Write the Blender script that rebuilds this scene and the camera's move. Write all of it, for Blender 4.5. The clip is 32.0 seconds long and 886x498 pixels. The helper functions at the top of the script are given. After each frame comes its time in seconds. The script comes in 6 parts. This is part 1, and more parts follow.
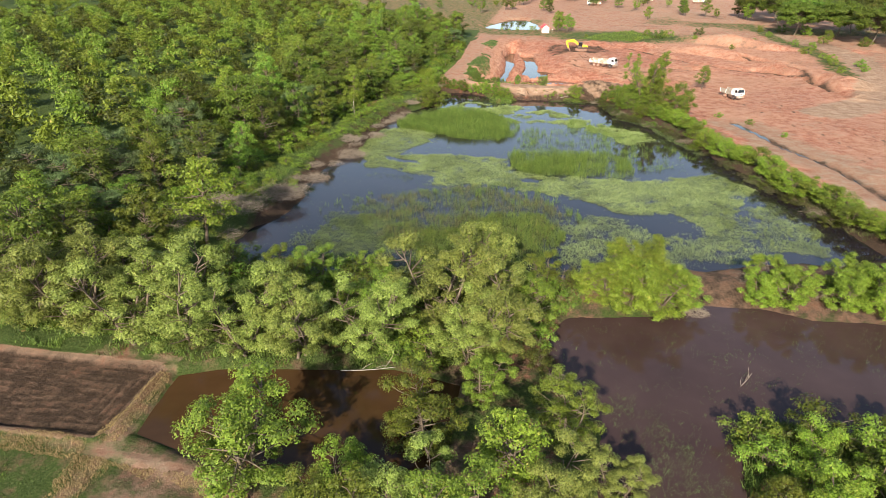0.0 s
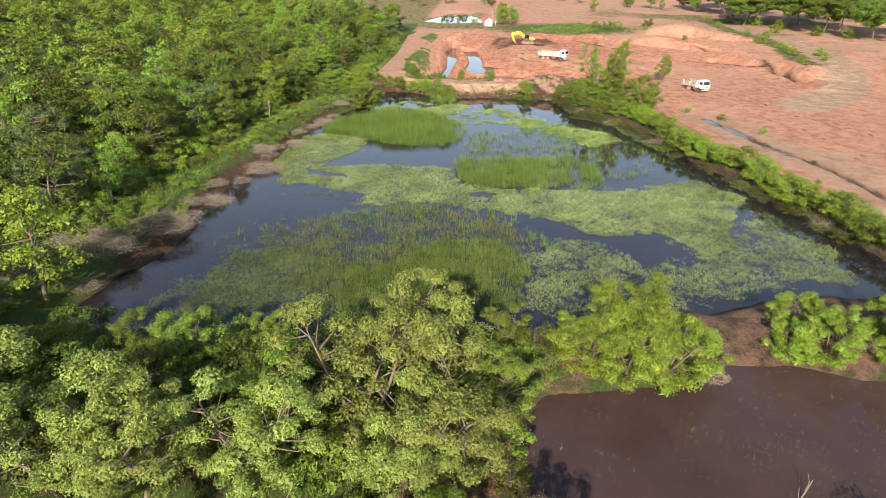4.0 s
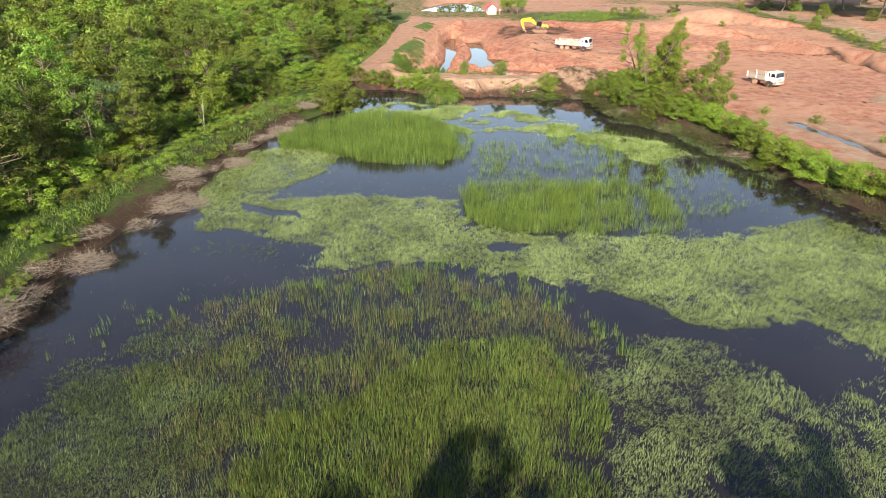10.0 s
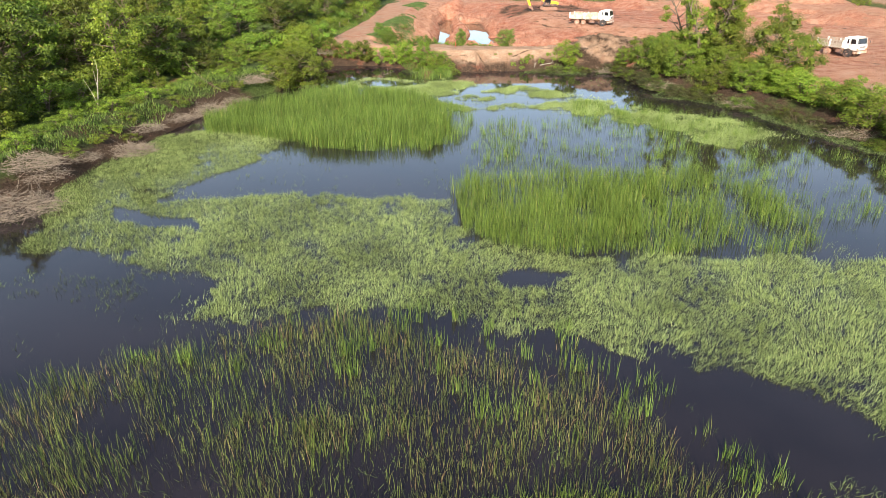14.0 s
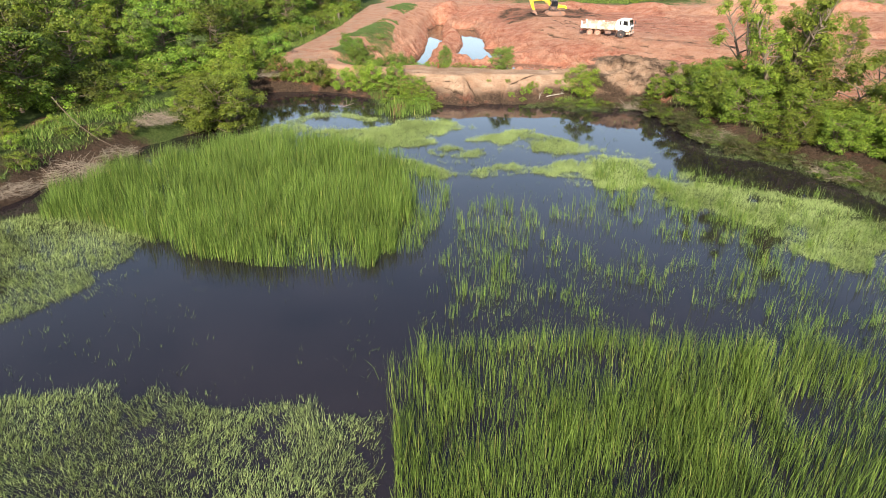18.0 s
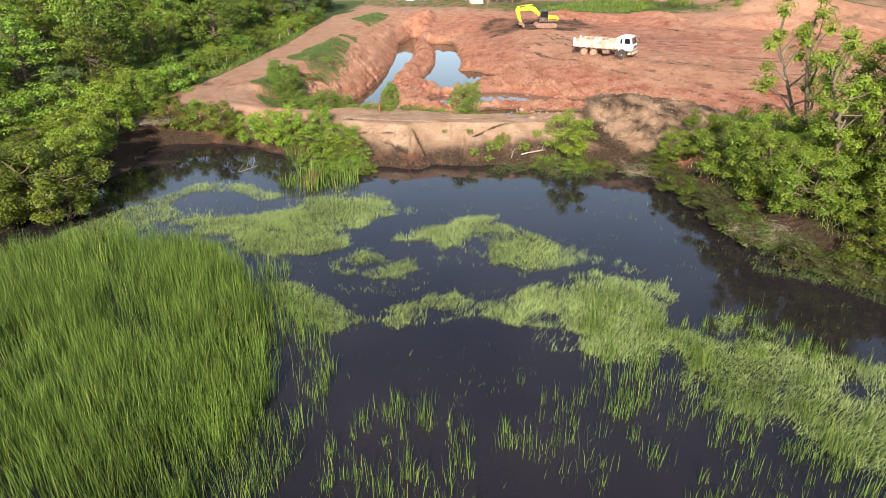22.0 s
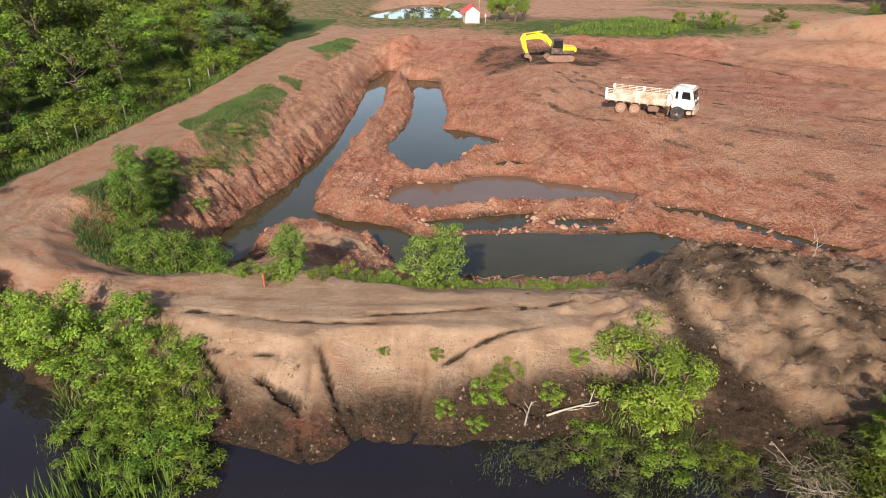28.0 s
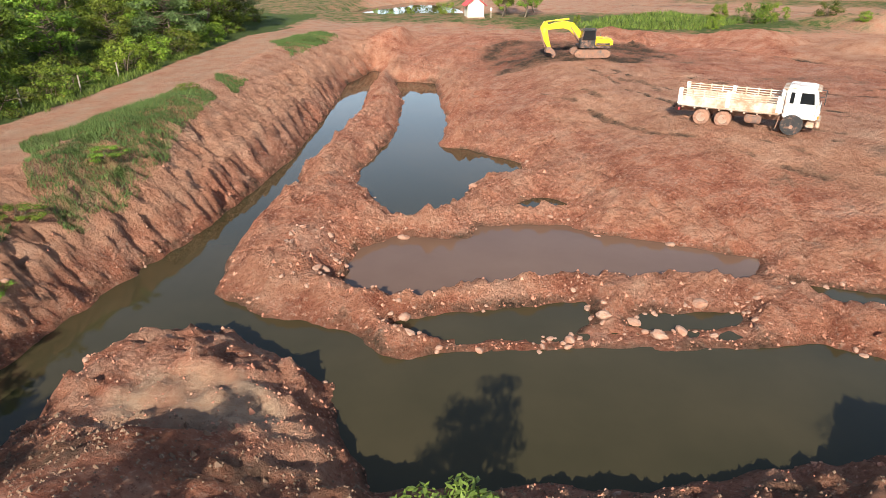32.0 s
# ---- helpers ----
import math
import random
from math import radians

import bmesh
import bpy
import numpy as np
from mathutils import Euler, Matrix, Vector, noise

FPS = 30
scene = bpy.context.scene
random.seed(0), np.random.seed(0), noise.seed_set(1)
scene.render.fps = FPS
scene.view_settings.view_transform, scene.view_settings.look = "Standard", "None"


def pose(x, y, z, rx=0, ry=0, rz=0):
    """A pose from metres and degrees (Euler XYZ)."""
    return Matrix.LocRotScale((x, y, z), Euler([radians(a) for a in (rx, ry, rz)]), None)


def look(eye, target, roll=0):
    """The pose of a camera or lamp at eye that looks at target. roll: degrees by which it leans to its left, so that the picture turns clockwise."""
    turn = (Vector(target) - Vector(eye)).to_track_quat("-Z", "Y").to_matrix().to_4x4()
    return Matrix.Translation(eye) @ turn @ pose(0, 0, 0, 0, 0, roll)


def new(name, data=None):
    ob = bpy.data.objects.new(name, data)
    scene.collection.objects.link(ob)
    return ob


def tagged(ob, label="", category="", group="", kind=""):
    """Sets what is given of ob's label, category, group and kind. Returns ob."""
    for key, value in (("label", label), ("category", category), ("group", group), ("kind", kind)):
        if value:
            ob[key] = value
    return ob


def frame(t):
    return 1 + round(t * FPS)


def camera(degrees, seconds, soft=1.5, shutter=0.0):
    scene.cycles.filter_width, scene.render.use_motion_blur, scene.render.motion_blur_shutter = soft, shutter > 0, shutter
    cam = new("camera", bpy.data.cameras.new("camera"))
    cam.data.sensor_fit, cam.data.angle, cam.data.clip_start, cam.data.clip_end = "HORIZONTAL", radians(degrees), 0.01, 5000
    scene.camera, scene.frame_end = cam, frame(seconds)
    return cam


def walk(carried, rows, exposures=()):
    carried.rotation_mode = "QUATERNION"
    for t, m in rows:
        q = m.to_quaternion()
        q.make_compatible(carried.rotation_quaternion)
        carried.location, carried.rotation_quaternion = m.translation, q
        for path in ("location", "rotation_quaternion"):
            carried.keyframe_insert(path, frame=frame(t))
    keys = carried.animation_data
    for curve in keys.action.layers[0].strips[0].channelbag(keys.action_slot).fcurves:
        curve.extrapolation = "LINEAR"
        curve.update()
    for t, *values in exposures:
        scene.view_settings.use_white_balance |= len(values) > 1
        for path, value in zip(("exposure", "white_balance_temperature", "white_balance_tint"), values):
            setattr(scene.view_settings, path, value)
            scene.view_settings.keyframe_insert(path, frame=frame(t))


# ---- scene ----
cam = camera(70.0, 32.0, soft=0.7)
PATH = [
    (0, (0.02, 0.07, 35.81), (-1.397, 8.945, 31.414), 0.37),
    (0.5, (-0.10, 2.34, 34.86), (-1.418, 11.233, 30.469), 0.32),
    (1, (-0.23, 4.61, 33.92), (-1.325, 13.529, 29.530), 0.30),
    (1.5, (-0.36, 6.89, 33.04), (-1.234, 15.830, 28.642), 0.27),
    (2, (-0.49, 9.21, 32.28), (-1.159, 18.161, 27.872), 0.20),
    (2.5, (-0.62, 11.63, 31.75), (-1.253, 20.576, 27.329), 0.19),
    (3, (-0.74, 14.14, 31.45), (-1.369, 23.104, 27.048), 0.25),
    (3.5, (-0.85, 16.71, 31.29), (-1.479, 25.671, 26.906), 0.31),
    (5.5, (-1.64, 26.56, 31.63), (-2.267, 35.503, 27.194), 0.31),
    (6, (-1.89, 29.12, 31.38), (-2.516, 38.066, 26.961), 0.33),
    (6.5, (-2.15, 31.69, 31.02), (-2.761, 40.652, 26.618), 0.32),
    (7, (-2.39, 34.28, 30.49), (-2.990, 43.238, 26.090), 0.34),
    (7.5, (-2.59, 36.87, 29.78), (-3.197, 45.839, 25.389), 0.37),
    (8, (-2.78, 39.45, 28.88), (-3.375, 48.410, 24.483), 0.40),
    (8.5, (-2.94, 42.01, 27.86), (-3.543, 50.967, 23.450), 0.33),
    (9, (-3.10, 44.59, 26.77), (-3.702, 53.546, 22.359), 0.14),
    (9.5, (-3.28, 47.22, 25.63), (-3.880, 56.174, 21.220), -0.05),
    (10, (-3.48, 49.90, 24.44), (-4.081, 58.860, 20.035), -0.19),
    (10.5, (-3.68, 52.62, 23.21), (-4.280, 61.579, 18.815), -0.31),
    (11, (-3.84, 55.33, 21.94), (-4.439, 64.300, 17.562), -0.43),
    (11.5, (-3.93, 58.02, 20.64), (-4.533, 67.002, 16.283), -0.50),
    (12, (-3.97, 60.69, 19.35), (-4.568, 69.676, 15.007), -0.54),
    (12.5, (-3.97, 63.34, 18.08), (-4.579, 72.337, 13.762), -0.62),
    (13, (-3.95, 65.97, 16.94), (-4.562, 74.975, 12.627), -0.53),
    (13.5, (-3.91, 68.63, 16.06), (-4.515, 77.615, 11.704), -0.46),
    (14, (-3.81, 71.34, 15.53), (-4.419, 80.334, 11.202), -0.60),
    (14.5, (-3.65, 74.05, 15.24), (-4.280, 83.084, 10.984), -0.71),
    (16.5, (-2.90, 85.69, 15.04), (-3.536, 94.685, 10.715), 0.21),
    (17, (-2.81, 88.40, 15.16), (-3.436, 97.380, 10.809), 0.15),
    (17.5, (-2.74, 91.07, 15.30), (-3.348, 100.038, 10.915), 0.11),
    (18, (-2.67, 93.70, 15.42), (-3.267, 102.659, 11.017), 0.14),
    (18.5, (-2.57, 96.30, 15.51), (-3.172, 105.246, 11.090), 0.16),
    (19, (-2.40, 98.86, 15.56), (-3.009, 107.808, 11.135), 0.04),
    (19.5, (-2.07, 101.39, 15.57), (-2.692, 110.337, 11.143), 0.01),
    (20, (-1.56, 103.87, 15.54), (-2.177, 112.819, 11.126), 0.01),
    (20.5, (-0.92, 106.30, 15.53), (-1.513, 115.245, 11.111), 0.04),
    (21, (-0.28, 108.68, 15.54), (-0.859, 117.637, 11.121), -0.05),
    (21.5, (0.32, 111.05, 15.55), (-0.278, 120.005, 11.130), -0.08),
    (22, (0.79, 113.44, 15.54), (0.185, 122.399, 11.136), -0.08),
    (22.5, (1.12, 115.86, 15.52), (0.511, 124.822, 11.124), -0.09),
    (23, (1.33, 118.31, 15.49), (0.724, 127.281, 11.110), -0.05),
    (23.5, (1.46, 120.79, 15.49), (0.853, 129.766, 11.117), -0.07),
    (24, (1.56, 123.27, 15.50), (0.954, 132.243, 11.137), -0.09),
    (24.5, (1.60, 125.73, 15.53), (0.987, 134.708, 11.171), -0.05),
    (25, (1.60, 128.19, 15.55), (0.980, 137.179, 11.198), -0.02),
    (25.5, (1.58, 130.68, 15.57), (0.951, 139.668, 11.229), 0.04),
    (27.5, (1.31, 140.36, 15.65), (0.708, 149.355, 11.310), 0.03),
    (28, (1.16, 142.80, 15.64), (0.560, 151.795, 11.300), 0.02),
    (28.5, (0.99, 145.26, 15.57), (0.403, 154.252, 11.244), 0.03),
    (29, (0.86, 147.69, 15.31), (0.278, 156.701, 11.019), -0.02),
    (29.5, (0.74, 150.04, 14.70), (0.161, 159.044, 10.396), -0.02),
    (30, (0.62, 152.33, 13.80), (0.035, 161.331, 9.476), 0.01),
    (30.5, (0.49, 154.69, 12.82), (-0.093, 163.687, 8.498), -0.06),
    (31, (0.36, 157.10, 11.97), (-0.234, 166.083, 7.615), 0.01),
    (31.5, (0.19, 159.53, 11.40), (-0.407, 168.508, 7.024), -0.09),
    (32, (-0.02, 162.00, 11.17), (-0.607, 171.051, 6.956), 0.03),
]
walk(cam, [(t, look(eye, target, roll)) for t, eye, target, roll in PATH],
     exposures=[(0, 0.80), (8, 0.98), (19, 0.98), (24, 0.76), (26.5, 0.60), (28, 0.48), (29, 0.40), (30, 0.42), (31, 0.58), (32, 0.72)])

# ---- daylight: low warm sun from behind the start of the flight ----
SUN_EL = radians(29)
SUN_TO = Vector((-0.10 * math.cos(SUN_EL), -0.995 * math.cos(SUN_EL), math.sin(SUN_EL)))
world = bpy.data.worlds.new("sky")
scene.world = world
world.use_nodes = True
wn = world.node_tree.nodes
sky = wn.new("ShaderNodeTexSky")
sky.sky_type, sky.sun_disc = "NISHITA", False
sky.sun_elevation, sky.sun_rotation = SUN_EL, radians(186)
sky.air_density, sky.dust_density, sky.ozone_density = 1.0, 1.2, 1.4
wn["Background"].inputs["Strength"].default_value = 0.09
# humid haze that whitens the sky evenly towards the horizon
aim, axes, away, depth, veil = [wn.new("ShaderNode" + k) for k in ("TexCoord", "SeparateXYZ", "Math", "Math", "Mix")]
away.operation, depth.operation, away.use_clamp = "SUBTRACT", "POWER", True
away.inputs[0].default_value, depth.inputs[1].default_value = 1.0, 4.0
veil.data_type, veil.blend_type = "RGBA", "ADD"
veil.inputs[7].default_value = (9.5, 11.2, 12.8, 1.0)
wl = world.node_tree.links
wl.new(aim.outputs["Generated"], axes.inputs[0])
wl.new(axes.outputs["Z"], away.inputs[1])
wl.new(away.outputs[0], depth.inputs[0])
wl.new(depth.outputs[0], veil.inputs[0])
wl.new(sky.outputs["Color"], veil.inputs[6])
wl.new(veil.outputs[2], wn["Background"].inputs["Color"])
sun = new("sun", bpy.data.lights.new("sun", "SUN"))
sun.data.energy, sun.data.angle, sun.data.color = 5.0, radians(0.6), (1.0, 0.93, 0.82)
sun.matrix_world = look(SUN_TO * 200, (0, 0, 0))

# ---- materials ----
def material(name, rough=0.8, metal=0.0, spec=0.3):
    m = bpy.data.materials.new(name)
    m.use_nodes = True
    b = m.node_tree.nodes["Principled BSDF"]
    b.inputs["Roughness"].default_value = rough
    b.inputs["Metallic"].default_value = metal
    b.inputs["Specular IOR Level"].default_value = spec
    return m, m.node_tree.nodes, m.node_tree.links, b


def noise_node(nodes, links, scale, detail=4.0, rough=0.6, coord="Object", stretch=None):
    tc = nodes.new("ShaderNodeTexCoord")
    n = nodes.new("ShaderNodeTexNoise")
    n.inputs["Scale"].default_value, n.inputs["Detail"].default_value, n.inputs["Roughness"].default_value = scale, detail, rough
    if stretch:
        mp = nodes.new("ShaderNodeMapping")
        mp.inputs["Scale"].default_value = stretch
        links.new(tc.outputs[coord], mp.inputs["Vector"])
        links.new(mp.outputs["Vector"], n.inputs["Vector"])
    else:
        links.new(tc.outputs[coord], n.inputs["Vector"])
    return n.outputs["Fac"]


def ramp(nodes, links, fac, stops):
    r = nodes.new("ShaderNodeValToRGB")
    while len(r.color_ramp.elements) < len(stops):
        r.color_ramp.elements.new(0.5)
    for e, (p, c) in zip(r.color_ramp.elements, stops):
        e.position, e.color = p, (*c, 1)
    links.new(fac, r.inputs["Fac"])
    return r.outputs["Color"]


def mix(nodes, links, fac, a, b, kind="MIX"):
    n = nodes.new("ShaderNodeMix")
    n.data_type, n.blend_type = "RGBA", kind
    for socket, v in ((n.inputs[0], fac), (n.inputs[6], a), (n.inputs[7], b)):
        if isinstance(v, (int, float)):
            socket.default_value = v
        elif isinstance(v, tuple):
            socket.default_value = (*v, 1)
        else:
            links.new(v, socket)
    return n.outputs[2]


def maths(nodes, links, op, a, b=0.0, clamp=False):
    n = nodes.new("ShaderNodeMath")
    n.operation, n.use_clamp = op, clamp
    for socket, v in zip(n.inputs, (a, b)):
        if isinstance(v, (int, float)):
            socket.default_value = v
        else:
            links.new(v, socket)
    return n.outputs[0]


def bump(nodes, links, bsdf, height, strength, distance):
    n = nodes.new("ShaderNodeBump")
    n.inputs["Strength"].default_value, n.inputs["Distance"].default_value = strength, distance
    links.new(height, n.inputs["Height"])
    links.new(n.outputs["Normal"], bsdf.inputs["Normal"])


def plain(name, color, rough=0.6, metal=0.0, vary=0.25, scale=3.0, dirt=None, dirt_amount=0.4):
    """Painted, wooden or metal surface with two scales of unevenness and, if given, dried mud."""
    m, n, l, b = material(name, rough, metal, 0.4)
    dark = tuple(c * (1 - vary) for c in color)
    light = tuple(min(1.0, c * (1 + vary * 0.5)) for c in color)
    c = ramp(n, l, noise_node(n, l, scale, 6), [(0.3, dark), (0.7, light)])
    if dirt:
        f = ramp(n, l, noise_node(n, l, scale * 0.6, 8, 0.7), [(0.62 - dirt_amount * 0.5, (0, 0, 0)), (0.75 - dirt_amount * 0.3, (1, 1, 1))])
        c = mix(n, l, f, c, dirt)
        l.new(mix(n, l, f, (rough,) * 3, (0.9,) * 3), b.inputs["Roughness"])
    l.new(c, b.inputs["Base Color"])
    bump(n, l, b, noise_node(n, l, scale * 12, 3), 0.15, 0.01)
    return m


def foliage(name, dark, light, old, clear=0.14, vary=1.0):
    """Leaves: each leaf its own tone, each plant a little different, light passing through."""
    m, n, l, b = material(name, 0.55, 0.0, 0.25)
    geo, info = n.new("ShaderNodeNewGeometry"), n.new("ShaderNodeObjectInfo")
    c = ramp(n, l, geo.outputs["Random Per Island"], [(0.0, dark), (0.55, light), (0.93, light), (1.0, old)])
    big = noise_node(n, l, 0.35, 3)
    c = mix(n, l, ramp(n, l, big, [(0.35, (0.72,) * 3), (0.65, (1.18, 1.15, 1.0))]), (0, 0, 0), c, "MIX")
    hs = n.new("ShaderNodeHueSaturation")
    l.new(maths(n, l, "MULTIPLY_ADD", info.outputs["Random"], 0.06 * vary), hs.inputs["Hue"])
    hs.inputs["Hue"].default_value = 0.5
    mad = hs.inputs["Hue"].links[0].from_node
    mad.inputs[2].default_value = 0.5 - 0.035 * vary
    val = maths(n, l, "MULTIPLY_ADD", info.outputs["Random"], 0.9 * vary)
    val.node.inputs[2].default_value = 1.0 - 0.42 * vary
    l.new(val, hs.inputs["Value"])
    l.new(c, hs.inputs["Color"])
    l.new(hs.outputs["Color"], b.inputs["Base Color"])
    tr = n.new("ShaderNodeBsdfTranslucent")
    l.new(hs.outputs["Color"], tr.inputs["Color"])
    ms = n.new("ShaderNodeMixShader")
    ms.inputs["Fac"].default_value = clear
    l.new(b.outputs["BSDF"], ms.inputs[1])
    l.new(tr.outputs["BSDF"], ms.inputs[2])
    l.new(ms.outputs["Shader"], n["Material Output"].inputs["Surface"])
    return m


def ground_material():
    """Bare laterite, sandy fill, dark wet earth with some painted shade, and grass, laid out by the soil map of the
    ground.
    """
    m, n, l, b = material("earth", 0.92, 0.0, 0.15)
    at = n.new("ShaderNodeAttribute")
    at.attribute_name = "soil"
    sep = n.new("ShaderNodeSeparateColor")
    l.new(at.outputs["Color"], sep.inputs["Color"])
    fine, mid, big = noise_node(n, l, 5.0, 10, 0.75), noise_node(n, l, 0.55, 8, 0.7), noise_node(n, l, 0.09, 4)
    streak = noise_node(n, l, 1.0, 8, 0.65, "Object", (0.50, 0.85, 0.6))
    specks = n.new("ShaderNodeTexVoronoi")
    specks.inputs["Scale"].default_value, specks.inputs["Randomness"].default_value = 2.6, 1.0
    l.new(n.new("ShaderNodeTexCoord").outputs["Object"], specks.inputs["Vector"])
    edge = maths(n, l, "MULTIPLY", maths(n, l, "SUBTRACT", mid, 0.5), 1.3)

    def zone(channel, width=0.16):
        v = maths(n, l, "ADD", at.outputs["Alpha"] if channel == "Alpha" else sep.outputs[channel], edge)
        return ramp(n, l, v, [(0.5 - width, (0, 0, 0)), (0.5 + width, (1, 1, 1))])

    stone = ramp(n, l, specks.outputs["Distance"], [(0.10, (1, 1, 1)), (0.17, (0, 0, 0))])
    red = ramp(n, l, mid, [(0.34, (0.290, 0.092, 0.052)), (0.50, (0.495, 0.194, 0.114)), (0.66, (0.560, 0.290, 0.195))])
    red = mix(n, l, ramp(n, l, big, [(0.42, (0, 0, 0)), (0.66, (0.4,) * 3)]), red, (0.392, 0.209, 0.139))
    red = mix(n, l, ramp(n, l, streak, [(0.34, (0.5,) * 3), (0.48, (0, 0, 0))]), red, (0.261, 0.091, 0.056))
    red = mix(n, l, ramp(n, l, streak, [(0.54, (0, 0, 0)), (0.70, (0.5,) * 3)]), red, (0.479, 0.287, 0.204))
    red = mix(n, l, ramp(n, l, fine, [(0.38, (0.6,) * 3), (0.46, (0, 0, 0))]), red, (0.165, 0.059, 0.037))
    red = mix(n, l, ramp(n, l, fine, [(0.54, (0, 0, 0)), (0.63, (0.75,) * 3)]), red, (0.610, 0.380, 0.275))
    red = mix(n, l, maths(n, l, "MULTIPLY", stone, ramp(n, l, mid, [(0.50, (0, 0, 0)), (0.62, (0.8,) * 3)])), red, (0.539, 0.409, 0.322))
    dusty = ramp(n, l, mid, [(0.32, (0.430, 0.205, 0.120)), (0.5, (0.530, 0.278, 0.172)), (0.68, (0.590, 0.350, 0.235))])
    dusty = mix(n, l, ramp(n, l, fine, [(0.36, (0.45,) * 3), (0.46, (0, 0, 0))]), dusty, (0.30, 0.130, 0.080))
    red = mix(n, l, mix(n, l, 0.85, (0, 0, 0), zone("Alpha", 0.30)), red, dusty)
    tan = ramp(n, l, mid, [(0.34, (0.226, 0.138, 0.085)), (0.5, (0.325, 0.208, 0.135)), (0.66, (0.405, 0.280, 0.190))])
    tan = mix(n, l, ramp(n, l, streak, [(0.36, (0.35,) * 3), (0.50, (0, 0, 0))]), tan, (0.268, 0.140, 0.082))
    tan = mix(n, l, ramp(n, l, fine, [(0.36, (0.55,) * 3), (0.45, (0, 0, 0))]), tan, (0.199, 0.113, 0.065))
    thin = noise_node(n, l, 1.0, 8, 0.7, "Object", (0.55, 5.0, 2.0))
    tan = mix(n, l, ramp(n, l, thin, [(0.36, (0.45,) * 3), (0.44, (0, 0, 0))]), tan, (0.300, 0.175, 0.100))
    tan = mix(n, l, ramp(n, l, thin, [(0.56, (0, 0, 0)), (0.66, (0.5,) * 3)]), tan, (0.470, 0.325, 0.212))
    dark = ramp(n, l, fine, [(0.3, (0.040, 0.026, 0.017)), (0.7, (0.125, 0.078, 0.048))])
    grass = ramp(n, l, fine, [(0.3, (0.035, 0.055, 0.012)), (0.55, (0.085, 0.12, 0.028)), (0.75, (0.19, 0.16, 0.07))])
    c = mix(n, l, zone("Green", 0.3), red, tan)
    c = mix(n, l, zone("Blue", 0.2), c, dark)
    c = mix(n, l, zone("Red"), c, grass)
    l.new(c, b.inputs["Base Color"])
    h = maths(n, l, "ADD", maths(n, l, "MULTIPLY", fine, 1.4), noise_node(n, l, 11.0, 8, 0.8))
    h = maths(n, l, "ADD", h, maths(n, l, "MULTIPLY", noise_node(n, l, 2.2, 10, 0.75), 2.0))
    crumbs = n.new("ShaderNodeTexVoronoi")
    crumbs.inputs["Scale"].default_value = 4.5
    l.new(n.new("ShaderNodeTexCoord").outputs["Object"], crumbs.inputs["Vector"])
    h = maths(n, l, "SUBTRACT", h, maths(n, l, "MULTIPLY", crumbs.outputs["Distance"], maths(n, l, "MULTIPLY_ADD", sep.outputs["Green"], -0.6)))
    h.node.inputs[1].links[0].from_node.inputs[1].links[0].from_node.inputs[2].default_value = 0.65
    bump(n, l, b, h, 1.0, 0.20)
    rub = maths(n, l, "MULTIPLY_ADD", sep.outputs["Green"], -0.65)
    rub.node.inputs[2].default_value = 1.0
    rub = maths(n, l, "ADD", rub, maths(n, l, "MULTIPLY", sep.outputs["Blue"], 0.9), True)
    l.new(rub, b.inputs["Normal"].links[0].from_node.inputs["Strength"])
    return m


def water_material(name, deep, milky, rough=0.04, wave=5.0, amount=0.05, gloss=0.5):
    m, n, l, b = material(name, rough, 0.0, gloss)
    b.inputs["IOR"].default_value = 1.33
    l.new(ramp(n, l, noise_node(n, l, 0.12, 5, 0.6), [(0.35, deep), (0.7, milky)]), b.inputs["Base Color"])
    bump(n, l, b, noise_node(n, l, wave, 3, 0.5), amount, 0.02)
    return m


EARTH = ground_material()
POND_WATER = water_material("pond_water", (0.013, 0.0098, 0.0118), (0.024, 0.0182, 0.0205), gloss=1.0)
POOL_WATER = water_material("pool_water", (0.048, 0.028, 0.024), (0.070, 0.042, 0.036), gloss=0.55)
PADDY_WATER = water_material("paddy_water", (0.046, 0.024, 0.010), (0.078, 0.040, 0.017), 0.08)
PIT_WATER = water_material("pit_water", (0.036, 0.032, 0.015), (0.060, 0.048, 0.024), 0.03, 7.0, 0.02, 0.45)
RED_WATER = water_material("red_water", (0.13, 0.075, 0.050), (0.17, 0.105, 0.072), 0.03, 7.0, 0.02, 0.45)
LEAF_DARK = foliage("leaf_dark", (0.034, 0.052, 0.007), (0.112, 0.158, 0.017), (0.18, 0.15, 0.035))
LEAF_MID = foliage("leaf_mid", (0.072, 0.108, 0.013), (0.160, 0.225, 0.024), (0.27, 0.23, 0.05))
LEAF_LIME = foliage("leaf_lime", (0.090, 0.135, 0.012), (0.205, 0.285, 0.028), (0.38, 0.35, 0.07), 0.15, 0.55)
LEAF_PALE = foliage("leaf_pale", (0.095, 0.125, 0.020), (0.235, 0.280, 0.055), (0.34, 0.34, 0.10), 0.15, 0.55)
REED = foliage("reed_blade", (0.032, 0.058, 0.012), (0.160, 0.232, 0.040), (0.35, 0.33, 0.09), 0.2, 0.2)
REED_DRY = foliage("reed_dry", (0.050, 0.058, 0.018), (0.165, 0.185, 0.050), (0.44, 0.30, 0.14), 0.2, 0.2)
WEED = foliage("water_weed", (0.130, 0.178, 0.050), (0.315, 0.392, 0.130), (0.42, 0.44, 0.17), 0.2, 0.1)
WEED_MID = foliage("water_weed_mid", (0.120, 0.165, 0.048), (0.305, 0.375, 0.120), (0.38, 0.38, 0.15), 0.2, 0.1)
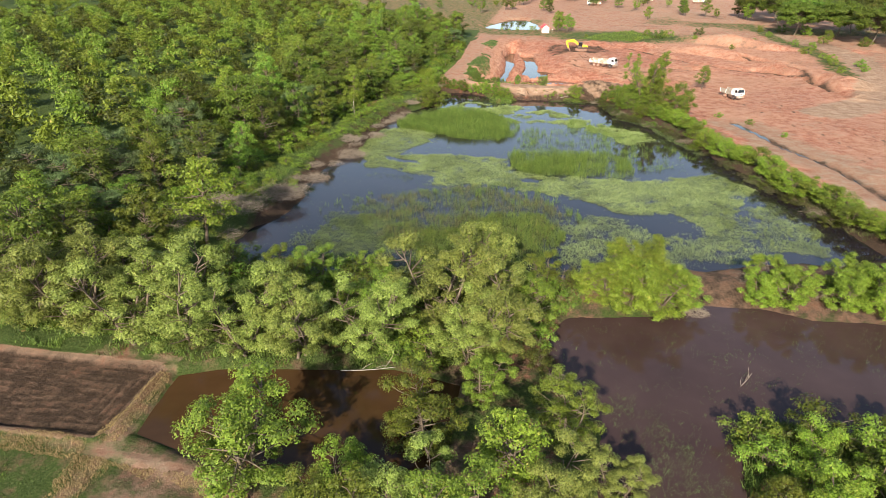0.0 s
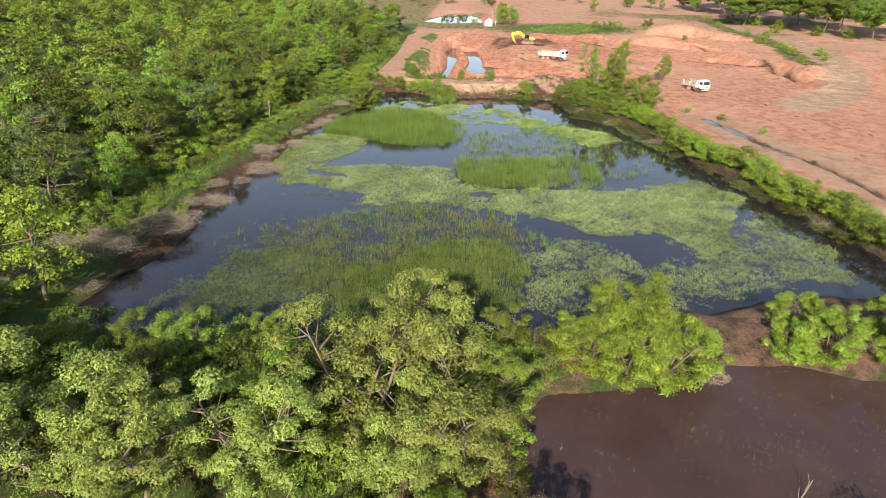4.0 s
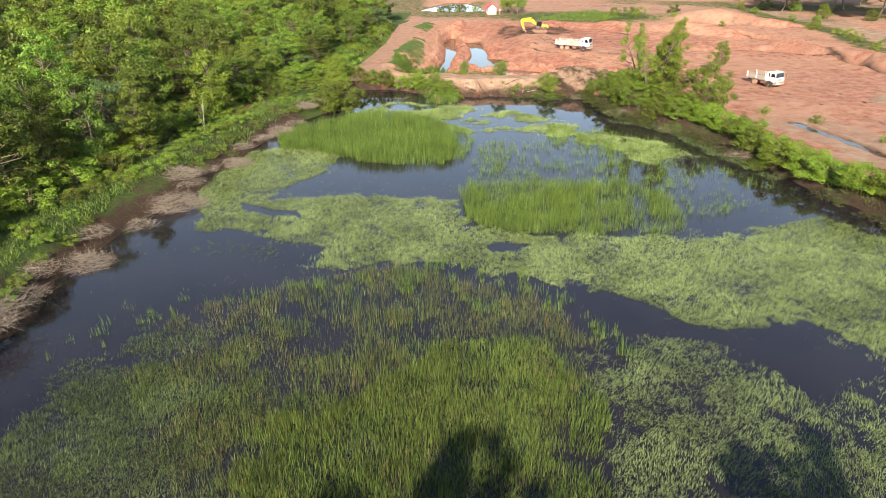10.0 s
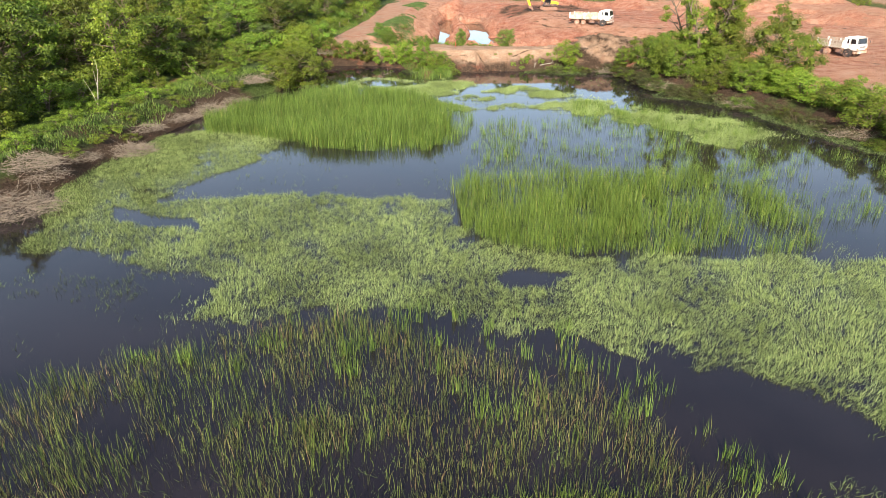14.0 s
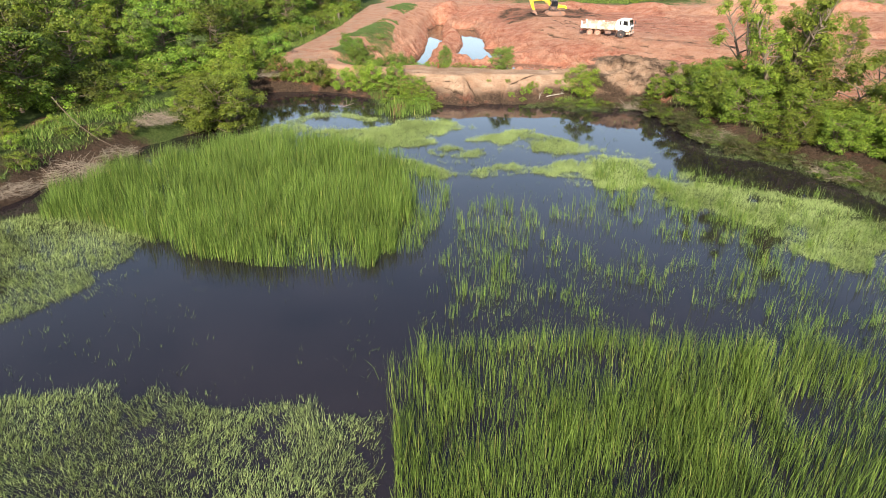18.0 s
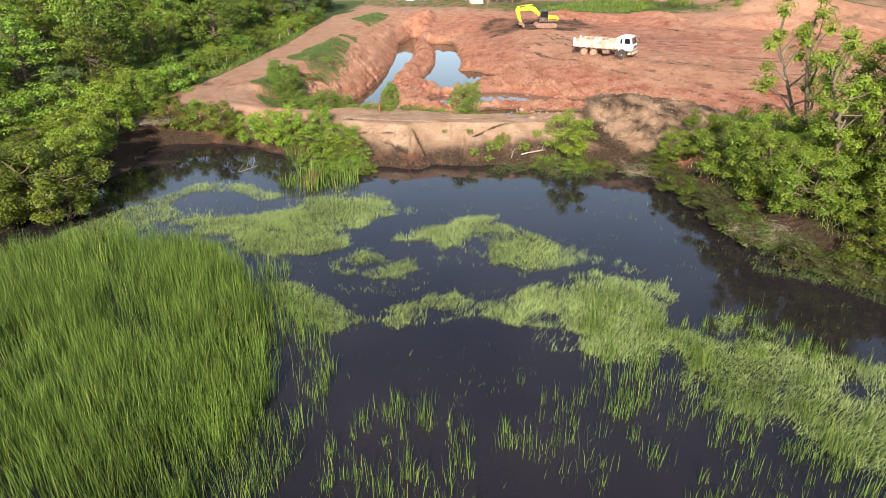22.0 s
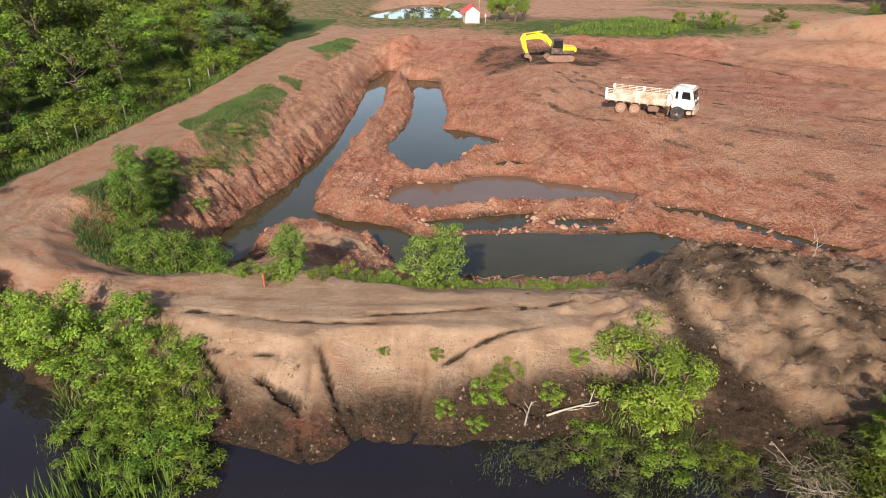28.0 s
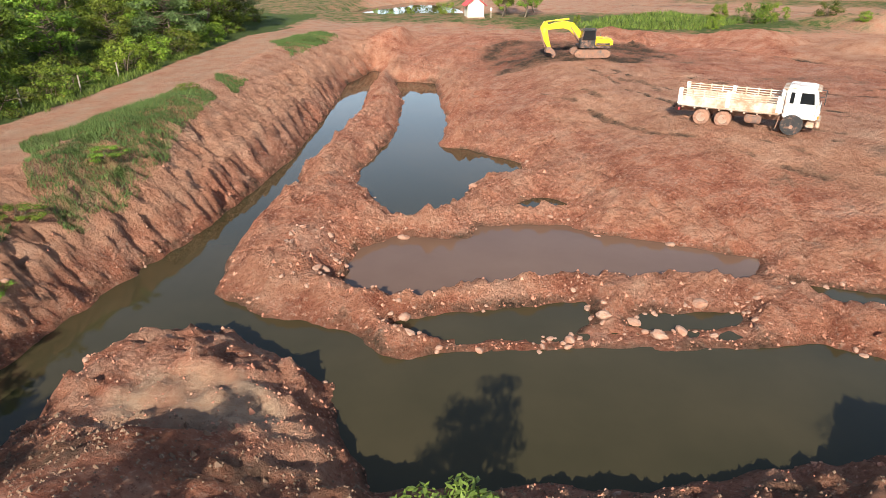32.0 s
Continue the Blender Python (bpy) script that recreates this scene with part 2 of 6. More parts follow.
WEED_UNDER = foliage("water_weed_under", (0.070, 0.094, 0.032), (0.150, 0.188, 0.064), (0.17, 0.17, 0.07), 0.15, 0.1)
WEED_DULL = foliage("water_weed_dull", (0.060, 0.088, 0.026), (0.145, 0.195, 0.056), (0.22, 0.21, 0.09), 0.2, 0.1)
BARK = plain("bark", (0.17, 0.125, 0.085), 0.9, 0, 0.45, 4.0)
BARK_PALE = plain("bark_pale", (0.42, 0.36, 0.28), 0.85, 0, 0.35, 4.0)
DEADWOOD = plain("dead_wood", (0.29, 0.225, 0.165), 0.9, 0, 0.4, 3.0)
LEAF_OLIVE = foliage("leaf_olive", (0.032, 0.035, 0.012), (0.090, 0.094, 0.030), (0.16, 0.12, 0.06))
LEAF_FEATHER = foliage("leaf_feather", (0.050, 0.078, 0.026), (0.128, 0.176, 0.056), (0.17, 0.20, 0.07), 0.15, 0.4)
LEAF_BANK = foliage("leaf_bank", (0.052, 0.082, 0.010), (0.155, 0.208, 0.022), (0.30, 0.30, 0.04), 0.15, 0.45)
LEAF_SAPLING = foliage("leaf_sapling", (0.085, 0.130, 0.020), (0.200, 0.290, 0.052), (0.26, 0.30, 0.08), 0.25, 0.3)
BERM_GREEN = foliage("berm_green", (0.040, 0.070, 0.018), (0.120, 0.185, 0.050), (0.24, 0.24, 0.08), 0.15, 0.2)
LEAF_HERB = foliage("leaf_herb", (0.050, 0.085, 0.012), (0.150, 0.225, 0.030), (0.22, 0.24, 0.05), 0.18, 0.4)
STALK = foliage("dry_stalk", (0.090, 0.062, 0.026), (0.230, 0.165, 0.075), (0.34, 0.26, 0.12), 0.15, 0.2)
STRAW = foliage("straw", (0.22, 0.15, 0.06), (0.42, 0.31, 0.14), (0.30, 0.28, 0.08), 0.25)

# ---- mesh tools ----
def mesh_from(name, verts, faces, mat, smooth=False):
    me = bpy.data.meshes.new(name)
    verts, faces = np.asarray(verts, np.float32), np.asarray(faces, np.int32)
    k = faces.shape[1]
    me.vertices.add(len(verts))
    me.vertices.foreach_set("co", verts.ravel())
    me.loops.add(faces.size)
    me.loops.foreach_set("vertex_index", faces.ravel())
    me.polygons.add(len(faces))
    me.polygons.foreach_set("loop_start", np.arange(0, faces.size, k, dtype=np.int32))
    me.polygons.foreach_set("use_smooth", np.full(len(faces), smooth))
    me.update(calc_edges=True)
    me.materials.append(mat)
    return me


def child(name, mesh, parent, label=""):
    ob = new(name, mesh)
    ob.parent = parent
    if label:
        tagged(ob, label)
    return ob


def part(name, bm, mat, parent, label="", smooth=False):
    me = bpy.data.meshes.new(name)
    bm.to_mesh(me)
    bm.free()
    me.materials.append(mat)
    if smooth:
        me.polygons.foreach_set("use_smooth", np.ones(len(me.polygons), bool))
    return child(name, me, parent, label)


def thing(name, label, category, m=None, group="", kind=""):
    ob = new(name)
    ob.empty_display_size = 0.2
    if m is not None:
        ob.matrix_world = m
    return tagged(ob, label, category, group, kind)


def noise2(x, y, scale, seed=0, octaves=4):
    """Smooth value noise in [-1, 1] on arrays."""
    out, amp, total = np.zeros_like(x, dtype=float), 1.0, 0.0
    for o in range(octaves):
        u, v = x * scale + 17.3 * seed + 5.1 * o, y * scale - 9.7 * seed + 3.3 * o
        i, j = np.floor(u).astype(np.int64), np.floor(v).astype(np.int64)
        fu, fv = u - i, v - j
        fu, fv = fu * fu * (3 - 2 * fu), fv * fv * (3 - 2 * fv)

        def lattice(a, b):
            h = (a * 374761393 + b * 668265263 + (seed * 31 + o) * 974634777) & 0x7FFFFFFF
            h = ((h ^ (h >> 13)) * 1274126177) & 0x7FFFFFFF
            return ((h ^ (h >> 16)) & 0xFFFF) / 32767.5 - 1.0

        out += amp * ((lattice(i, j) * (1 - fu) + lattice(i + 1, j) * fu) * (1 - fv) + (lattice(i, j + 1) * (1 - fu) + lattice(i + 1, j + 1) * fu) * fv)
        total, amp, scale = total + amp, amp * 0.5, scale * 2.03
    return out / total


def shore_distance(x, y, outline):
    """Distance to a closed outline, negative inside."""
    pts = np.array(outline, float)
    best, inside = np.full(x.shape, 1e9), np.zeros(x.shape, bool)
    for (ax, ay), (bx, by) in zip(pts, np.roll(pts, -1, 0)):
        dx, dy = bx - ax, by - ay
        s = np.clip(((x - ax) * dx + (y - ay) * dy) / (dx * dx + dy * dy), 0, 1)
        best = np.minimum(best, (x - ax - s * dx) ** 2 + (y - ay - s * dy) ** 2)
        if by != ay:
            cross = ((ay > y) != (by > y)) & (x < dx * (y - ay) / (by - ay) + ax)
            inside ^= cross
    d = np.sqrt(best)
    return np.where(inside, -d, d)


def line_distance(x, y, line):
    """Distance to an open line and how far along it."""
    best, along, run = np.full(x.shape, 1e9), np.zeros(x.shape), 0.0
    for (ax, ay), (bx, by) in zip(line[:-1], line[1:]):
        dx, dy = bx - ax, by - ay
        s = np.clip(((x - ax) * dx + (y - ay) * dy) / (dx * dx + dy * dy), 0, 1)
        d = (x - ax - s * dx) ** 2 + (y - ay - s * dy) ** 2
        along = np.where(d < best, run + s * math.hypot(dx, dy), along)
        best = np.minimum(best, d)
        run += math.hypot(dx, dy)
    return np.sqrt(best), along


def step(a, b, v):
    t = np.clip((v - a) / (b - a), 0, 1)
    return t * t * (3 - 2 * t)

# ---- plan of the place ----
POND = [(-39, 64.5), (-38.5, 73), (-36, 80), (-35.5, 87), (-37.5, 92), (-37.2, 98), (-37, 103.5), (-34.5, 109), (-34, 116), (-33.5, 127),
        (-32, 137), (-30.5, 142), (-29, 146), (-25.5, 149.5), (-26, 156), (-27, 163), (-22, 164.3), (-17, 162.5), (-14, 161), (-9.5, 159.5), (-6.5, 158.8),
        (-4.4, 158.1), (-2.9, 159.6), (0.3, 159.3), (3.5, 159.9), (6.2, 160), (10, 159.6), (13.5, 157.5), (14.5, 153), (15.5, 148.5), (19, 144.5), (22, 139.5),
        (25.8, 135.5), (28.2, 127.5), (31.3, 118.5), (33.8, 111.5), (37.2, 103), (42, 90), (44.3, 79), (36, 74.8), (32, 75.5), (27.5, 74.2),
        (19.7, 71.1), (14.5, 72.5), (5, 67.5), (-10, 64.5), (-25, 63)]
SOUTH_POOL = [(3.9, 58.3), (15.6, 60.4), (18.5, 63.2), (24.4, 63.7), (29.6, 62), (36.8, 62.6), (75, 66), (75, 8), (3, 8), (5.0, 30), (6.0, 37), (6.3, 41.6), (2.7, 46.8), (2, 54)]
ISLAND = [(18.2, 45.3), (16.4, 37), (18, 28), (30, 22), (44, 26), (40, 38), (32, 43), (24, 44.2)]
PADDY = [(-30.2, 34.7), (-31.3, 42), (-27.6, 43.6), (-11.8, 46.3), (-5.5, 45), (-6, 36), (-9, 31.8), (-21.5, 32.3)]
FIELD = [(-70, 33.4), (-70, 38), (-66, 41.6), (-60, 42.6), (-45, 42.6), (-33.4, 42.6), (-32.4, 42), (-32.2, 34.2), (-33, 33.4), (-50, 32.8)]
PIT = [(-16.3, 178), (-15.6, 184.8), (-14.1, 191.4), (-13.8, 196.5), (-13.2, 204), (-14.1, 220), (-15, 231.6), (-13.8, 241), (-12.3, 240), (-12.1, 227),
       (-11, 218), (-11.4, 208.6), (-11.8, 200.4), (-11, 196.7), (-12.1, 194.3), (-11.6, 187.2), (-11, 184.6), (-8.4, 182.9), (-5.5, 182.3), (-4.1, 181.6),
       (-3.5, 180.4), (-2.7, 180.3), (-1.1, 180.9), (4.4, 181.5), (8, 181.7), (12.6, 182.3), (15.6, 180.8), (19.7, 180.2), (25.4, 178.3), (31, 175.5),
       (31, 173.3), (24, 175.4), (22.4, 176.3), (15, 177.4), (12, 176.6), (8.8, 176), (4.6, 174.9), (1.5, 174.8), (-2.8, 174.3), (-4.5, 177.7),
       (-4.8, 178.8), (-6.4, 180), (-8.6, 181.2), (-10.8, 181.2), (-12.4, 180.1), (-12.9, 178.3), (-13.3, 174.7), (-14.2, 174.3)]
POOL_A = [(-10.1, 234), (-5.6, 233), (-3.2, 215.5), (-3.2, 207.6), (-1.1, 207), (2.5, 203.8), (2.8, 201.9), (-0.2, 200), (-1.7, 195.3), (-3.6, 192.7),
          (-5, 193.7), (-6.9, 197.5), (-7.9, 198.6), (-7.9, 203.1), (-6.9, 210.6), (-7.8, 223.2)]
POOL_B = [(-5.8, 189.3), (-4.3, 190.8), (-0.6, 191), (-0.2, 192.6), (4.4, 193), (5.7, 191.9), (8.9, 191.1), (12.8, 189.4), (12, 187.4), (4.9, 187.2),
          (2.5, 186.9), (0, 186.2), (-2.9, 184.5), (-4.6, 184.9), (-6, 185.8)]
POOL_C = [(0.9, 194.9), (3.2, 197.4), (4.9, 196.2), (4.8, 195)]
POOL_D = [(-3.4, 182.6), (-2.7, 183.2), (1.2, 184), (4.3, 184.9), (4.4, 183), (3.2, 182.2), (0.7, 181.9), (-1.3, 181.7)]
POOL_E = [(5.7, 183.1), (6.5, 184.2), (10.3, 184.4), (10, 183.3), (7.4, 182.9)]
POOL_F = [(13.2, 187.3), (17, 186.2), (20.5, 183.2), (24.5, 180.2), (23.6, 179.7), (20, 181.7), (16.3, 185), (14, 186)]
PIT_POOLS = [PIT, POOL_A, POOL_B, POOL_C, POOL_D, POOL_E, POOL_F]
FAR_POND = [(-30, 292), (-26, 312), (-20, 331), (-14, 334), (-6.5, 314), (-5.2, 292), (-17, 287)]
ROAD = [(-21, 262), (-25.5, 240), (-25, 222), (-24, 206), (-24.3, 190), (-25.2, 178), (-23.8, 170), (-18.5, 166.5), (-12, 164.6), (-5, 164.2), (1.5, 164.8), (8, 166.3)]
BERM_GRASS = [(-22.8, 175.6), (-21.6, 181), (-20.6, 189), (-21.1, 198.4), (-20.2, 209), (-17.2, 199), (-15.9, 186), (-17.2, 178), (-16.2, 171), (-13, 168), (-10.8, 166.9), (-15.6, 167.4)]
RIGHT_ROAD = [(40, 95), (47, 118), (46, 140), (38, 165), (28, 185), (12, 215)]
DITCH = [(40, 141), (42.7, 133.6), (45, 123.4), (48.5, 116.2), (50.3, 109), (51.8, 100.1), (53, 88)]
GULLY = [(64, 228), (71.7, 217.6), (73.8, 203.8), (72.9, 183.6), (75.5, 172)]
TAN_TRACK = [(92, 287), (99, 258), (100, 232), (89.6, 190.5), (76.4, 164.7), (62, 152)]
VERGE = [(88, 325), (87.5, 278), (92, 250), (87.4, 216), (83.6, 197)]
STREAM = [(26, 246), (33, 236), (38, 226), (45, 216), (52, 208), (60, 203), (72, 200)]
CRACKS = [[(-6.8, 161.2), (-5.2, 160.2), (-4.6, 158.6), (-4.2, 157.6)], [(-4.8, 162.3), (-4, 160.8), (-3.2, 159.6), (-2.7, 158.9)], [(-3.3, 160.6), (-2.6, 159.5), (-2.5, 158.8)], [(-2.2, 160), (-1.8, 159), (-1.6, 158)],
          [(-0.9, 161), (-1, 159.8), (-1.4, 159.2)], [(1.8, 161.7), (2.7, 161.2), (3.4, 160.9)], [(-9.6, 162.4), (-8.2, 161.2), (-7.6, 160)]]
LEDGES = [[(-10.6, 164.0), (-8.4, 163.8), (-6.4, 163.5), (-4.7, 163.5), (-2.9, 163.7)], [(-3.2, 164.2), (-1.7, 164.4), (0.5, 164.8), (1.9, 165.1), (3.1, 165.2)], [(2.6, 164.9), (4.1, 165.4), (5.2, 165.7), (6.7, 165.6)], [(5.1, 166.4), (6.6, 166.8)], [(3.1, 166.4), (4.7, 166.8), (6.4, 167.3)], [(-10.4, 162.6), (-8.1, 162), (-5.6, 161.8), (-5.2, 161)], [(-0.2, 162), (0.9, 162.8), (3.6, 163.8)]]
TRACKS = [[(70, 186), (40, 189), (28, 194), (19, 202), (13, 213), (11, 226)], [(60, 196), (36, 201), (22, 208), (12, 221)], [(46, 184), (30, 187), (20, 194), (12, 204), (6, 216)], [(34, 214), (24, 215), (14, 222)], [(60, 92), (57, 122), (51, 148), (37, 172), (23, 190)], [(70, 100), (65, 130), (56, 154), (42, 176), (30, 190)]]
BERM_PATCHES = [[(-23.4, 192.3), (-23.0, 199), (-22.2, 207), (-18.8, 205), (-17.2, 197), (-16.7, 190), (-17.4, 185.4), (-19.6, 186.4)], [(-22.6, 185.4), (-20, 183.6), (-18.9, 184), (-18.2, 180), (-18.9, 177.2), (-20, 179)],
                [(-22.2, 213.6), (-18.7, 212.4), (-18.2, 207.4), (-19.9, 208.6)], [(-24, 234), (-21.6, 246), (-18.5, 244), (-19.4, 226)], [(-22.9, 175.6), (-21.6, 182), (-18.4, 178), (-16.4, 172), (-12.5, 168.6), (-13.4, 167.4), (-19.6, 170.6)]]
PIT_Z = -1.7


def axis_lines(stops):
    """Grid lines with the given spacing between stops: (start, spacing), ..., (end, 0)."""
    out = []
    for (a, s), (b, _) in zip(stops[:-1], stops[1:]):
        out += list(np.linspace(a, b, max(2, int(round((b - a) / s)) + 1))[:-1])
    return np.array(out + [stops[-1][0]])


def heights(x, y):
    """Ground height and soil map (grass, sand, dark wet earth and painted shade) at places of the plan."""
    wob = noise2(x, y, 0.35, 3) * 0.8
    pond = np.minimum(shore_distance(x, y, POND), 1e9) + wob * 0.9
    pool = np.maximum(shore_distance(x, y, SOUTH_POOL), -shore_distance(x, y, ISLAND)) + wob * 0.6
    paddy = shore_distance(x, y, PADDY) + wob * 0.2
    pit = np.min([shore_distance(x, y, p) for p in PIT_POOLS], 0) + noise2(x, y, 1.1, 5, 3) * 0.28
    far = shore_distance(x, y, FAR_POND) + wob
    road, along = line_distance(x, y, ROAD)
    rroad, _ = line_distance(x, y, RIGHT_ROAD)
    rough, lumps, clods = noise2(x, y, 0.06, 1), noise2(x, y, 0.30, 2), noise2(x, y, 1.7, 4, 3)
    quarry = step(163, 176, y) * step(-30, -22, x)
    # level that the land aims at away from the water
    top = 1.3 + 0.5 * rough + 0.22 * lumps
    top += step(-60, -34, -np.abs(x + 75)) * 0.6
    north = step(176, 190, y) * step(-12, -2, x)
    top = top * (1 - north) + north * (1.35 + 0.30 * rough + 0.22 * lumps)
    dam = step(8.5, 3.5, road) * step(262, 240, y)
    top = top * (1 - dam) + dam * (2.35 + 0.06 * lumps)
    berm = step(2.5, -1.5, shore_distance(x, y, BERM_GRASS))
    top = top + berm * (0.5 + 0.3 * lumps)

    def hill(cx, cy, rx, ry, turn, h, ragged=0.35):
        c, s = math.cos(turn), math.sin(turn)
        u, v = ((x - cx) * c + (y - cy) * s) / rx, (-(x - cx) * s + (y - cy) * c) / ry
        return h * np.clip(1 - np.sqrt(u * u + v * v) * (1 + ragged * lumps + 0.12 * clods), 0, 1) ** 0.8

    heap = hill(12.5, 166.0, 7.0, 8.5, 0.3, 1.55) + hill(18.5, 166.5, 6.5, 8.0, 0.0, 1.5) + hill(26, 164, 6, 7, 0, 1.0)
    top = top + heap
    top += hill(-8.5, 246, 6, 4, 0.2, 3.0) + hill(-1, 241, 6, 4, -0.2, 2.2) + hill(30, 246, 12, 5, 0.2, 2.0) + hill(52, 236, 16, 6, -0.5, 2.6)
    top += hill(66, 258, 22, 6, -0.6, 4.0) + hill(44, 205, 9, 3.5, -0.3, 1.1) + hill(72, 205, 14, 4, -0.9, 2.6) + hill(80, 188, 7, 7, 0, 2.2) + hill(16, 248, 10, 5, 0.1, 1.4)
    top -= hill(69, 199, 20, 2.6, -0.85, 2.2) + hill(58, 225, 14, 2.0, -0.6, 1.2)
    smooth = np.maximum(step(3.6, 2.0, road), step(5, 2, rroad) * 0.7)
    top += clods * 0.07 * (1 - smooth) * quarry
    furrow = step(1.0, -0.6, shore_distance(x, y, FIELD))
    turn = -shore_distance(x, y, FIELD) + 0.5 * noise2(x, y, 0.12, 51, 2)
    top = top * (1 - furrow) + furrow * (0.35 + 0.08 * np.sin(turn * 8.0) + 0.08 * clods)
    low = step(60, 40, y) * step(6, -2, x) * (1 - furrow)
    top = top * (1 - low) + low * (0.55 + 0.25 * lumps)
    ditch, _ = line_distance(x, y, DITCH)
    ditch = ditch + 0.5 * lumps
    top = np.minimum(top, 0.80 + 0.30 * noise2(x, y, 0.10, 53, 2) + 0.5 * np.maximum(ditch - 0.3, 0))
    gulch, _ = line_distance(x, y, GULLY)
    gulch = gulch + 1.2 * lumps
    top -= 1.3 * step(2.4, 0.8, gulch)
    top += 0.6 * step(2.2, 3.4, gulch) * step(6, 4, gulch) * (0.6 + 0.8 * lumps)
    # banks rising from each water
    gully = 1 + (0.10 * noise2(x * 0.35, y, 0.9, 12, 3)) * step(0.3, 1.4, pit) * step(-9, -12, x)
    steep = np.maximum.reduce([step(-9, -14, x) * step(172, 178, y), 0.38 * step(180, 176, y), 1.1 * step(8, 11, x) * step(178.5, 176, y)])
    pit_rise = (0.92 - 0.30 * step(-4, 1, x)) * np.minimum(pit, 1.25) + np.maximum(pit - 1.25, 0) * (0.24 + 0.62 * steep)
    face = step(-9, -13, x) * step(172, 178, y)
    pit_rise = pit_rise * (1 - face) + face * (1.35 * np.minimum(pit, 1.7) + 0.62 * np.maximum(pit - 1.7, 0))
    near = step(4.5, 2, pit)
    pit_bank = PIT_Z + pit_rise * (0.96 + 0.14 * lumps * near) * (1 + (gully - 1) * steep * near) + 0.10 * clods * step(0.1, 0.8, pit)
    mound = step(0.5, -0.5, ((x + 8.6) / 5.5) ** 2 + ((y - 177.3) / 4.6) ** 2 - 1)
    pit_bank = np.where(mound > 0.01, np.minimum(pit_bank, PIT_Z + 1.75 + 0.25 * lumps + 0.12 * clods + 6 * (1 - mound)), pit_bank)
    pond_bank = np.where(pond > 0, 0.62 * pond + 0.06 * clods, 0.45 * pond)
    pool_bank = np.where(pool > 0, 0.5 * pool + 0.05 * clods, 0.4 * pool)
    paddy_bank = np.where(paddy > 0, 0.12 + 0.6 * paddy, 0.12 + 0.5 * paddy)
    far_bank = np.where(far > 0, 0.1 + 0.4 * far, 0.1 + 0.3 * far)
    stream, _ = line_distance(x, y, STREAM)
    stream = stream - 0.8 + 0.5 * lumps
    top = np.minimum(top, np.where(stream > 0, 0.75 + 0.35 * stream, 0.75 + 0.5 * stream))
    z = np.minimum.reduce([top, pond_bank, pool_bank, paddy_bank, np.where(pit > 0, pit_bank, PIT_Z + 0.8 * pit), far_bank])
    spit = step(0.9, 0.3, np.abs(y - 181.8 - 0.1 * x)) * step(-1.8, -0.8, x) * step(11.0, 10.0, x)
    z = np.where(spit > 0, np.minimum(z, PIT_Z + 0.03 + 0.20 * lumps + 0.10 * clods + 2 * (1 - spit)), z)
    crumb = noise2(x, y, 2.6, 14, 3) * 0.20 + np.maximum(noise2(x, y, 1.6, 15, 2) - 0.15, 0) * 0.62 + 0.30 * (0.2 - np.abs(noise2(x, y, 0.8, 36, 3)))
    crumb = crumb * (0.30 + 0.70 * step(6, 2.5, pit)) + (0.55 * np.maximum(noise2(x, y, 0.16, 42) - 0.1, 0) + 0.3 * np.maximum(noise2(x, y, 0.5, 43, 3) - 0.2, 0)) * step(3, 7, pit) * step(184, 192, y)
    z += crumb * (1 - smooth) * quarry * step(PIT_Z + 0.05, PIT_Z + 0.4, z) * step(300, 250, y) * (1 - 0.85 * step(157, 160, y) * step(169.2, 168, y) * step(-30, -14, x) * step(9.5, 7.5, x))
    z += step(0.1, 0.6, heap) * (0.50 * (0.22 - np.abs(noise2(x, y, 0.5, 26, 3))) + 0.42 * (0.2 - np.abs(noise2(x + y, (x - y) * 0.35, 1.3, 16, 4))) + 0.40 * (0.2 - np.abs(noise2(x, y, 2.4, 18, 3))) + 0.12 * noise2(x, y, 4.5, 17, 2))
    rill = noise2(x * 2.4, y * 0.35, 0.9, 18, 3)
    z += np.where((y > 158.5) & (y < 163.5) & (x > -13) & (x < 8), np.minimum(rill + 0.15, 0) * 0.55 * step(0.2, 0.9, z) * step(163.4, 161.8, y), 0)
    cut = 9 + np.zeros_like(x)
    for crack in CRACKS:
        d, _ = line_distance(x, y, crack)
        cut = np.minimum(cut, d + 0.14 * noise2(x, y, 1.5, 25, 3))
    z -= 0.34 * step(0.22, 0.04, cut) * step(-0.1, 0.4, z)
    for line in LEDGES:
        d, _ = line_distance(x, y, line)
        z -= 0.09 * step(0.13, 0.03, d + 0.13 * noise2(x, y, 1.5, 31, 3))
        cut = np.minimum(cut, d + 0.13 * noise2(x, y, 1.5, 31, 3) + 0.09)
    # bucket marks down the cut banks
    left = step(-10.5, -12.5, x) * step(-24, -20, x) * step(172, 176, y) * step(262, 235, y) * step(0.05, 0.4, pit) * step(4.4, 2.2, pit + 0.9 * lumps)
    ridge = np.clip(1 - 3.0 * np.abs(noise2(x * 0.40 + 0.5 * y, y * 2.6, 1.0, 44, 2)), 0, 1)
    z -= 0.30 * left * ridge * (0.5 + 0.8 * np.clip(noise2(x, y, 0.35, 33, 2) + 0.5, 0, 1))
    right = step(0.4, 1.0, pit) * step(5.5, 3.0, pit) * step(180.5, 183, y) * step(8, 12, x) * step(212, 200, y)
    wave = np.abs(np.sin(2.1 * x + 1.2 * y + 3.0 * noise2(x, y, 0.25, 34, 2)))
    z -= 0.34 * right * (1 - wave) ** 1.3
    ring = np.hypot((x + 8.6) / 5.5, (y - 177.3) / 4.6)
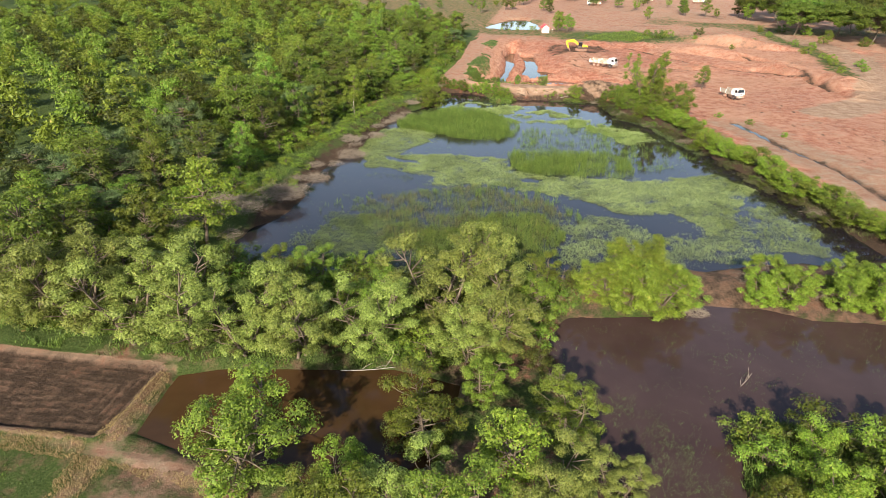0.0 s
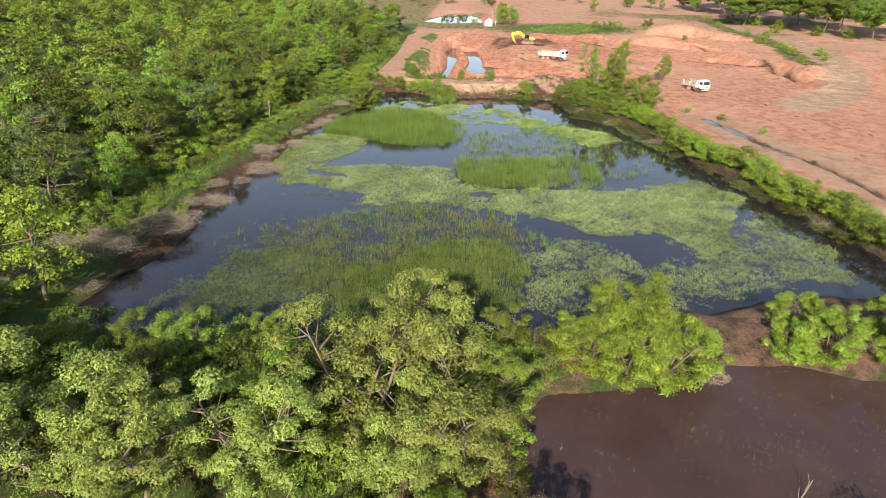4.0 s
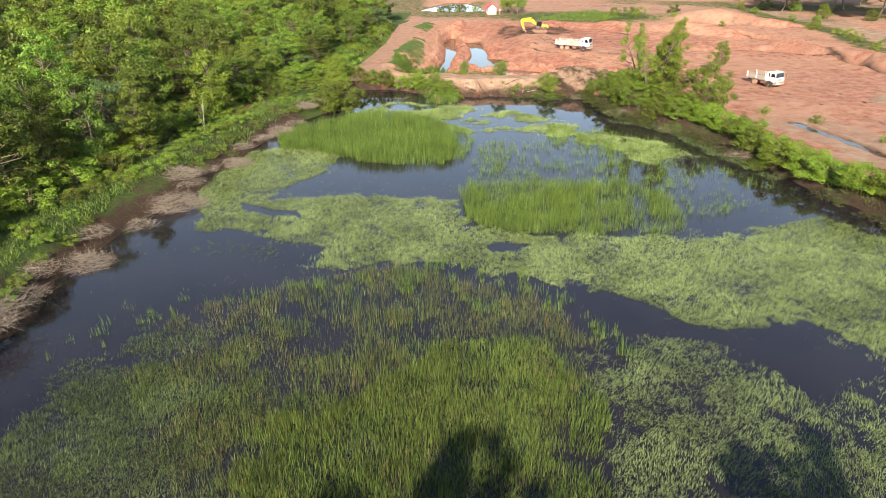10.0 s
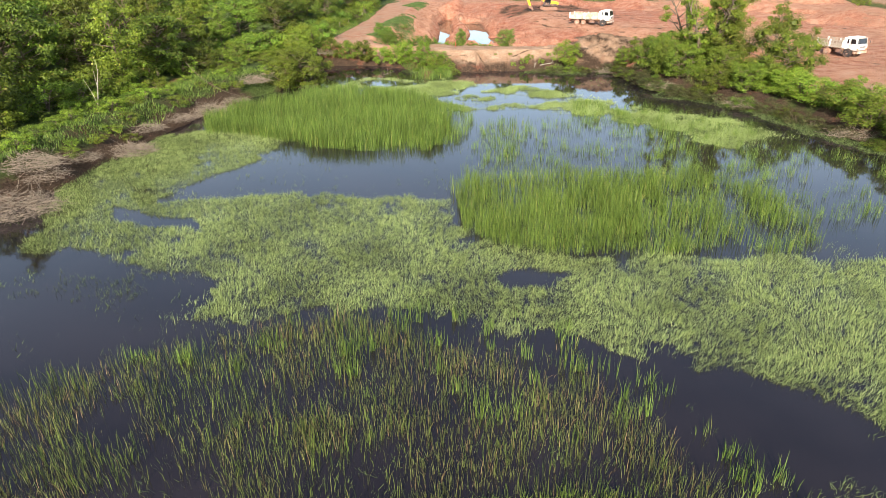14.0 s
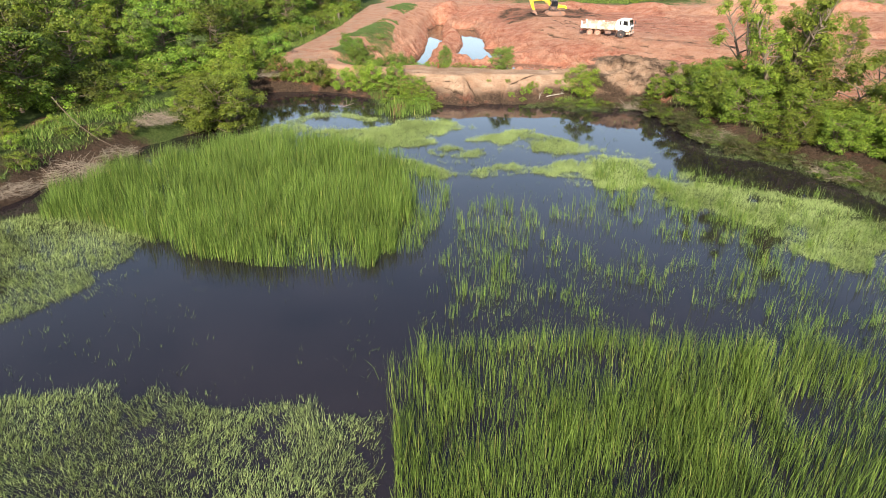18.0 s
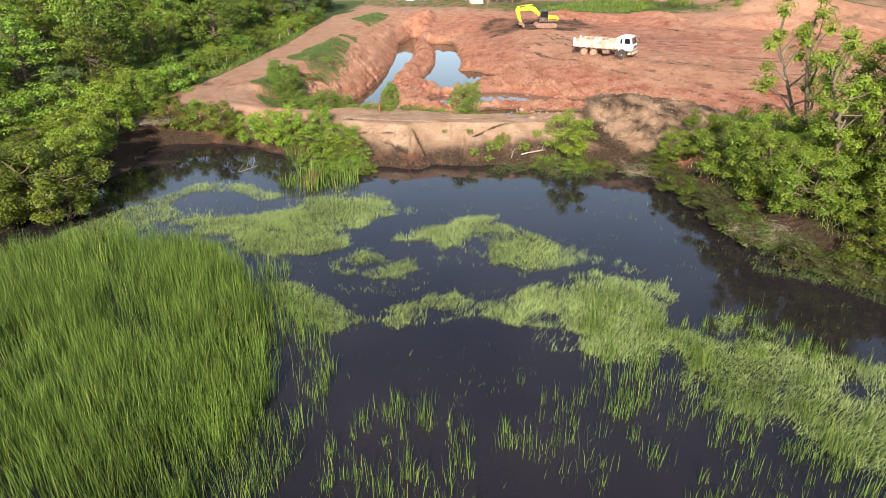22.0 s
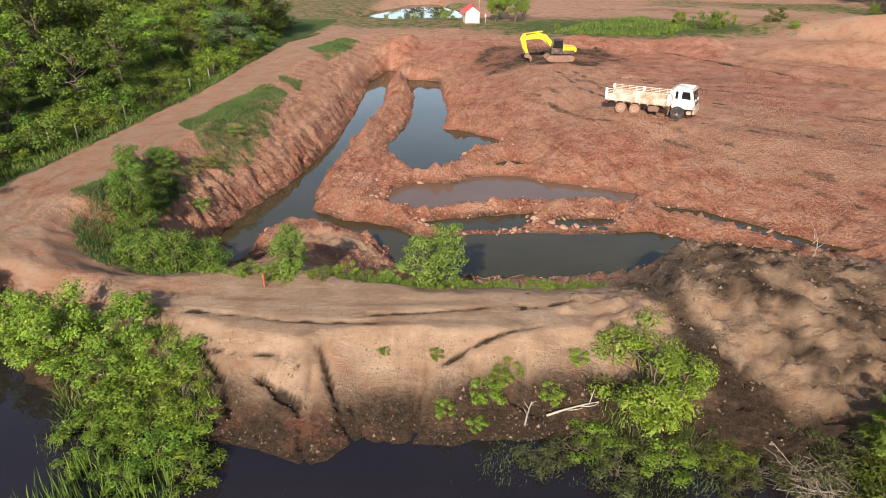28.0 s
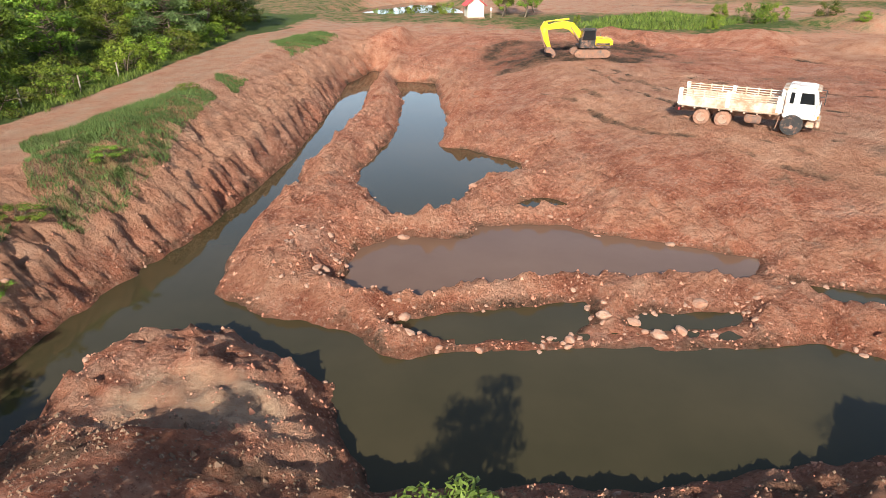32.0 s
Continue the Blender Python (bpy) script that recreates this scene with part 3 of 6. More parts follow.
    z -= 0.20 * step(1.05, 0.9, ring) * (1 - np.abs(np.sin(14 * ring + 1.5 * lumps))) * step(-0.1, 0.4, y - 177.4 + 0.3 * x + 2.4)
    ruts = np.maximum(step(0.28, 0.1, np.abs(road - 0.75)), step(0.28, 0.1, np.abs(road - 1.9)) * 0.6) * step(-0.5, 0.3, noise2(x, y, 0.2, 27, 2))
    tracks = 9 + np.zeros_like(x)
    for lane in TRACKS:
        d, _ = line_distance(x, y, lane)
        tracks = np.minimum(tracks, np.abs(d + 0.5 * lumps - 1.0))
    z -= 0.035 * ruts + 0.10 * step(0.5, 0.15, tracks) * step(-0.3, 0.2, clods)
    sill = step(1.1, 0.5, np.abs(y - 181.5 - 0.11 * x)) * step(-2.2, -1.2, x) * step(11.0, 10.0, x)
    z = np.where(sill > 0, np.minimum(z, PIT_Z + 0.10 + 0.12 * lumps + 0.14 * clods + 1.5 * (1 - sill)), z)
    z = np.maximum(z, -3.2)
    # bunds round the field
    bunds = 9 + np.zeros_like(x)
    for a, b in (((-75, 31.5), (-31, 32.2)), ((-31, 32.2), (-31.8, 42.5)), ((-31, 32.2), (-20.5, 30)), ((-31, 32.2), (-31.5, 22)), ((-60, 43), (-32, 43.5))):
        d, _ = line_distance(x, y, [a, b])
        bunds = np.minimum(bunds, d)
        z = np.maximum(z, 0.58 - 0.8 * np.clip(d - 0.25, 0, 9) + 0.07 * clods)
    # soils
    bund = step(0.85, 0.4, bunds)
    grass = np.zeros_like(x)
    grass = np.maximum(grass, step(-36, -42, x) * step(285 - 0.9 * np.minimum(x + 60, 0), 262 - 0.9 * np.minimum(x + 60, 0), y))
    grass = np.maximum(grass, 0.8 * step(-26.6, -27.8, x) * step(172, 178, y) * step(262, 250, y))
    grass = np.maximum(grass, step(-27.5, -30, x) * step(140, 146, y) * step(290, 270, y))
    grass = np.maximum(grass, (0.66 - 0.3 * step(-0.2, 0.4, noise2(x, y, 0.2, 40))) * step(66, 60, y))
    grass = np.maximum(grass, (0.30 + 0.4 * noise2(x, y, 0.4, 56, 3)) * step(11, 7, pond) * step(0.1, 0.9, pond) * step(160, 156, y) * step(12, 15, x) * step(66, 76, y))
    grass = np.maximum(grass, 0.55 * step(0.8, 2.6, pond) * step(-24, -30, x))
    for o in BERM_PATCHES:
        grass = np.maximum(grass, (0.50 + 0.35 * noise2(x, y, 0.5, 54, 3)) * step(1.2, -1.2, shore_distance(x, y, o) + 0.8 * lumps))
    grass = np.maximum(grass, 0.56 * step(255, 270, y) * step(0.0, 0.5, noise2(x, y, 0.022, 11) + 0.02))
    grass = np.maximum(grass, 0.7 * step(30, 8, np.hypot((x - 27) / 1.8, y - 272)))
    grass = np.where(furrow > 0.3, 0.0, grass) * (1 - 0.2 * bund) * step(2.2, 3.6, np.where(y > 140, road, 99))
    sand = np.maximum(step(4.4, 2.2, road) * (1 - 0.45 * step(-9, -14, x)), step(0.25, 1.0, heap))
    sand = sand * np.where(heap > 0.25, 1, 0.80 + 0.20 * step(-0.35, 0.3, noise2(along * 0.09, road * 1.1, 1.0, 37, 3)))
    sand = np.maximum(sand, 0.75 * step(1.0, 0.5, np.hypot((x + 8.0) / 3.2, (y - 175.6) / 2.2) + 0.4 * lumps))
    sand = np.maximum(sand, step(159, 160.5, y) * step(172, 168, y) * step(-14, -10, x) * step(32, 28, x) * 0.85)
    sand = np.maximum(sand, step(248, 262, y) * 0.50)
    sand = np.maximum(sand, 0.70 * step(9, 4, line_distance(x, y, DITCH)[0] + 3 * lumps) * step(150, 140, y))
    sand = np.maximum(sand, step(64, 60, y) * 0.50)
    dark_south = step(64, 58, y) * (0.46 + 0.16 * noise2(x, y, 0.3, 52))
    sand = np.maximum(sand, 0.5 * step(90, 130, x + 30 * rough))
    sand = np.maximum(sand, 0.75 * step(80, 74, y) * step(54, 57, y))
    sand = np.maximum(sand, 0.35 * step(12, 6, pond) * step(152, 146, y) * step(-20, -25, x))
    sand = np.maximum(sand, 0.45 * bund)
    sand = np.maximum(sand, 0.8 * step(60, 55, y) * step(2, -4, x))
    sand = np.maximum(sand, 0.62 * step(0.05, 0.45, noise2(x, y, 0.035, 19)) * step(200, 225, y) * step(20, 30, x + 0 * y))
    sand = np.maximum(sand, 0.75 * step(3.0, 0.4, np.abs(rroad - 9) - 1.0 + 3 * lumps) * step(160, 140, y) * step(-0.3, 0.3, rough))
    dark = (0.60 + 0.30 * noise2(x, y, 0.25, 41)) * step(1.15, 0.5, np.hypot((x - 8.5) / 13, (y - 236) / 11) + 0.35 * lumps)
    dark = np.maximum(dark, 0.9 * step(0.7, 0.1, np.where(pond > -1, pond, 9) + 0.5 * lumps) * step(0, 0.1, z + 0.4))
    dark = np.maximum(dark, 0.82 * step(9, 5, pond) * step(-25, -29, x) * step(156, 150, y))
    dark = np.maximum(dark, 0.72 * step(3.2, 1.0, pond + 1.1 * lumps) * step(155, 157, y))
    dark = np.maximum(dark, 0.8 * step(1.6, 0.3, line_distance(x, y, STREAM)[0] + 0.6 * lumps))
    dark = np.maximum(dark, 0.42 * step(0.25, 0.6, noise2(x, y, 0.05, 23)) * step(180, 200, y) * step(22, 34, x))
    # dark field soil, darker in the furrow troughs than on the crests
    dark = np.maximum(dark, (0.66 - 0.09 * np.sin(turn * 8.0) + 0.12 * clods) * furrow)
    sand = np.maximum(sand, 0.8 * furrow)
    dark = np.maximum(dark, 0.80 * step(7, 4, pond) * step(160, 156, y) * step(12, 15, x) * step(66, 76, y))
    dark = np.maximum(dark, 0.80 * step(6, 4, pond) * step(-22, -24.5, x) * step(144, 147, y) * step(167, 164, y))
    dark = np.maximum(dark, 0.62 * step(1.3, 0.5, ditch))
    dark = np.maximum(dark, 0.72 * step(2.2, 1.0, gulch))
    track, _ = line_distance(x, y, TAN_TRACK)
    sand = np.maximum(sand, 0.95 * step(6.5, 4.0, track + 1.5 * lumps))
    verge, _ = line_distance(x, y, VERGE)
    grass = np.maximum(grass, 0.62 * step(5, 2.5, verge + 2.0 * lumps))
    dark = np.maximum(dark, 0.70 * step(1.6, 0.3, line_distance(x, y, [(8.2, 169), (8.6, 165.5), (9.8, 162), (11.5, 160.8)])[0] + 0.7 * lumps))
    # pit slope below the road: its shaded side painted darker
    dark = np.maximum(dark, 0.48 * step(1.5, 0.3, line_distance(x, y, [(-14, 172.5), (-6, 172.6), (2, 172.9), (9, 174.2)])[0]))
    seam = noise2((x * 0.8 - y * 0.6) * 0.5, (x * 0.6 + y * 0.8) * 1.7, 0.8, 38)
    dark = np.maximum(dark, (0.46 + 0.18 * step(0.0, 0.4, seam) + 0.36 * noise2(x, y, 1.6, 46)) * step(0.4, 1.2, heap))
    dark = np.maximum(dark, 0.52 * step(0.7, 0.1, pit + 0.3 * lumps) * step(170, 174, y) * step(260, 240, y))
    # brown bank under the dam trees, their shade put into the soil colour
    dark = np.maximum(dark, 0.62 * step(53, 49, y) * step(43, 45, y) * step(6, 2, x) * step(-45, -38, x))
    dark = np.maximum(dark, 0.36 * step(0.12, 0.45, noise2(x, y, 0.13, 45)) * step(186, 196, y) * step(4, 10, x))
    dark = np.maximum(dark, np.where((furrow > 0.3) | (bund > 0.3), 0, dark_south))
    dark = np.maximum(dark, 0.24 * ruts)
    # shade inside cracks and ledges, painted as dark soil along their lines
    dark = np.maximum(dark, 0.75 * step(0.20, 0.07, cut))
    dark = np.maximum(dark, 0.22 * step(0.15, 0.6, noise2(along * 0.12, road * 2.6, 1.0, 35, 3)) * step(5, 4, road) * step(-20, -14, x) * step(159, 162, y))
    dark = np.maximum(dark, 0.56 * step(0.6, 0.2, tracks) * step(-0.25, 0.25, noise2(x, y, 0.6, 28)))
    lane, _ = line_distance(x, y, TRACKS[0])
    dust = 0.78 * step(13, 4, lane + 5 * lumps) + 0.25 * noise2(x, y, 0.16, 29)
    dust = np.maximum(dust, 0.62 * step(236, 262, y) + 0.3 * noise2(x, y, 0.06, 30)) * step(1.5, 5.0, pit)
    dust = np.maximum(dust, (0.42 + 0.35 * noise2(x, y, 0.35, 55)) * step(6, 2, pit) * step(0.15, 0.6, z - PIT_Z))
    dust = np.maximum(dust, 0.80 * step(1.0, 1.7, z - PIT_Z) * step(-13, -16, x) * step(172, 178, y))
    dust = np.maximum(dust, 0.8 * step(4.6, 2.5, road))
    dust = np.maximum(dust, (0.72 + 0.6 * noise2(x, y, 0.05, 39)) * step(28, 40, x) * step(60, 90, y))
    dark = np.maximum(dark, 0.56 * step(55, 58, y) * step(78, 70, y) * step(-4, 2, x))
    return z, np.stack([grass, sand, dark, np.clip(dust, 0, 1)], -1)


def land_z(x, y):
    return float(heights(np.array([float(x)]), np.array([float(y)]))[0][0])


gx = axis_lines([(-1500, 120), (-420, 25), (-160, 4), (-60, 1.2), (-50, 0.30), (-28, 0.42), (-22, 0.19), (-11, 0.14), (12, 0.21), (20, 0.45), (40, 0.9), (70, 2.0), (160, 6), (420, 40), (1500, 0)])
gy = axis_lines([(-700, 60), (-60, 10), (0, 1.2), (28, 0.33), (46, 0.9), (140, 0.8), (157, 0.12), (165, 0.20), (200, 0.30), (225, 0.5), (250, 1.0), (300, 2.2), (420, 8), (700, 60), (2600, 0)])
GX, GY = np.meshgrid(gx, gy)
GZ, SOIL = heights(GX.ravel(), GY.ravel())
ids = np.arange(GX.size).reshape(GX.shape)
quads = np.stack([ids[:-1, :-1], ids[:-1, 1:], ids[1:, 1:], ids[1:, :-1]], -1).reshape(-1, 4)
ground_mesh = mesh_from("ground", np.stack([GX.ravel(), GY.ravel(), GZ], -1), quads, EARTH, True)
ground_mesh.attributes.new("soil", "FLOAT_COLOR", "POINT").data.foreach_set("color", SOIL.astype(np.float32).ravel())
ground = tagged(new("ground", ground_mesh), "bare red laterite, sandy fill and grassy earth around flooded pits", "ground", kind="structure")


def water_sheet(name, outline, z, grow, mat, label):
    """A level sheet of water that ends under the banks."""
    pts = np.array(outline, float)
    mid = pts.mean(0)
    bm = bmesh.new()
    ring = []
    for a, b, c in zip(np.roll(pts, 1, 0), pts, np.roll(pts, -1, 0)):
        t = (c - a) / max(1e-6, np.hypot(*(c - a)))
        out = np.array([t[1], -t[0]])
        ring.append(b + out * grow)
    ring = np.array(ring)
    area = 0.5 * np.sum(pts[:, 0] * np.roll(pts[:, 1], -1) - np.roll(pts[:, 0], -1) * pts[:, 1])
    if area < 0:
        ring = 2 * pts - ring
    face = bm.faces.new([bm.verts.new((*p, z)) for p in ring])
    bmesh.ops.triangulate(bm, faces=[face])
    bmesh.ops.recalc_face_normals(bm, faces=bm.faces[:])
    if bm.faces[:][0].normal.z < 0:
        bmesh.ops.reverse_faces(bm, faces=bm.faces[:])
    me = bpy.data.meshes.new(name)
    bm.to_mesh(me)
    bm.free()
    me.materials.append(mat)
    return tagged(new(name, me), label, "water", kind="structure")


water_sheet("pond_water", POND, 0.0, 1.6, POND_WATER, "dark still water of a weedy pond")
water_sheet("pool_water", SOUTH_POOL, 0.0, 1.2, POOL_WATER, "dark brown water of the neighbouring pool")
water_sheet("paddy_water", PADDY, 0.13, 0.4, PADDY_WATER, "shallow muddy brown water in a paddy")
PIT_HULL = [(-19, 172.5), (-18.5, 244), (-4.5, 238), (-2, 216), (5, 205), (8, 197.5), (14.5, 191), (19, 187), (34, 178), (34, 171.5), (12, 174), (-2, 172.2)]
water_sheet("pit_water", PIT_HULL, PIT_Z, 0.0, PIT_WATER, "murky grey-brown water in the excavated pits")
water_sheet("red_pool_water", POOL_B, PIT_Z + 0.02, 0.5, RED_WATER, "reddish muddy water in a small pit pool")
water_sheet("stream_water", [(25, 247), (32, 238), (37, 229), (44, 219), (52, 211), (60, 206), (72, 203), (72, 197), (60, 200), (51, 205), (44, 213), (37, 223), (31, 234), (25, 244)], 0.66, 0.3, PIT_WATER, "grey water trickling along a shallow channel")
water_sheet("ditch_water", [(39.2, 141), (42, 133.4), (44.3, 123.2), (47.8, 115.9), (49.6, 108.8), (51, 100), (52.4, 88), (53.6, 88), (52.6, 100.2), (51, 109.2), (49.2, 116.5), (45.7, 123.6), (43.4, 133.8), (40.8, 141)], 0.84, 0.0, PIT_WATER, "grey water standing in a narrow ditch beside the hedge")
water_sheet("far_pond_water", FAR_POND, 0.3, 1.5, PIT_WATER, "pale water of a distant pond")

# ---- plants ----
rng = np.random.default_rng(7)


def leaf_quads(r, centre, normal, length, width):
    """Pointed leaves: centre (n,3), the way each faces, length and width. Vertices and faces."""
    n = len(centre)
    a = np.cross(normal, r.normal(size=(n, 3)))
    a /= np.linalg.norm(a, axis=1, keepdims=True) + 1e-9
    b = np.cross(normal, a)
    a, b = a * np.reshape(length, (-1, 1)) * 0.5, b * np.reshape(width, (-1, 1)) * 0.5
    v = np.stack([centre - 0.7 * a + b, centre - 0.7 * a - b, centre + a], 1).reshape(-1, 3)
    return v, np.arange(3 * n).reshape(-1, 3)


def lance_leaves(r, centre, normal, length, width):
    """Narrow leaves pointed at both ends, for plants seen close by."""
    n = len(centre)
    a = np.cross(normal, r.normal(size=(n, 3)))
    a /= np.linalg.norm(a, axis=1, keepdims=True) + 1e-9
    b = np.cross(normal, a)
    a, b = a * np.reshape(length, (-1, 1)) * 0.5, b * np.reshape(width, (-1, 1)) * 0.5
    v = np.stack([centre - a, centre + b - 0.15 * a, centre + a, centre - b - 0.15 * a], 1).reshape(-1, 3)
    return v, np.arange(4 * n).reshape(-1, 4)


def clump_leaves(r, hubs, radii, per, size, flat=0.8, up=0.5, lance=False):
    """Leaves thick on the outside of round clumps."""
    hub, rad = np.repeat(hubs, per, 0), np.repeat(radii, per)
    d = r.normal(size=(len(hub), 3))
    d /= np.linalg.norm(d, axis=1, keepdims=True)
    d[:, 2] = np.where(r.random(len(d)) < 0.65, np.abs(d[:, 2]), d[:, 2])
    c = hub + d * (rad * (0.45 + 0.6 * r.random(len(hub)) ** 0.6))[:, None] * np.array([1, 1, flat])
    nrm = d + r.normal(size=d.shape) * 0.55 + np.array([0, 0, up])
    nrm /= np.linalg.norm(nrm, axis=1, keepdims=True)
    s = size * r.uniform(0.6, 1.35, len(c))
    # hidden inner leaves, larger and fewer, added to block light and deepen the clump's shade
    inner = max(6, per // 12)
    ih, ir = np.repeat(hubs, inner, 0), np.repeat(radii, inner)
    di = r.normal(size=(len(ih), 3))
    di /= np.linalg.norm(di, axis=1, keepdims=True)
    ci = ih + di * (ir * r.uniform(0.15, 0.55, len(ih)))[:, None] * np.array([1, 1, flat]) - np.array([0, 0, 0.12]) * ir[:, None]
    ni = di * 0.6 + r.normal(size=di.shape) * 0.4 + np.array([0, 0, 0.4])
    ni /= np.linalg.norm(ni, axis=1, keepdims=True)
    c, nrm, s = np.concatenate([c, ci]), np.concatenate([nrm, ni]), np.concatenate([s, ir * r.uniform(0.35, 0.55, len(ir))])
    if lance:
        return lance_leaves(r, c, nrm, s * 1.6, s * 0.55)
    return leaf_quads(r, c, nrm, s * 1.4, s * 0.72)


def tube(points, radii, sides=6):
    """A tapering tube along points: vertices and faces."""
    points, radii = np.asarray(points, float), np.asarray(radii, float)
    t = np.gradient(points, axis=0)
    t /= np.linalg.norm(t, axis=1, keepdims=True) + 1e-9
    ref = np.where(np.abs(t[:, 2:3]) > 0.9, [[1.0, 0, 0]], [[0, 0, 1.0]])
    a = np.cross(t, ref)
    a /= np.linalg.norm(a, axis=1, keepdims=True) + 1e-9
    b = np.cross(t, a)
    w = np.arange(sides) * 2 * math.pi / sides
    v = points[:, None] + radii[:, None, None] * (np.cos(w)[None, :, None] * a[:, None] + np.sin(w)[None, :, None] * b[:, None])
    i = np.arange(len(points) - 1)[:, None] * sides
    j, k = np.arange(sides)[None], (np.arange(sides)[None] + 1) % sides
    f = np.stack([i + j, i + k, i + sides + k, i + sides + j], -1).reshape(-1, 4)
    return v.reshape(-1, 3), f


def joined(pieces):
    vs, fs, n = [], [], 0
    for v, f in pieces:
        vs.append(v), fs.append(f + n)
        n += len(v)
    return np.concatenate(vs), np.concatenate(fs)


def limb(r, start, end, r0, r1, bend=0.12, steps=6, sides=4):
    s = np.linspace(0, 1, steps)[:, None]
    p = np.asarray(start) + (np.asarray(end) - start) * s
    side = r.normal(size=3) * bend * np.linalg.norm(np.asarray(end) - start)
    p = p + side * (s * (1 - s) * 4) * 0.5
    return tube(p, r0 + (r1 - r0) * s[:, 0], sides)


def grow_tree(seed, height, spread, hubs=26, per=85, leaf=0.34, base=0.35, stems=1, flat=0.75, rad=(0.8, 1.5), droop=0.0, crown_shape=1.0, lance=False):
    """Trunk and limbs, and a crown of leaf clumps at their ends. Returns two meshes' data."""
    r = np.random.default_rng(seed)
    wood, ends = [], []
    for s in range(stems):
        lean = r.normal(size=2) * (0.08 + 0.16 * (stems > 1)) * height
        foot = np.array([*(r.normal(size=2) * 0.12 * (stems > 1) * height * 0.3), -0.5])
        head = np.array([foot[0] + lean[0], foot[1] + lean[1], height * 0.80])
        wood.append(limb(r, foot, head, 0.020 * height + 0.03, 0.02, 0.10, 7 if height > 4 else 4, 6 if height > 4 else 3))
        ends.append((foot, head))
    pts = []
    for k in range(hubs):
        foot, head = ends[k % stems]
        f = base + (1 - base) * (k + 0.5) / hubs
        p = foot + (head - foot) * min(1.0, f * 1.05)
        ang = k * 2.399 + r.uniform(-0.5, 0.5)
        u = (f - base) / (1 - base)
        reach = spread * (math.sin(math.pi * (0.18 + 0.74 * u ** crown_shape)) * r.uniform(0.45, 1.05))
        e = np.array([p[0] + reach * math.cos(ang), p[1] + reach * math.sin(ang), height * (f * 0.97) + 0.10 * height * r.uniform(-1, 1) - droop * reach])
        e[2] = max(e[2], 0.35)
        wood.append(limb(r, p, e, 0.008 * height + 0.015, 0.012, 0.15, 3, 3))
        pts.append(e)
    pts = np.array(pts)
    radii = r.uniform(*rad, len(pts))
    return joined(wood), clump_leaves(r, pts, radii, per, leaf, flat, 0.5, lance)


def tree_kind(name, seed, mat, bark, **kw):
    wood, leaves = grow_tree(seed, **kw)
    return (mesh_from(name + "_trunk", *wood, bark, True), mesh_from(name + "_crown", *leaves, mat))


def plant(name, kind, x, y, label, category, group="", turn=None, scale=1.0, z=None, tall=1.0):
    z = land_z(x, y) if z is None else z
    turn = rng.uniform(0, 360) if turn is None else turn
    ob = thing(name, label, category, pose(x, y, z - 0.05, rng.uniform(-3, 3), rng.uniform(-3, 3), turn), group)
    ob.scale = (scale, scale, scale * tall)
    child("trunk" if "tree" in name else "stem", kind[0], ob)
    child("crown" if "tree" in name else "foliage", kind[1], ob)
    return ob


BROAD = [tree_kind("broad", 20 + k, (LEAF_DARK, LEAF_MID, LEAF_MID, LEAF_DARK)[k], BARK, height=9.5 + k * 0.5, spread=3.9, hubs=38, per=135, leaf=0.25, rad=(0.75, 1.45), base=0.22, flat=0.6) for k in range(4)]
LIGHT = [tree_kind("light", 40 + k, (LEAF_LIME, LEAF_MID)[k], BARK, height=8.5 + k, spread=3.0, hubs=36, per=140, leaf=0.20, rad=(0.6, 1.2), base=0.25, flat=0.65) for k in range(2)]
FEATHER = [tree_kind("feather", 50, LEAF_FEATHER, BARK, height=8, spread=5.0, hubs=44, per=230, leaf=0.13, rad=(0.8, 1.5), droop=0.25, flat=0.5)]
PALE = [tree_kind("pale", 60 + k, LEAF_PALE, BARK, height=8.5, spread=3.9, hubs=64, per=330, leaf=0.135, stems=3, base=0.12, rad=(0.55, 1.1), flat=0.7) for k in range(2)]
GREEN_NEAR = [tree_kind("near", 70 + k, LEAF_MID, BARK, height=7.5, spread=3.2, hubs=54, per=260, leaf=0.13, stems=2, base=0.08, rad=(0.5, 1.0), flat=0.65) for k in range(2)]
BUSH = [tree_kind("bush", 80 + k, (LEAF_LIME, LEAF_MID, LEAF_LIME)[k], BARK, height=2.6, spread=1.6, hubs=22, per=210, leaf=0.095, stems=3, base=0.05, rad=(0.35, 0.7)) for k in range(3)]
BANKBUSH = [tree_kind("bankbush", 85 + k, LEAF_BANK, BARK, height=2.8, spread=1.8, hubs=46, per=240, leaf=0.072, stems=4, base=0.05, rad=(0.28, 0.62), flat=0.7) for k in range(2)]
SHRUB = [tree_kind("shrub", 90 + k, (LEAF_MID, LEAF_LIME, LEAF_DARK)[k], BARK, height=2.2, spread=2.2, hubs=16, per=130, leaf=0.135, stems=4, base=0.02, rad=(0.4, 0.85)) for k in range(3)]
TANGLE = [tree_kind("tangle", 120 + k, LEAF_OLIVE, BARK, height=1.9, spread=2.3, hubs=16, per=120, leaf=0.10, stems=4, base=0.02, rad=(0.4, 0.8)) for k in range(2)]
SAPLING = [tree_kind("sapling", 95 + k, LEAF_SAPLING, BARK, height=2.9, spread=1.15, hubs=50, per=110, leaf=0.105, lance=True, stems=2, base=0.06, rad=(0.28, 0.58)) for k in range(2)]
LIMEBUSH = [tree_kind("limebush", 110 + k, LEAF_LIME, BARK, height=4.8, spread=3.0, hubs=64, per=300, leaf=0.105, stems=4, base=0.03, rad=(0.45, 0.9), flat=0.7) for k in range(2)]
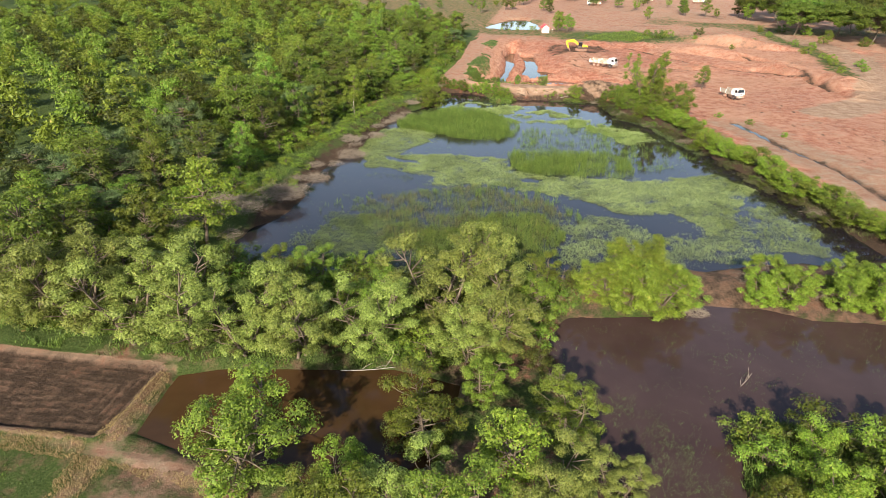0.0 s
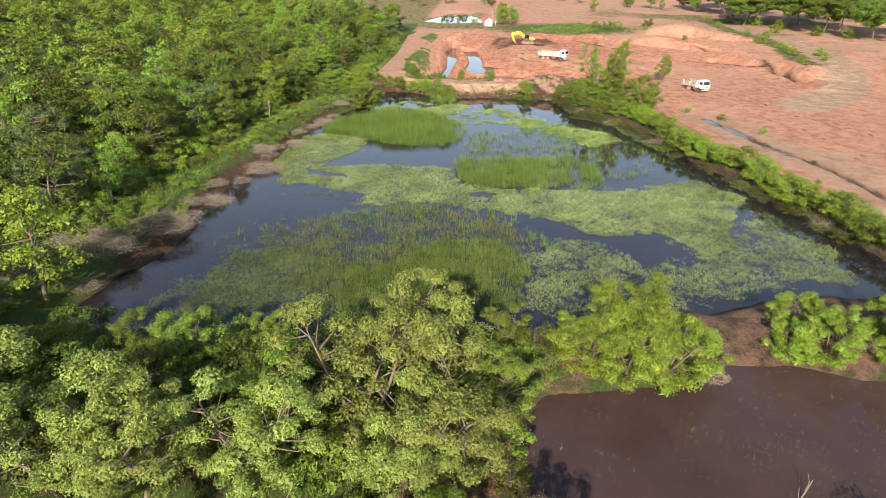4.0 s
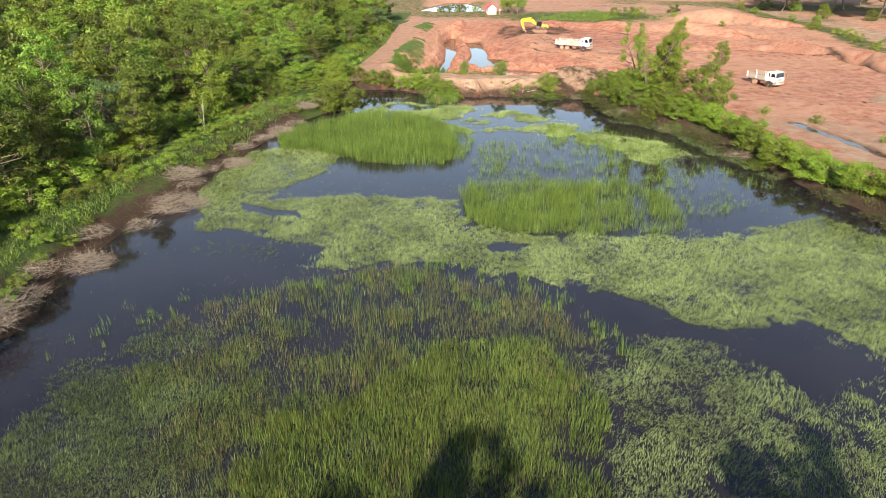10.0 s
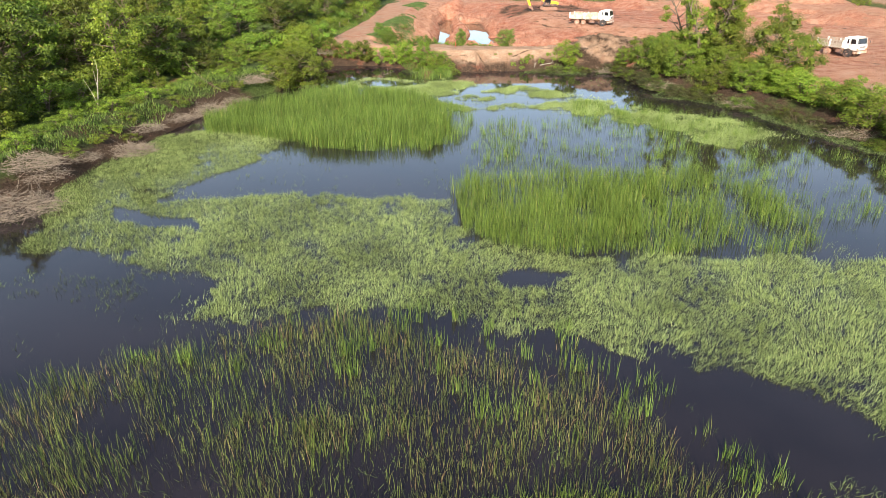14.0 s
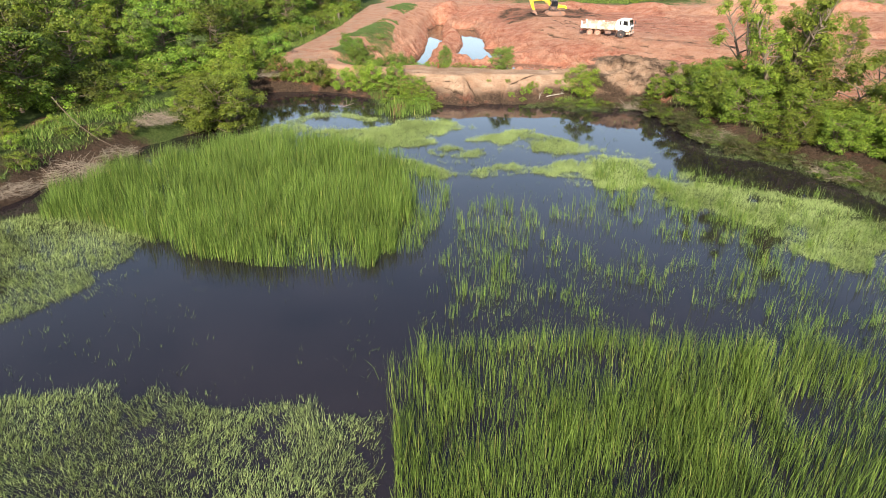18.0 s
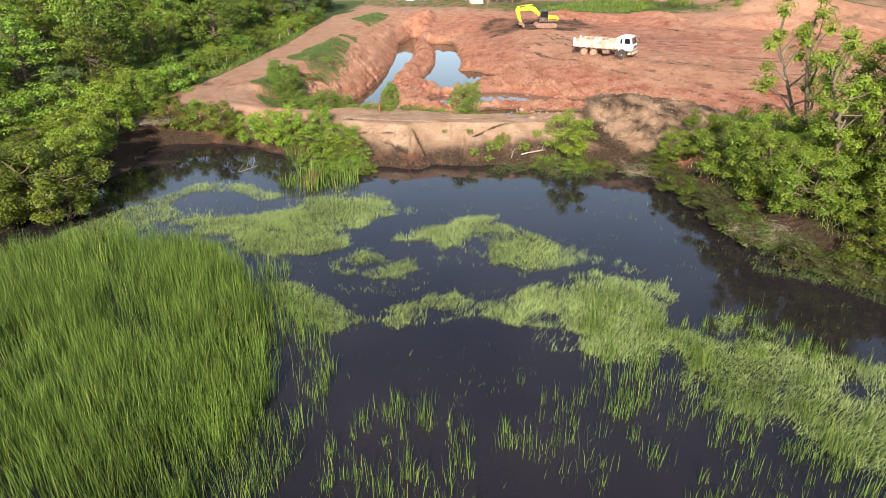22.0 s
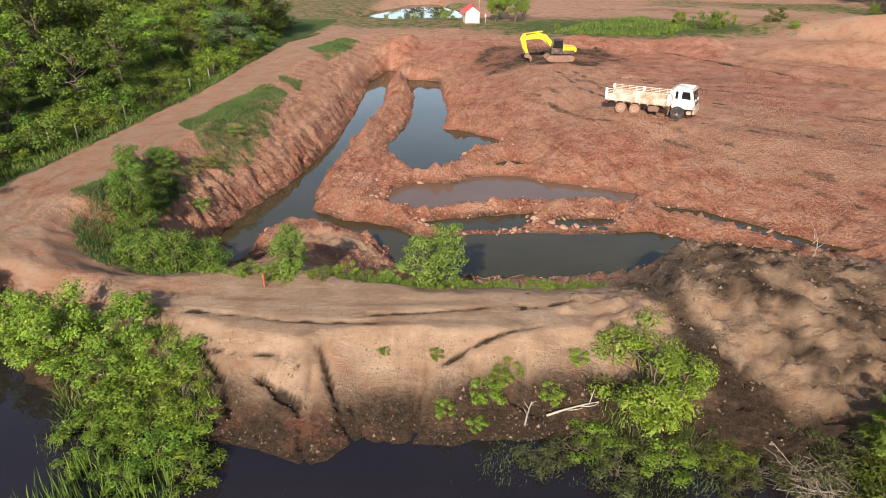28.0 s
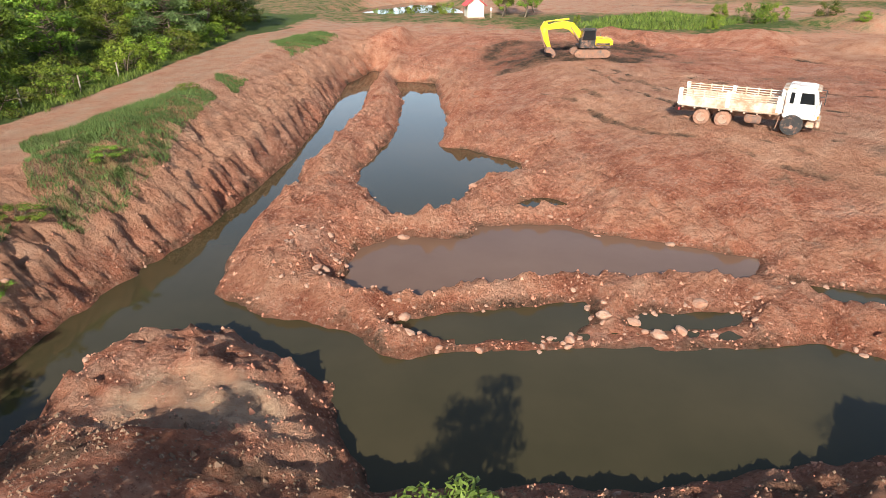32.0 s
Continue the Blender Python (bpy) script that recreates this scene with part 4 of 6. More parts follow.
RAIN = tree_kind("rain", 99, LEAF_DARK, BARK, height=13, spread=10.5, hubs=80, per=200, leaf=0.42, base=0.5, rad=(1.5, 2.7), flat=0.45)


def forest_spots(x0, x1, y0, y1, gap, seed):
    r = np.random.default_rng(seed)
    xs, ys = np.meshgrid(np.arange(x0, x1, gap), np.arange(y0, y1, gap))
    xs, ys = xs.ravel() + r.uniform(-0.42, 0.42, xs.size) * gap, ys.ravel() + r.uniform(-0.42, 0.42, xs.size) * gap
    return xs, ys


def in_wood(x, y, margin):
    """Where the left-hand wood stands."""
    shore = shore_distance(x, y, POND)
    edge = np.interp(y, [55, 75, 100, 125, 150, 175, 200, 240, 262], [-45, -47, -45, -42, -38, -34, -31, -32, -36])
    return (x < edge - margin) & (shore > 4) & (y > 52 + 0.25 * (x + 45)) & (y < 268 + 1.1 * np.maximum(0, -42 - x))


wx, wy = forest_spots(-66, -30, 48, 270, 6.0, 3)
keep = in_wood(wx, wy, 0.0)
wz = heights(wx, wy)[0]
for x, y, z in zip(wx[keep], wy[keep], wz[keep]):
    u = rng.random()
    kind = BROAD[int(rng.integers(4))] if u < 0.62 else LIGHT[int(rng.integers(2))] if u < 0.86 else FEATHER[0]
    near = -50 < x
    plant("tree", kind, x, y, "leafy green woodland tree with a dense crown", "tree", "woodland trees", z=z, scale=rng.uniform(0.6, 1.16) * (0.85 if near else 1.0), tall=rng.uniform(0.8, 1.25))
# wood further off: one mass
fx, fy = forest_spots(-200, -66, 40, 420, 8.4, 4)
keep = in_wood(fx, fy, 0.0)
r = np.random.default_rng(5)
hubs = []
for x, y in zip(fx[keep], fy[keep]):
    h = r.uniform(5, 11)
    a = r.uniform(0, 2 * math.pi, 12)
    q = r.uniform(0, 3.4, 12)
    hubs.append(np.stack([x + q * np.cos(a), y + q * np.sin(a), 1.5 + h * (1 - 0.06 * q ** 1.5) - r.uniform(0, 3.5, 12)], -1))
fx, fy = forest_spots(-340, -200, 110, 440, 11, 6)
keep = in_wood(fx, fy, 0.0)
for x, y in zip(fx[keep], fy[keep]):
    a, q = r.uniform(0, 2 * math.pi, 12), r.uniform(0, 5.0, 12)
    hubs.append(np.stack([x + q * np.cos(a), y + q * np.sin(a), 1.5 + r.uniform(5, 11) - r.uniform(0, 3.5, 12)], -1))
hubs = np.concatenate(hubs)
for k, mat in enumerate((LEAF_MID, LEAF_DARK, LEAF_LIME)):
    some = hubs[(np.arange(len(hubs)) // 12) % 3 == k]
    tagged(new("distant_wood", mesh_from("distant_wood", *clump_leaves(r, some, r.uniform(1.0, 1.9, len(some)), 50, 0.5, 0.65), mat)), "mass of green woodland crowns further off", "woodland", kind="stuff")

# ---- trees and bushes by the water, each in its place ----
DENSE = tree_kind("dense", 103, LEAF_LIME, BARK, height=2.9, spread=1.7, hubs=46, per=170, leaf=0.085, lance=True, stems=4, base=0.03, rad=(0.35, 0.7))
PALE_LABEL = "multi-stemmed tree with pale yellow-green leaves on the tree-lined dam"
for x, y, s in ((-56, 50, 1.0), (-49, 47.5, 1.05), (-43, 46.5, 1.15), (-37, 45.4, 1.1), (-31.5, 45.6, 1.1), (-26, 45.6, 0.95), (-20.5, 46.4, 0.9), (-15, 47.4, 0.9), (-8.5, 52, 1.15), (-3.4, 57.5, 1.0), (-2.2, 50, 0.95), (-5.5, 48, 0.8)):
    plant("tree", PALE[int(rng.integers(2))], x, y, PALE_LABEL, "tree", "trees along the dam", scale=s)
for x, y, s in ((-33, 56, 0.62), (-28, 58.5, 0.55), (-22.5, 57, 0.7), (-17, 60, 0.5), (-24, 52, 0.8), (-14, 52, 0.75), (-38, 54, 0.8), (-44, 55, 0.85), (-6, 61.5, 0.5), (1.5, 61.5, 0.55), (0.8, 55, 0.7)):
    plant("tree", GREEN_NEAR[int(rng.integers(2))], x, y, "small green tree in the thicket on the dam", "tree", "trees along the dam", scale=s)
for x, y, s in ((8.0, 61.4, 0.85), (10.8, 60.8, 1.1), (13.8, 61.2, 1.05), (12.2, 63.4, 1.12), (9.2, 63.2, 0.9), (15.8, 62.2, 0.78), (6.0, 62.6, 0.55)):
    plant("bush", LIMEBUSH[int(rng.integers(2))], x, y, "large rounded bush with lime-green leaves on the dam", "bush", "bushes on the dam", scale=s, z=max(0.1, land_z(x, y)))
for x, y, s in ((24.6, 64.4, 0.72), (27.4, 64.4, 0.85), (26, 66.6, 0.72), (28.8, 65.8, 0.6), (33.2, 64, 0.85), (36, 64.4, 1.0), (34.6, 66.4, 0.85), (38.8, 65.4, 0.95), (42, 66.6, 0.9), (45.6, 68.6, 0.8), (49.5, 70, 0.85)):
    plant("bush", LIMEBUSH[int(rng.integers(2))], x, y, "green bush on the low dam between the pools", "bush", "bushes on the dam", scale=s, z=max(0.1, land_z(x, y)))
tx, ty = forest_spots(-52, 4, 48, 63, 2.9, 14)
for x, y in zip(tx, ty):
    if y < 62.6 + 0.06 * x and y > 47.5 + 0.02 * x and land_z(x, y) > 0.25:
        plant("bush", (SHRUB[0], SHRUB[2], SHRUB[2], SHRUB[2])[int(rng.integers(4))], x, y, "green bush in the thicket under the trees on the dam", "bush", "dam thicket", scale=rng.uniform(0.75, 1.35))
plant("tree", GREEN_NEAR[0], -19, 31, "dark green tree standing by the flooded paddy", "tree", scale=1.2)
plant("bush", BUSH[0], -12.6, 32.6, "yellow-green bush at the edge of the flooded paddy", "bush", scale=1.3)
for x, y, s, k, lab in ((-7.4, 38, 0.95, GREEN_NEAR[1], "green tree between the paddy and the pool"), (-1.2, 33.4, 0.85, LIGHT[0], "lime-green tree between the paddy and the pool"), (-6.4, 30, 0.7, PALE[0], "pale-leaved tree between the paddy and the pool"),
                        (3.4, 39, 0.75, GREEN_NEAR[0], "green tree leaning over the dark pool"), (-2.6, 27.5, 0.9, GREEN_NEAR[1], "green tree between the paddy and the pool"), (-11, 26.5, 0.9, GREEN_NEAR[0], "green tree between the paddy and the pool"),
                        (2.5, 31, 0.7, PALE[1], "pale-leaved tree beside the dark pool"), (7.2, 34.5, 0.5, PALE[1], "thin half-bare tree at the edge of the dark pool"), (-3.4, 43, 0.62, GREEN_NEAR[1], "green tree on the bank of the paddy")):
    plant("tree", k, x, y, lab, "tree", "trees between the paddy and the pool", scale=s)
for k in range(46):
    a, q = k * 2.399, 1.75 * math.sqrt(k)
    x, y = 26 + 1.15 * q * math.cos(a), 34.5 + 0.85 * q * math.sin(a)
    if land_z(x, y) > 0.1:
        plant("bush", (SHRUB + BUSH)[int(rng.integers(6))], x, y, "green bush in a thicket on an islet in the pool", "bush", "islet thicket", scale=rng.uniform(0.8, 1.3))
plant("tree", LIGHT[0], -41, 66.8, "slender lime-green tree with a sparse crown on the shore", "tree", scale=1.3)
for x, y, s in ((-58, 76, 1.0), (-65, 83, 1.1), (-52, 84, 0.9), (-70, 74, 1.05), (-61, 68, 0.9), (-54, 66, 0.8)):
    plant("tree", FEATHER[0], x, y, "spreading tree with fine feathery green leaves", "tree", "feathery trees", scale=s)

# low growth between the wood and the shore
PILES = ((-35.4, 108, 3.6), (-38.4, 83.6, 4.0), (-43, 77, 5.0), (-32.4, 134.8, 3.2), (-46.5, 72, 4.5), (-33.8, 121, 2.4), (-37, 95, 2.6), (-27.5, 165.2, 2.2), (-31.5, 145.5, 2.4), (-36.6, 113, 2.6))
count = 0
sx, sy = forest_spots(-60, -26, 64, 168, 2.6, 12)
sd, edge = shore_distance(sx, sy, POND), np.interp(sy, [55, 75, 100, 125, 150, 175], [-45, -47, -45, -42, -38, -34])
for x, y, d, e in zip(sx, sy, sd, edge):
    if d > 0.9 and x > e - 7 and rng.random() < 0.86 and min(math.hypot(x - px, y - py) - 0.8 * pq for px, py, pq in PILES) > 0:
        kind, s = (SHRUB[(0, 1, 1)[int(rng.integers(3))]], rng.uniform(0.7, 1.3)) if d < 9 else (SHRUB[int(rng.integers(3))], rng.uniform(0.8, 1.45))
        plant("shrub", kind, x, y, "leafy green shrub between the wood and the pond", "shrub", "shore shrubs", scale=s * (0.42 if d < 4 else 0.55 if d < 9 else 1.0), tall=0.7 if d < 9 else 0.85)
rx, ry = forest_spots(-36, -27, 166, 262, 2.6, 13)
for x, y in zip(rx, ry):
    e = np.interp(y, [165, 175, 200, 240, 262], [-29.5, -29.5, -28.5, -30.5, -34])
    if e - 6 < x < e - 0.6:
        plant("shrub", SHRUB[int(rng.integers(3))], x, y, "leafy green shrub at the wood's edge beside the dirt road", "shrub", "roadside shrubs", scale=rng.uniform(0.6, 1.2), tall=0.9)
plant("bush", BANKBUSH[0], -24.8, 147.4, "big rounded yellow-green bush overhanging the pond", "bush", scale=1.6, z=0.2)
plant("bush", BANKBUSH[1], -27.6, 147.8, "rounded yellow-green bush on the pond's shore", "bush", scale=1.55)
plant("bush", BANKBUSH[1], -26.6, 150.2, "rounded yellow-green bush on the pond's shore", "bush", scale=1.2)
for x, y, s in ((-28.6, 166.4, 1.15), (-26, 164.9, 1.0), (-23.4, 165.2, 0.95), (-21, 164.9, 1.05), (-18.6, 163.8, 0.85), (-16.3, 162.9, 1.0), (-15, 162.6, 0.9), (-12.8, 162.9, 0.8), (-29, 161.5, 1.3), (-30.5, 165, 1.3), (-28.4, 157.5, 1.2), (-28, 154.6, 1.1), (-33, 169, 1.2), (-31.5, 172, 1.1)):
    plant("bush", BUSH[int(rng.integers(3))], x, y, "bright green bush on the bank below the dirt road", "bush", "bushes below the road", scale=s)
for x, y, s in ((-11.2, 159.6, 0.55), (-9.4, 158.6, 0.6), (-8, 157.8, 0.55), (-9.9, 157.2, 0.5), (-11.6, 158, 0.45), (5.4, 159.8, 0.5), (7.6, 159, 0.55), (9.6, 159.4, 0.45)):
    plant("shrub", SHRUB[0], x, y, "low tangle of green plants at the water's edge", "shrub", "waterside plants", scale=s, z=max(0.0, land_z(x, y)), tall=0.6)
plant("bush", DENSE, 7.3, 161.2, "bright green leafy bush on the sandy dam slope", "bush")
plant("bush", SAPLING[1], -0.9, 167.6, "lone lime-green sapling on the edge of the dirt road", "bush", scale=0.94)
plant("bush", SAPLING[0], -7.4, 167.5, "small green sapling beside the dirt road", "bush", scale=0.72)
plant("bush", SHRUB[1], -5, 167.9, "small green plant beside the dirt road", "plant", scale=0.32)
HERB = [tree_kind("herb", 130 + k, LEAF_HERB, BARK, height=1.9, spread=1.2, hubs=34, per=120, leaf=0.085, lance=True, stems=5, base=0.04, rad=(0.25, 0.5)) for k in range(2)]
for x, y, s in ((-13, 168.5, 0.95), (-11.6, 168.8, 0.8), (-14.6, 169.4, 1.0), (-16.3, 171, 1.0), (-17.8, 173, 0.95), (-15.4, 170.8, 0.8), (-19.2, 175.4, 1.0), (-20.4, 177.4, 0.9), (-18.6, 177.2, 0.8), (-21.2, 180, 0.9), (-20.2, 182.6, 0.7), (-19.4, 179.4, 0.7)):
    plant("bush", HERB[int(rng.integers(2))], x, y, "leafy green bush on the berm inside the bend of the road", "bush", "bushes on the berm", scale=s)
for x, y, s in ((-19.4, 177.5, 0.75), (-18.2, 174.2, 0.7), (-20.2, 180.5, 0.6), (-16.5, 170.6, 0.7), (-19, 185, 0.5), (-18.6, 191, 0.45), (-20.5, 205, 0.4), (-17.5, 180.5, 0.4)):
    plant("shrub", SHRUB[0], x, y, "low green growth on the red earth berm", "shrub", "berm plants", scale=s, tall=0.55)
for x, y, s in ((1.6, 161.2, 0.34), (2.2, 161.8, 0.3), (3.9, 161.3, 0.26), (-0.4, 162.3, 0.16), (0.0, 160.6, 0.22), (-2.4, 162.4, 0.12), (4.9, 162.6, 0.22), (1.2, 160.3, 0.18)):
    plant("plant", SHRUB[1], x, y, "small bright green plant on the sandy dam slope", "plant", "plants on the dam slope", scale=s)

for x, y, s in ((-13, 161.6, 0.8), (-11.6, 161.2, 0.75), (-10.4, 162, 0.7), (-9.6, 160.8, 0.6), (-12.4, 159.6, 0.6), (-10.4, 159.6, 0.6), (-8.8, 159.8, 0.5)):
    plant("shrub", SHRUB[(0, 1)[int(rng.integers(2))]], x, y, "low green herbs covering the bank below the road", "shrub", "waterside plants", scale=s, z=max(0.0, land_z(x, y)), tall=0.6)
for x, y, s in ((3.2, 159.0, 0.4), (4.6, 159.6, 0.55), (5.8, 158.6, 0.5), (8.6, 159.8, 0.6), (10.4, 158.9, 0.5), (11.6, 158.7, 0.5), (12.8, 159.2, 0.6), (14, 159.3, 0.6), (9.4, 158.2, 0.4), (6.8, 159.9, 0.6)):
    plant("shrub", TANGLE[int(rng.integers(2))], x, y, "dull green weeds trailing into the water below the heap", "shrub", "waterside plants", scale=s, z=max(0.0, land_z(x, y)), tall=0.6)
for k in range(30):
    x = -11.5 + 0.62 * k + rng.uniform(-0.3, 0.3)
    y = float(np.interp(x, [-12, -8.5, -4.7, 1.1, 4.1, 7], [167.0, 166.8, 167.1, 167.8, 167.8, 168.6])) + rng.uniform(-0.25, 0.5)
    plant("plant", SHRUB[(0, 1, 0)[k % 3]], x, y, "low leafy green plant along the edge of the dirt road", "plant", "roadside plants", scale=rng.uniform(0.10, 0.30), tall=0.8)
# right bank
SLIM = tree_kind("slim", 101, LEAF_LIME, BARK, height=11.5, spread=2.3, hubs=70, per=220, leaf=0.115, stems=4, base=0.14, rad=(0.5, 0.9), crown_shape=0.7)
ROUND = tree_kind("round", 102, LEAF_MID, BARK, height=6.8, spread=3.7, hubs=60, per=300, leaf=0.115, stems=2, base=0.12, rad=(0.7, 1.25))
plant("tree", SLIM, 21.4, 152.6, "tall slender tree with upright leafy boughs on the bank", "tree", scale=1.0)
plant("tree", SLIM, 23.8, 153.4, "tall slender tree with upright leafy boughs on the bank", "tree", scale=1.05)
plant("tree", SLIM, 22.6, 151.2, "tall slender tree with upright leafy boughs on the bank", "tree", scale=0.88)
plant("tree", ROUND, 25.2, 147.2, "round-crowned dark green tree on the bank", "tree", scale=1.0)
plant("tree", ROUND, 28.2, 143.5, "round-crowned dark green tree on the bank", "tree", scale=0.8)
plant("tree", ROUND, 20.4, 149.8, "round-crowned green tree on the bank", "tree", scale=0.6)
plant("tree", ROUND, 23.5, 155, "round-crowned green tree on the bank", "tree", scale=0.62)
plant("tree", LIGHT[1], 39.5, 174, "small leaning tree beside the earth track", "tree", scale=0.62)
for x, y, s in ((16.2, 158.6, 1.0), (18, 157.4, 1.3), (17, 154.6, 1.3), (19.6, 155, 1.5), (18.2, 151.6, 1.4), (20.6, 151.4, 1.3), (19.6, 148.4, 1.3), (22, 146.8, 1.3), (24.5, 147.5, 1.3), (21.2, 143.8, 1.0), (24, 141.6, 1.0), (14.8, 158.6, 0.7)):
    plant("bush", BANKBUSH[int(rng.integers(2))], x, y, "yellow-green bush on the pond's bank", "bush", "bank bushes", scale=s)
hedge = [(26.5, 145), (28.3, 140.5), (30, 135), (31.3, 129.5), (33, 123), (35, 117), (37.4, 111), (39.8, 104.5), (42.2, 98), (44.6, 91), (47, 84), (49, 78)]
for (ax, ay), (bx, by) in zip(hedge[:-1], hedge[1:]):
    for u in (0.0, 0.33, 0.66):
        x, y = ax - 1.3 + (bx - ax) * u + rng.uniform(-0.9, 0.7), ay + (by - ay) * u + rng.uniform(-0.5, 0.5)
        plant("bush", BUSH[(0, 2, 0, 1)[int(rng.integers(4))]], x, y, "bright green bush in the hedge along the pond", "bush", "hedge bushes", scale=rng.uniform(1.15, 1.6), tall=0.75)
for k in range(95):
    u = rng.random()
    x = float(np.interp(u, [0, 0.35, 0.6, 1], [13.6, 16.4, 24.8, 41.6]))
    y = float(np.interp(u, [0, 0.35, 0.6, 1], [157, 146.5, 135.5, 86])) + rng.uniform(-0.4, 1.8)
    plant("shrub", TANGLE[k % 2] if k % 4 else SHRUB[2], x, y, "dull olive trailing growth at the water's edge", "shrub", "bank growth", scale=rng.uniform(0.4, 0.8), tall=0.65, z=max(0.0, land_z(x, y)))

# beyond the pit
for x, y, s in ((2.5, 281, 0.8), (6.5, 279, 0.75), (4, 287, 0.9), (9, 290, 0.6)):
    plant("tree", LIGHT[int(rng.integers(2))], x, y, "lime-green tree beside the small hut", "tree", "trees by the hut", scale=s)
for x, y, s in ((-7.5, 283, 0.9), (-14, 285, 0.5), (-21, 287, 0.5), (-17.5, 286, 0.45), (33, 262, 0.7), (42, 270, 1.3), (46, 274, 1.2), (38, 276, 1.0), (60, 285, 1.1), (54, 262, 0.6), (86, 240, 1.0), (90, 228, 0.9), (94, 216, 0.9), (64, 246, 0.6),
                (26, 262, 0.4), (14, 268, 0.4), (76, 262, 0.8), (88, 300, 0.9), (87, 284, 0.8), (90, 262, 0.8), (92, 250, 1.0), (89, 232, 0.7), (87, 218, 0.8), (84, 204, 0.7), (92, 207, 0.8), (102, 268, 1.2), (108, 280, 1.3), (114, 262, 1.3), (104, 292, 1.3), (122, 256, 1.3), (96, 300, 1.3), (43, 141, 0.5), (38, 146, 0.45), (47, 131, 0.4)):
    plant("bush", (BUSH + SHRUB)[int(rng.integers(6))], x, y, "scrubby green bush on the open ground beyond the pit", "bush", "scattered bushes", scale=s)
for x, y, s in ((98, 290, 0.9), (106, 305, 1.0), (112, 285, 1.0), (118, 268, 0.95), (124, 300, 1.1), (130, 280, 1.0), (104, 330, 1.0), (118, 330, 1.1), (136, 312, 1.0), (128, 252, 0.9), (142, 262, 1.0), (98, 352, 0.9), (112, 362, 1.0)):
    plant("tree", RAIN, x, y, "broad dark green tree with an umbrella crown", "tree", "umbrella-crowned trees", scale=s)
for k in range(80):
    x, y = rng.uniform(-200, 95), rng.uniform(330, 500)
    plant("tree", (BROAD + LIGHT)[int(rng.integers(6))], x, y, "scattered green tree on the distant ground", "tree", "distant trees", scale=rng.uniform(0.5, 1.0))

# grass
def grass_patch(name, label, outline, density, seed, low, high, mat, fade=-0.2, width=0.012):
    r, x, y = scatter(outline, density, seed, 0.8, fade)
    v, f = spikes(r, x, y, low, high, width * 1.5, 0.4)
    v[:, 2] += np.repeat(heights(x, y)[0], 3) + 0.05
    return tagged(new(name, mesh_from(name, v, f, mat)), label, "grass", kind="stuff")



# ---- reeds and floating weed ----
def scatter(outline, density, seed, wobble=0.0, fade=None, firm=0.0, holes=()):
    """Places inside an outline, its edge made uneven."""
    r = np.random.default_rng(seed)
    pts = np.array(outline, float)
    lo, hi = pts.min(0) - 1.5, pts.max(0) + 1.5
    n = int(density * (hi - lo).prod())
    x, y = r.uniform(lo[0], hi[0], n), r.uniform(lo[1], hi[1], n)
    d = shore_distance(x, y, outline) + wobble * noise2(x, y, 0.45, seed % 7 + 1)
    keep = d < 0
    for hole in holes:
        keep &= shore_distance(x, y, hole) + 0.6 * noise2(x, y, 0.6, 8) > 0
    if fade is not None:
        keep &= noise2(x, y, 0.5, seed % 5 + 9) + 0.35 * noise2(x, y, 3.2, seed % 3) + 0.18 * r.normal(size=n) > fade - firm * np.clip(-d - 1.2, 0, 1)
    return r, x[keep], y[keep]


def blades(r, x, y, low, high, width, lean=0.16):
    """Upright blades: a bent strip of two quads each."""
    n = len(x)
    h = r.uniform(low, high, n) * (0.85 + 0.3 * noise2(x, y, 0.3, 6) + 0.25 * noise2(x, y, 1.4, 7, 2))
    a = r.uniform(0, 2 * math.pi, n)
    side = np.stack([np.cos(a), np.sin(a), np.zeros(n)], -1) * (width * r.uniform(0.7, 1.3, n))[:, None]
    tip = np.stack([r.normal(size=n) * lean, r.normal(size=n) * lean, np.ones(n)], -1) * h[:, None]
    foot = np.stack([x, y, np.full(n, -0.15)], -1)
    mid = foot + tip * np.array([0.35, 0.35, 0.6])
    v = np.stack([foot - side, foot + side, mid + side * 0.9, mid - side * 0.9, foot + tip], 1).reshape(-1, 3)
    b = np.arange(n)[:, None] * 5
    f = np.concatenate([b + np.array([[0, 1, 2]]), b + np.array([[0, 2, 3]]), b + np.array([[3, 2, 4]])])
    return v, f


def reed_bed(name, label, spec, mat):
    pieces = [blades(*scatter(o, d, s, w, f), low, high, width, lean) for o, d, s, w, f, low, high, width, lean in spec]
    return tagged(new(name, mesh_from(name, *joined(pieces), mat)), label, "reeds", kind="stuff")


BED_1 = [(-29.5, 127.5), (-22.8, 126), (-18.7, 123.2), (-13.8, 122.4), (-10.6, 122), (-8.4, 122.4), (-7.6, 126), (-7.2, 132), (-8.2, 136), (-10.4, 140.5), (-13.5, 144), (-19, 145), (-24, 142.5), (-28.8, 138), (-31, 131)]
BED_1B = [(-8.4, 123.5), (-6, 124.5), (-4.4, 131), (-5.6, 137), (-9, 142), (-11.5, 143), (-9, 137)]
BED_2 = [(-6.3, 113), (-4.6, 106.4), (-2.3, 104.4), (2.3, 103.1), (5.3, 103), (7.5, 104), (8.5, 116), (2, 117), (-4.5, 115.5)]
BED_2B = [(6.8, 103.6), (10.4, 104.4), (14.6, 103.4), (16.2, 107.5), (16, 114), (12, 116.5), (7.2, 116)]
BED_3 = [(-27, 84.5), (-22, 90.5), (-17, 93.8), (-10.8, 95.8), (-0.7, 93.5), (2.6, 89), (5, 84), (2.9, 80.9), (1, 76.1), (-1.3, 69), (-17, 70.5), (-24, 78)]
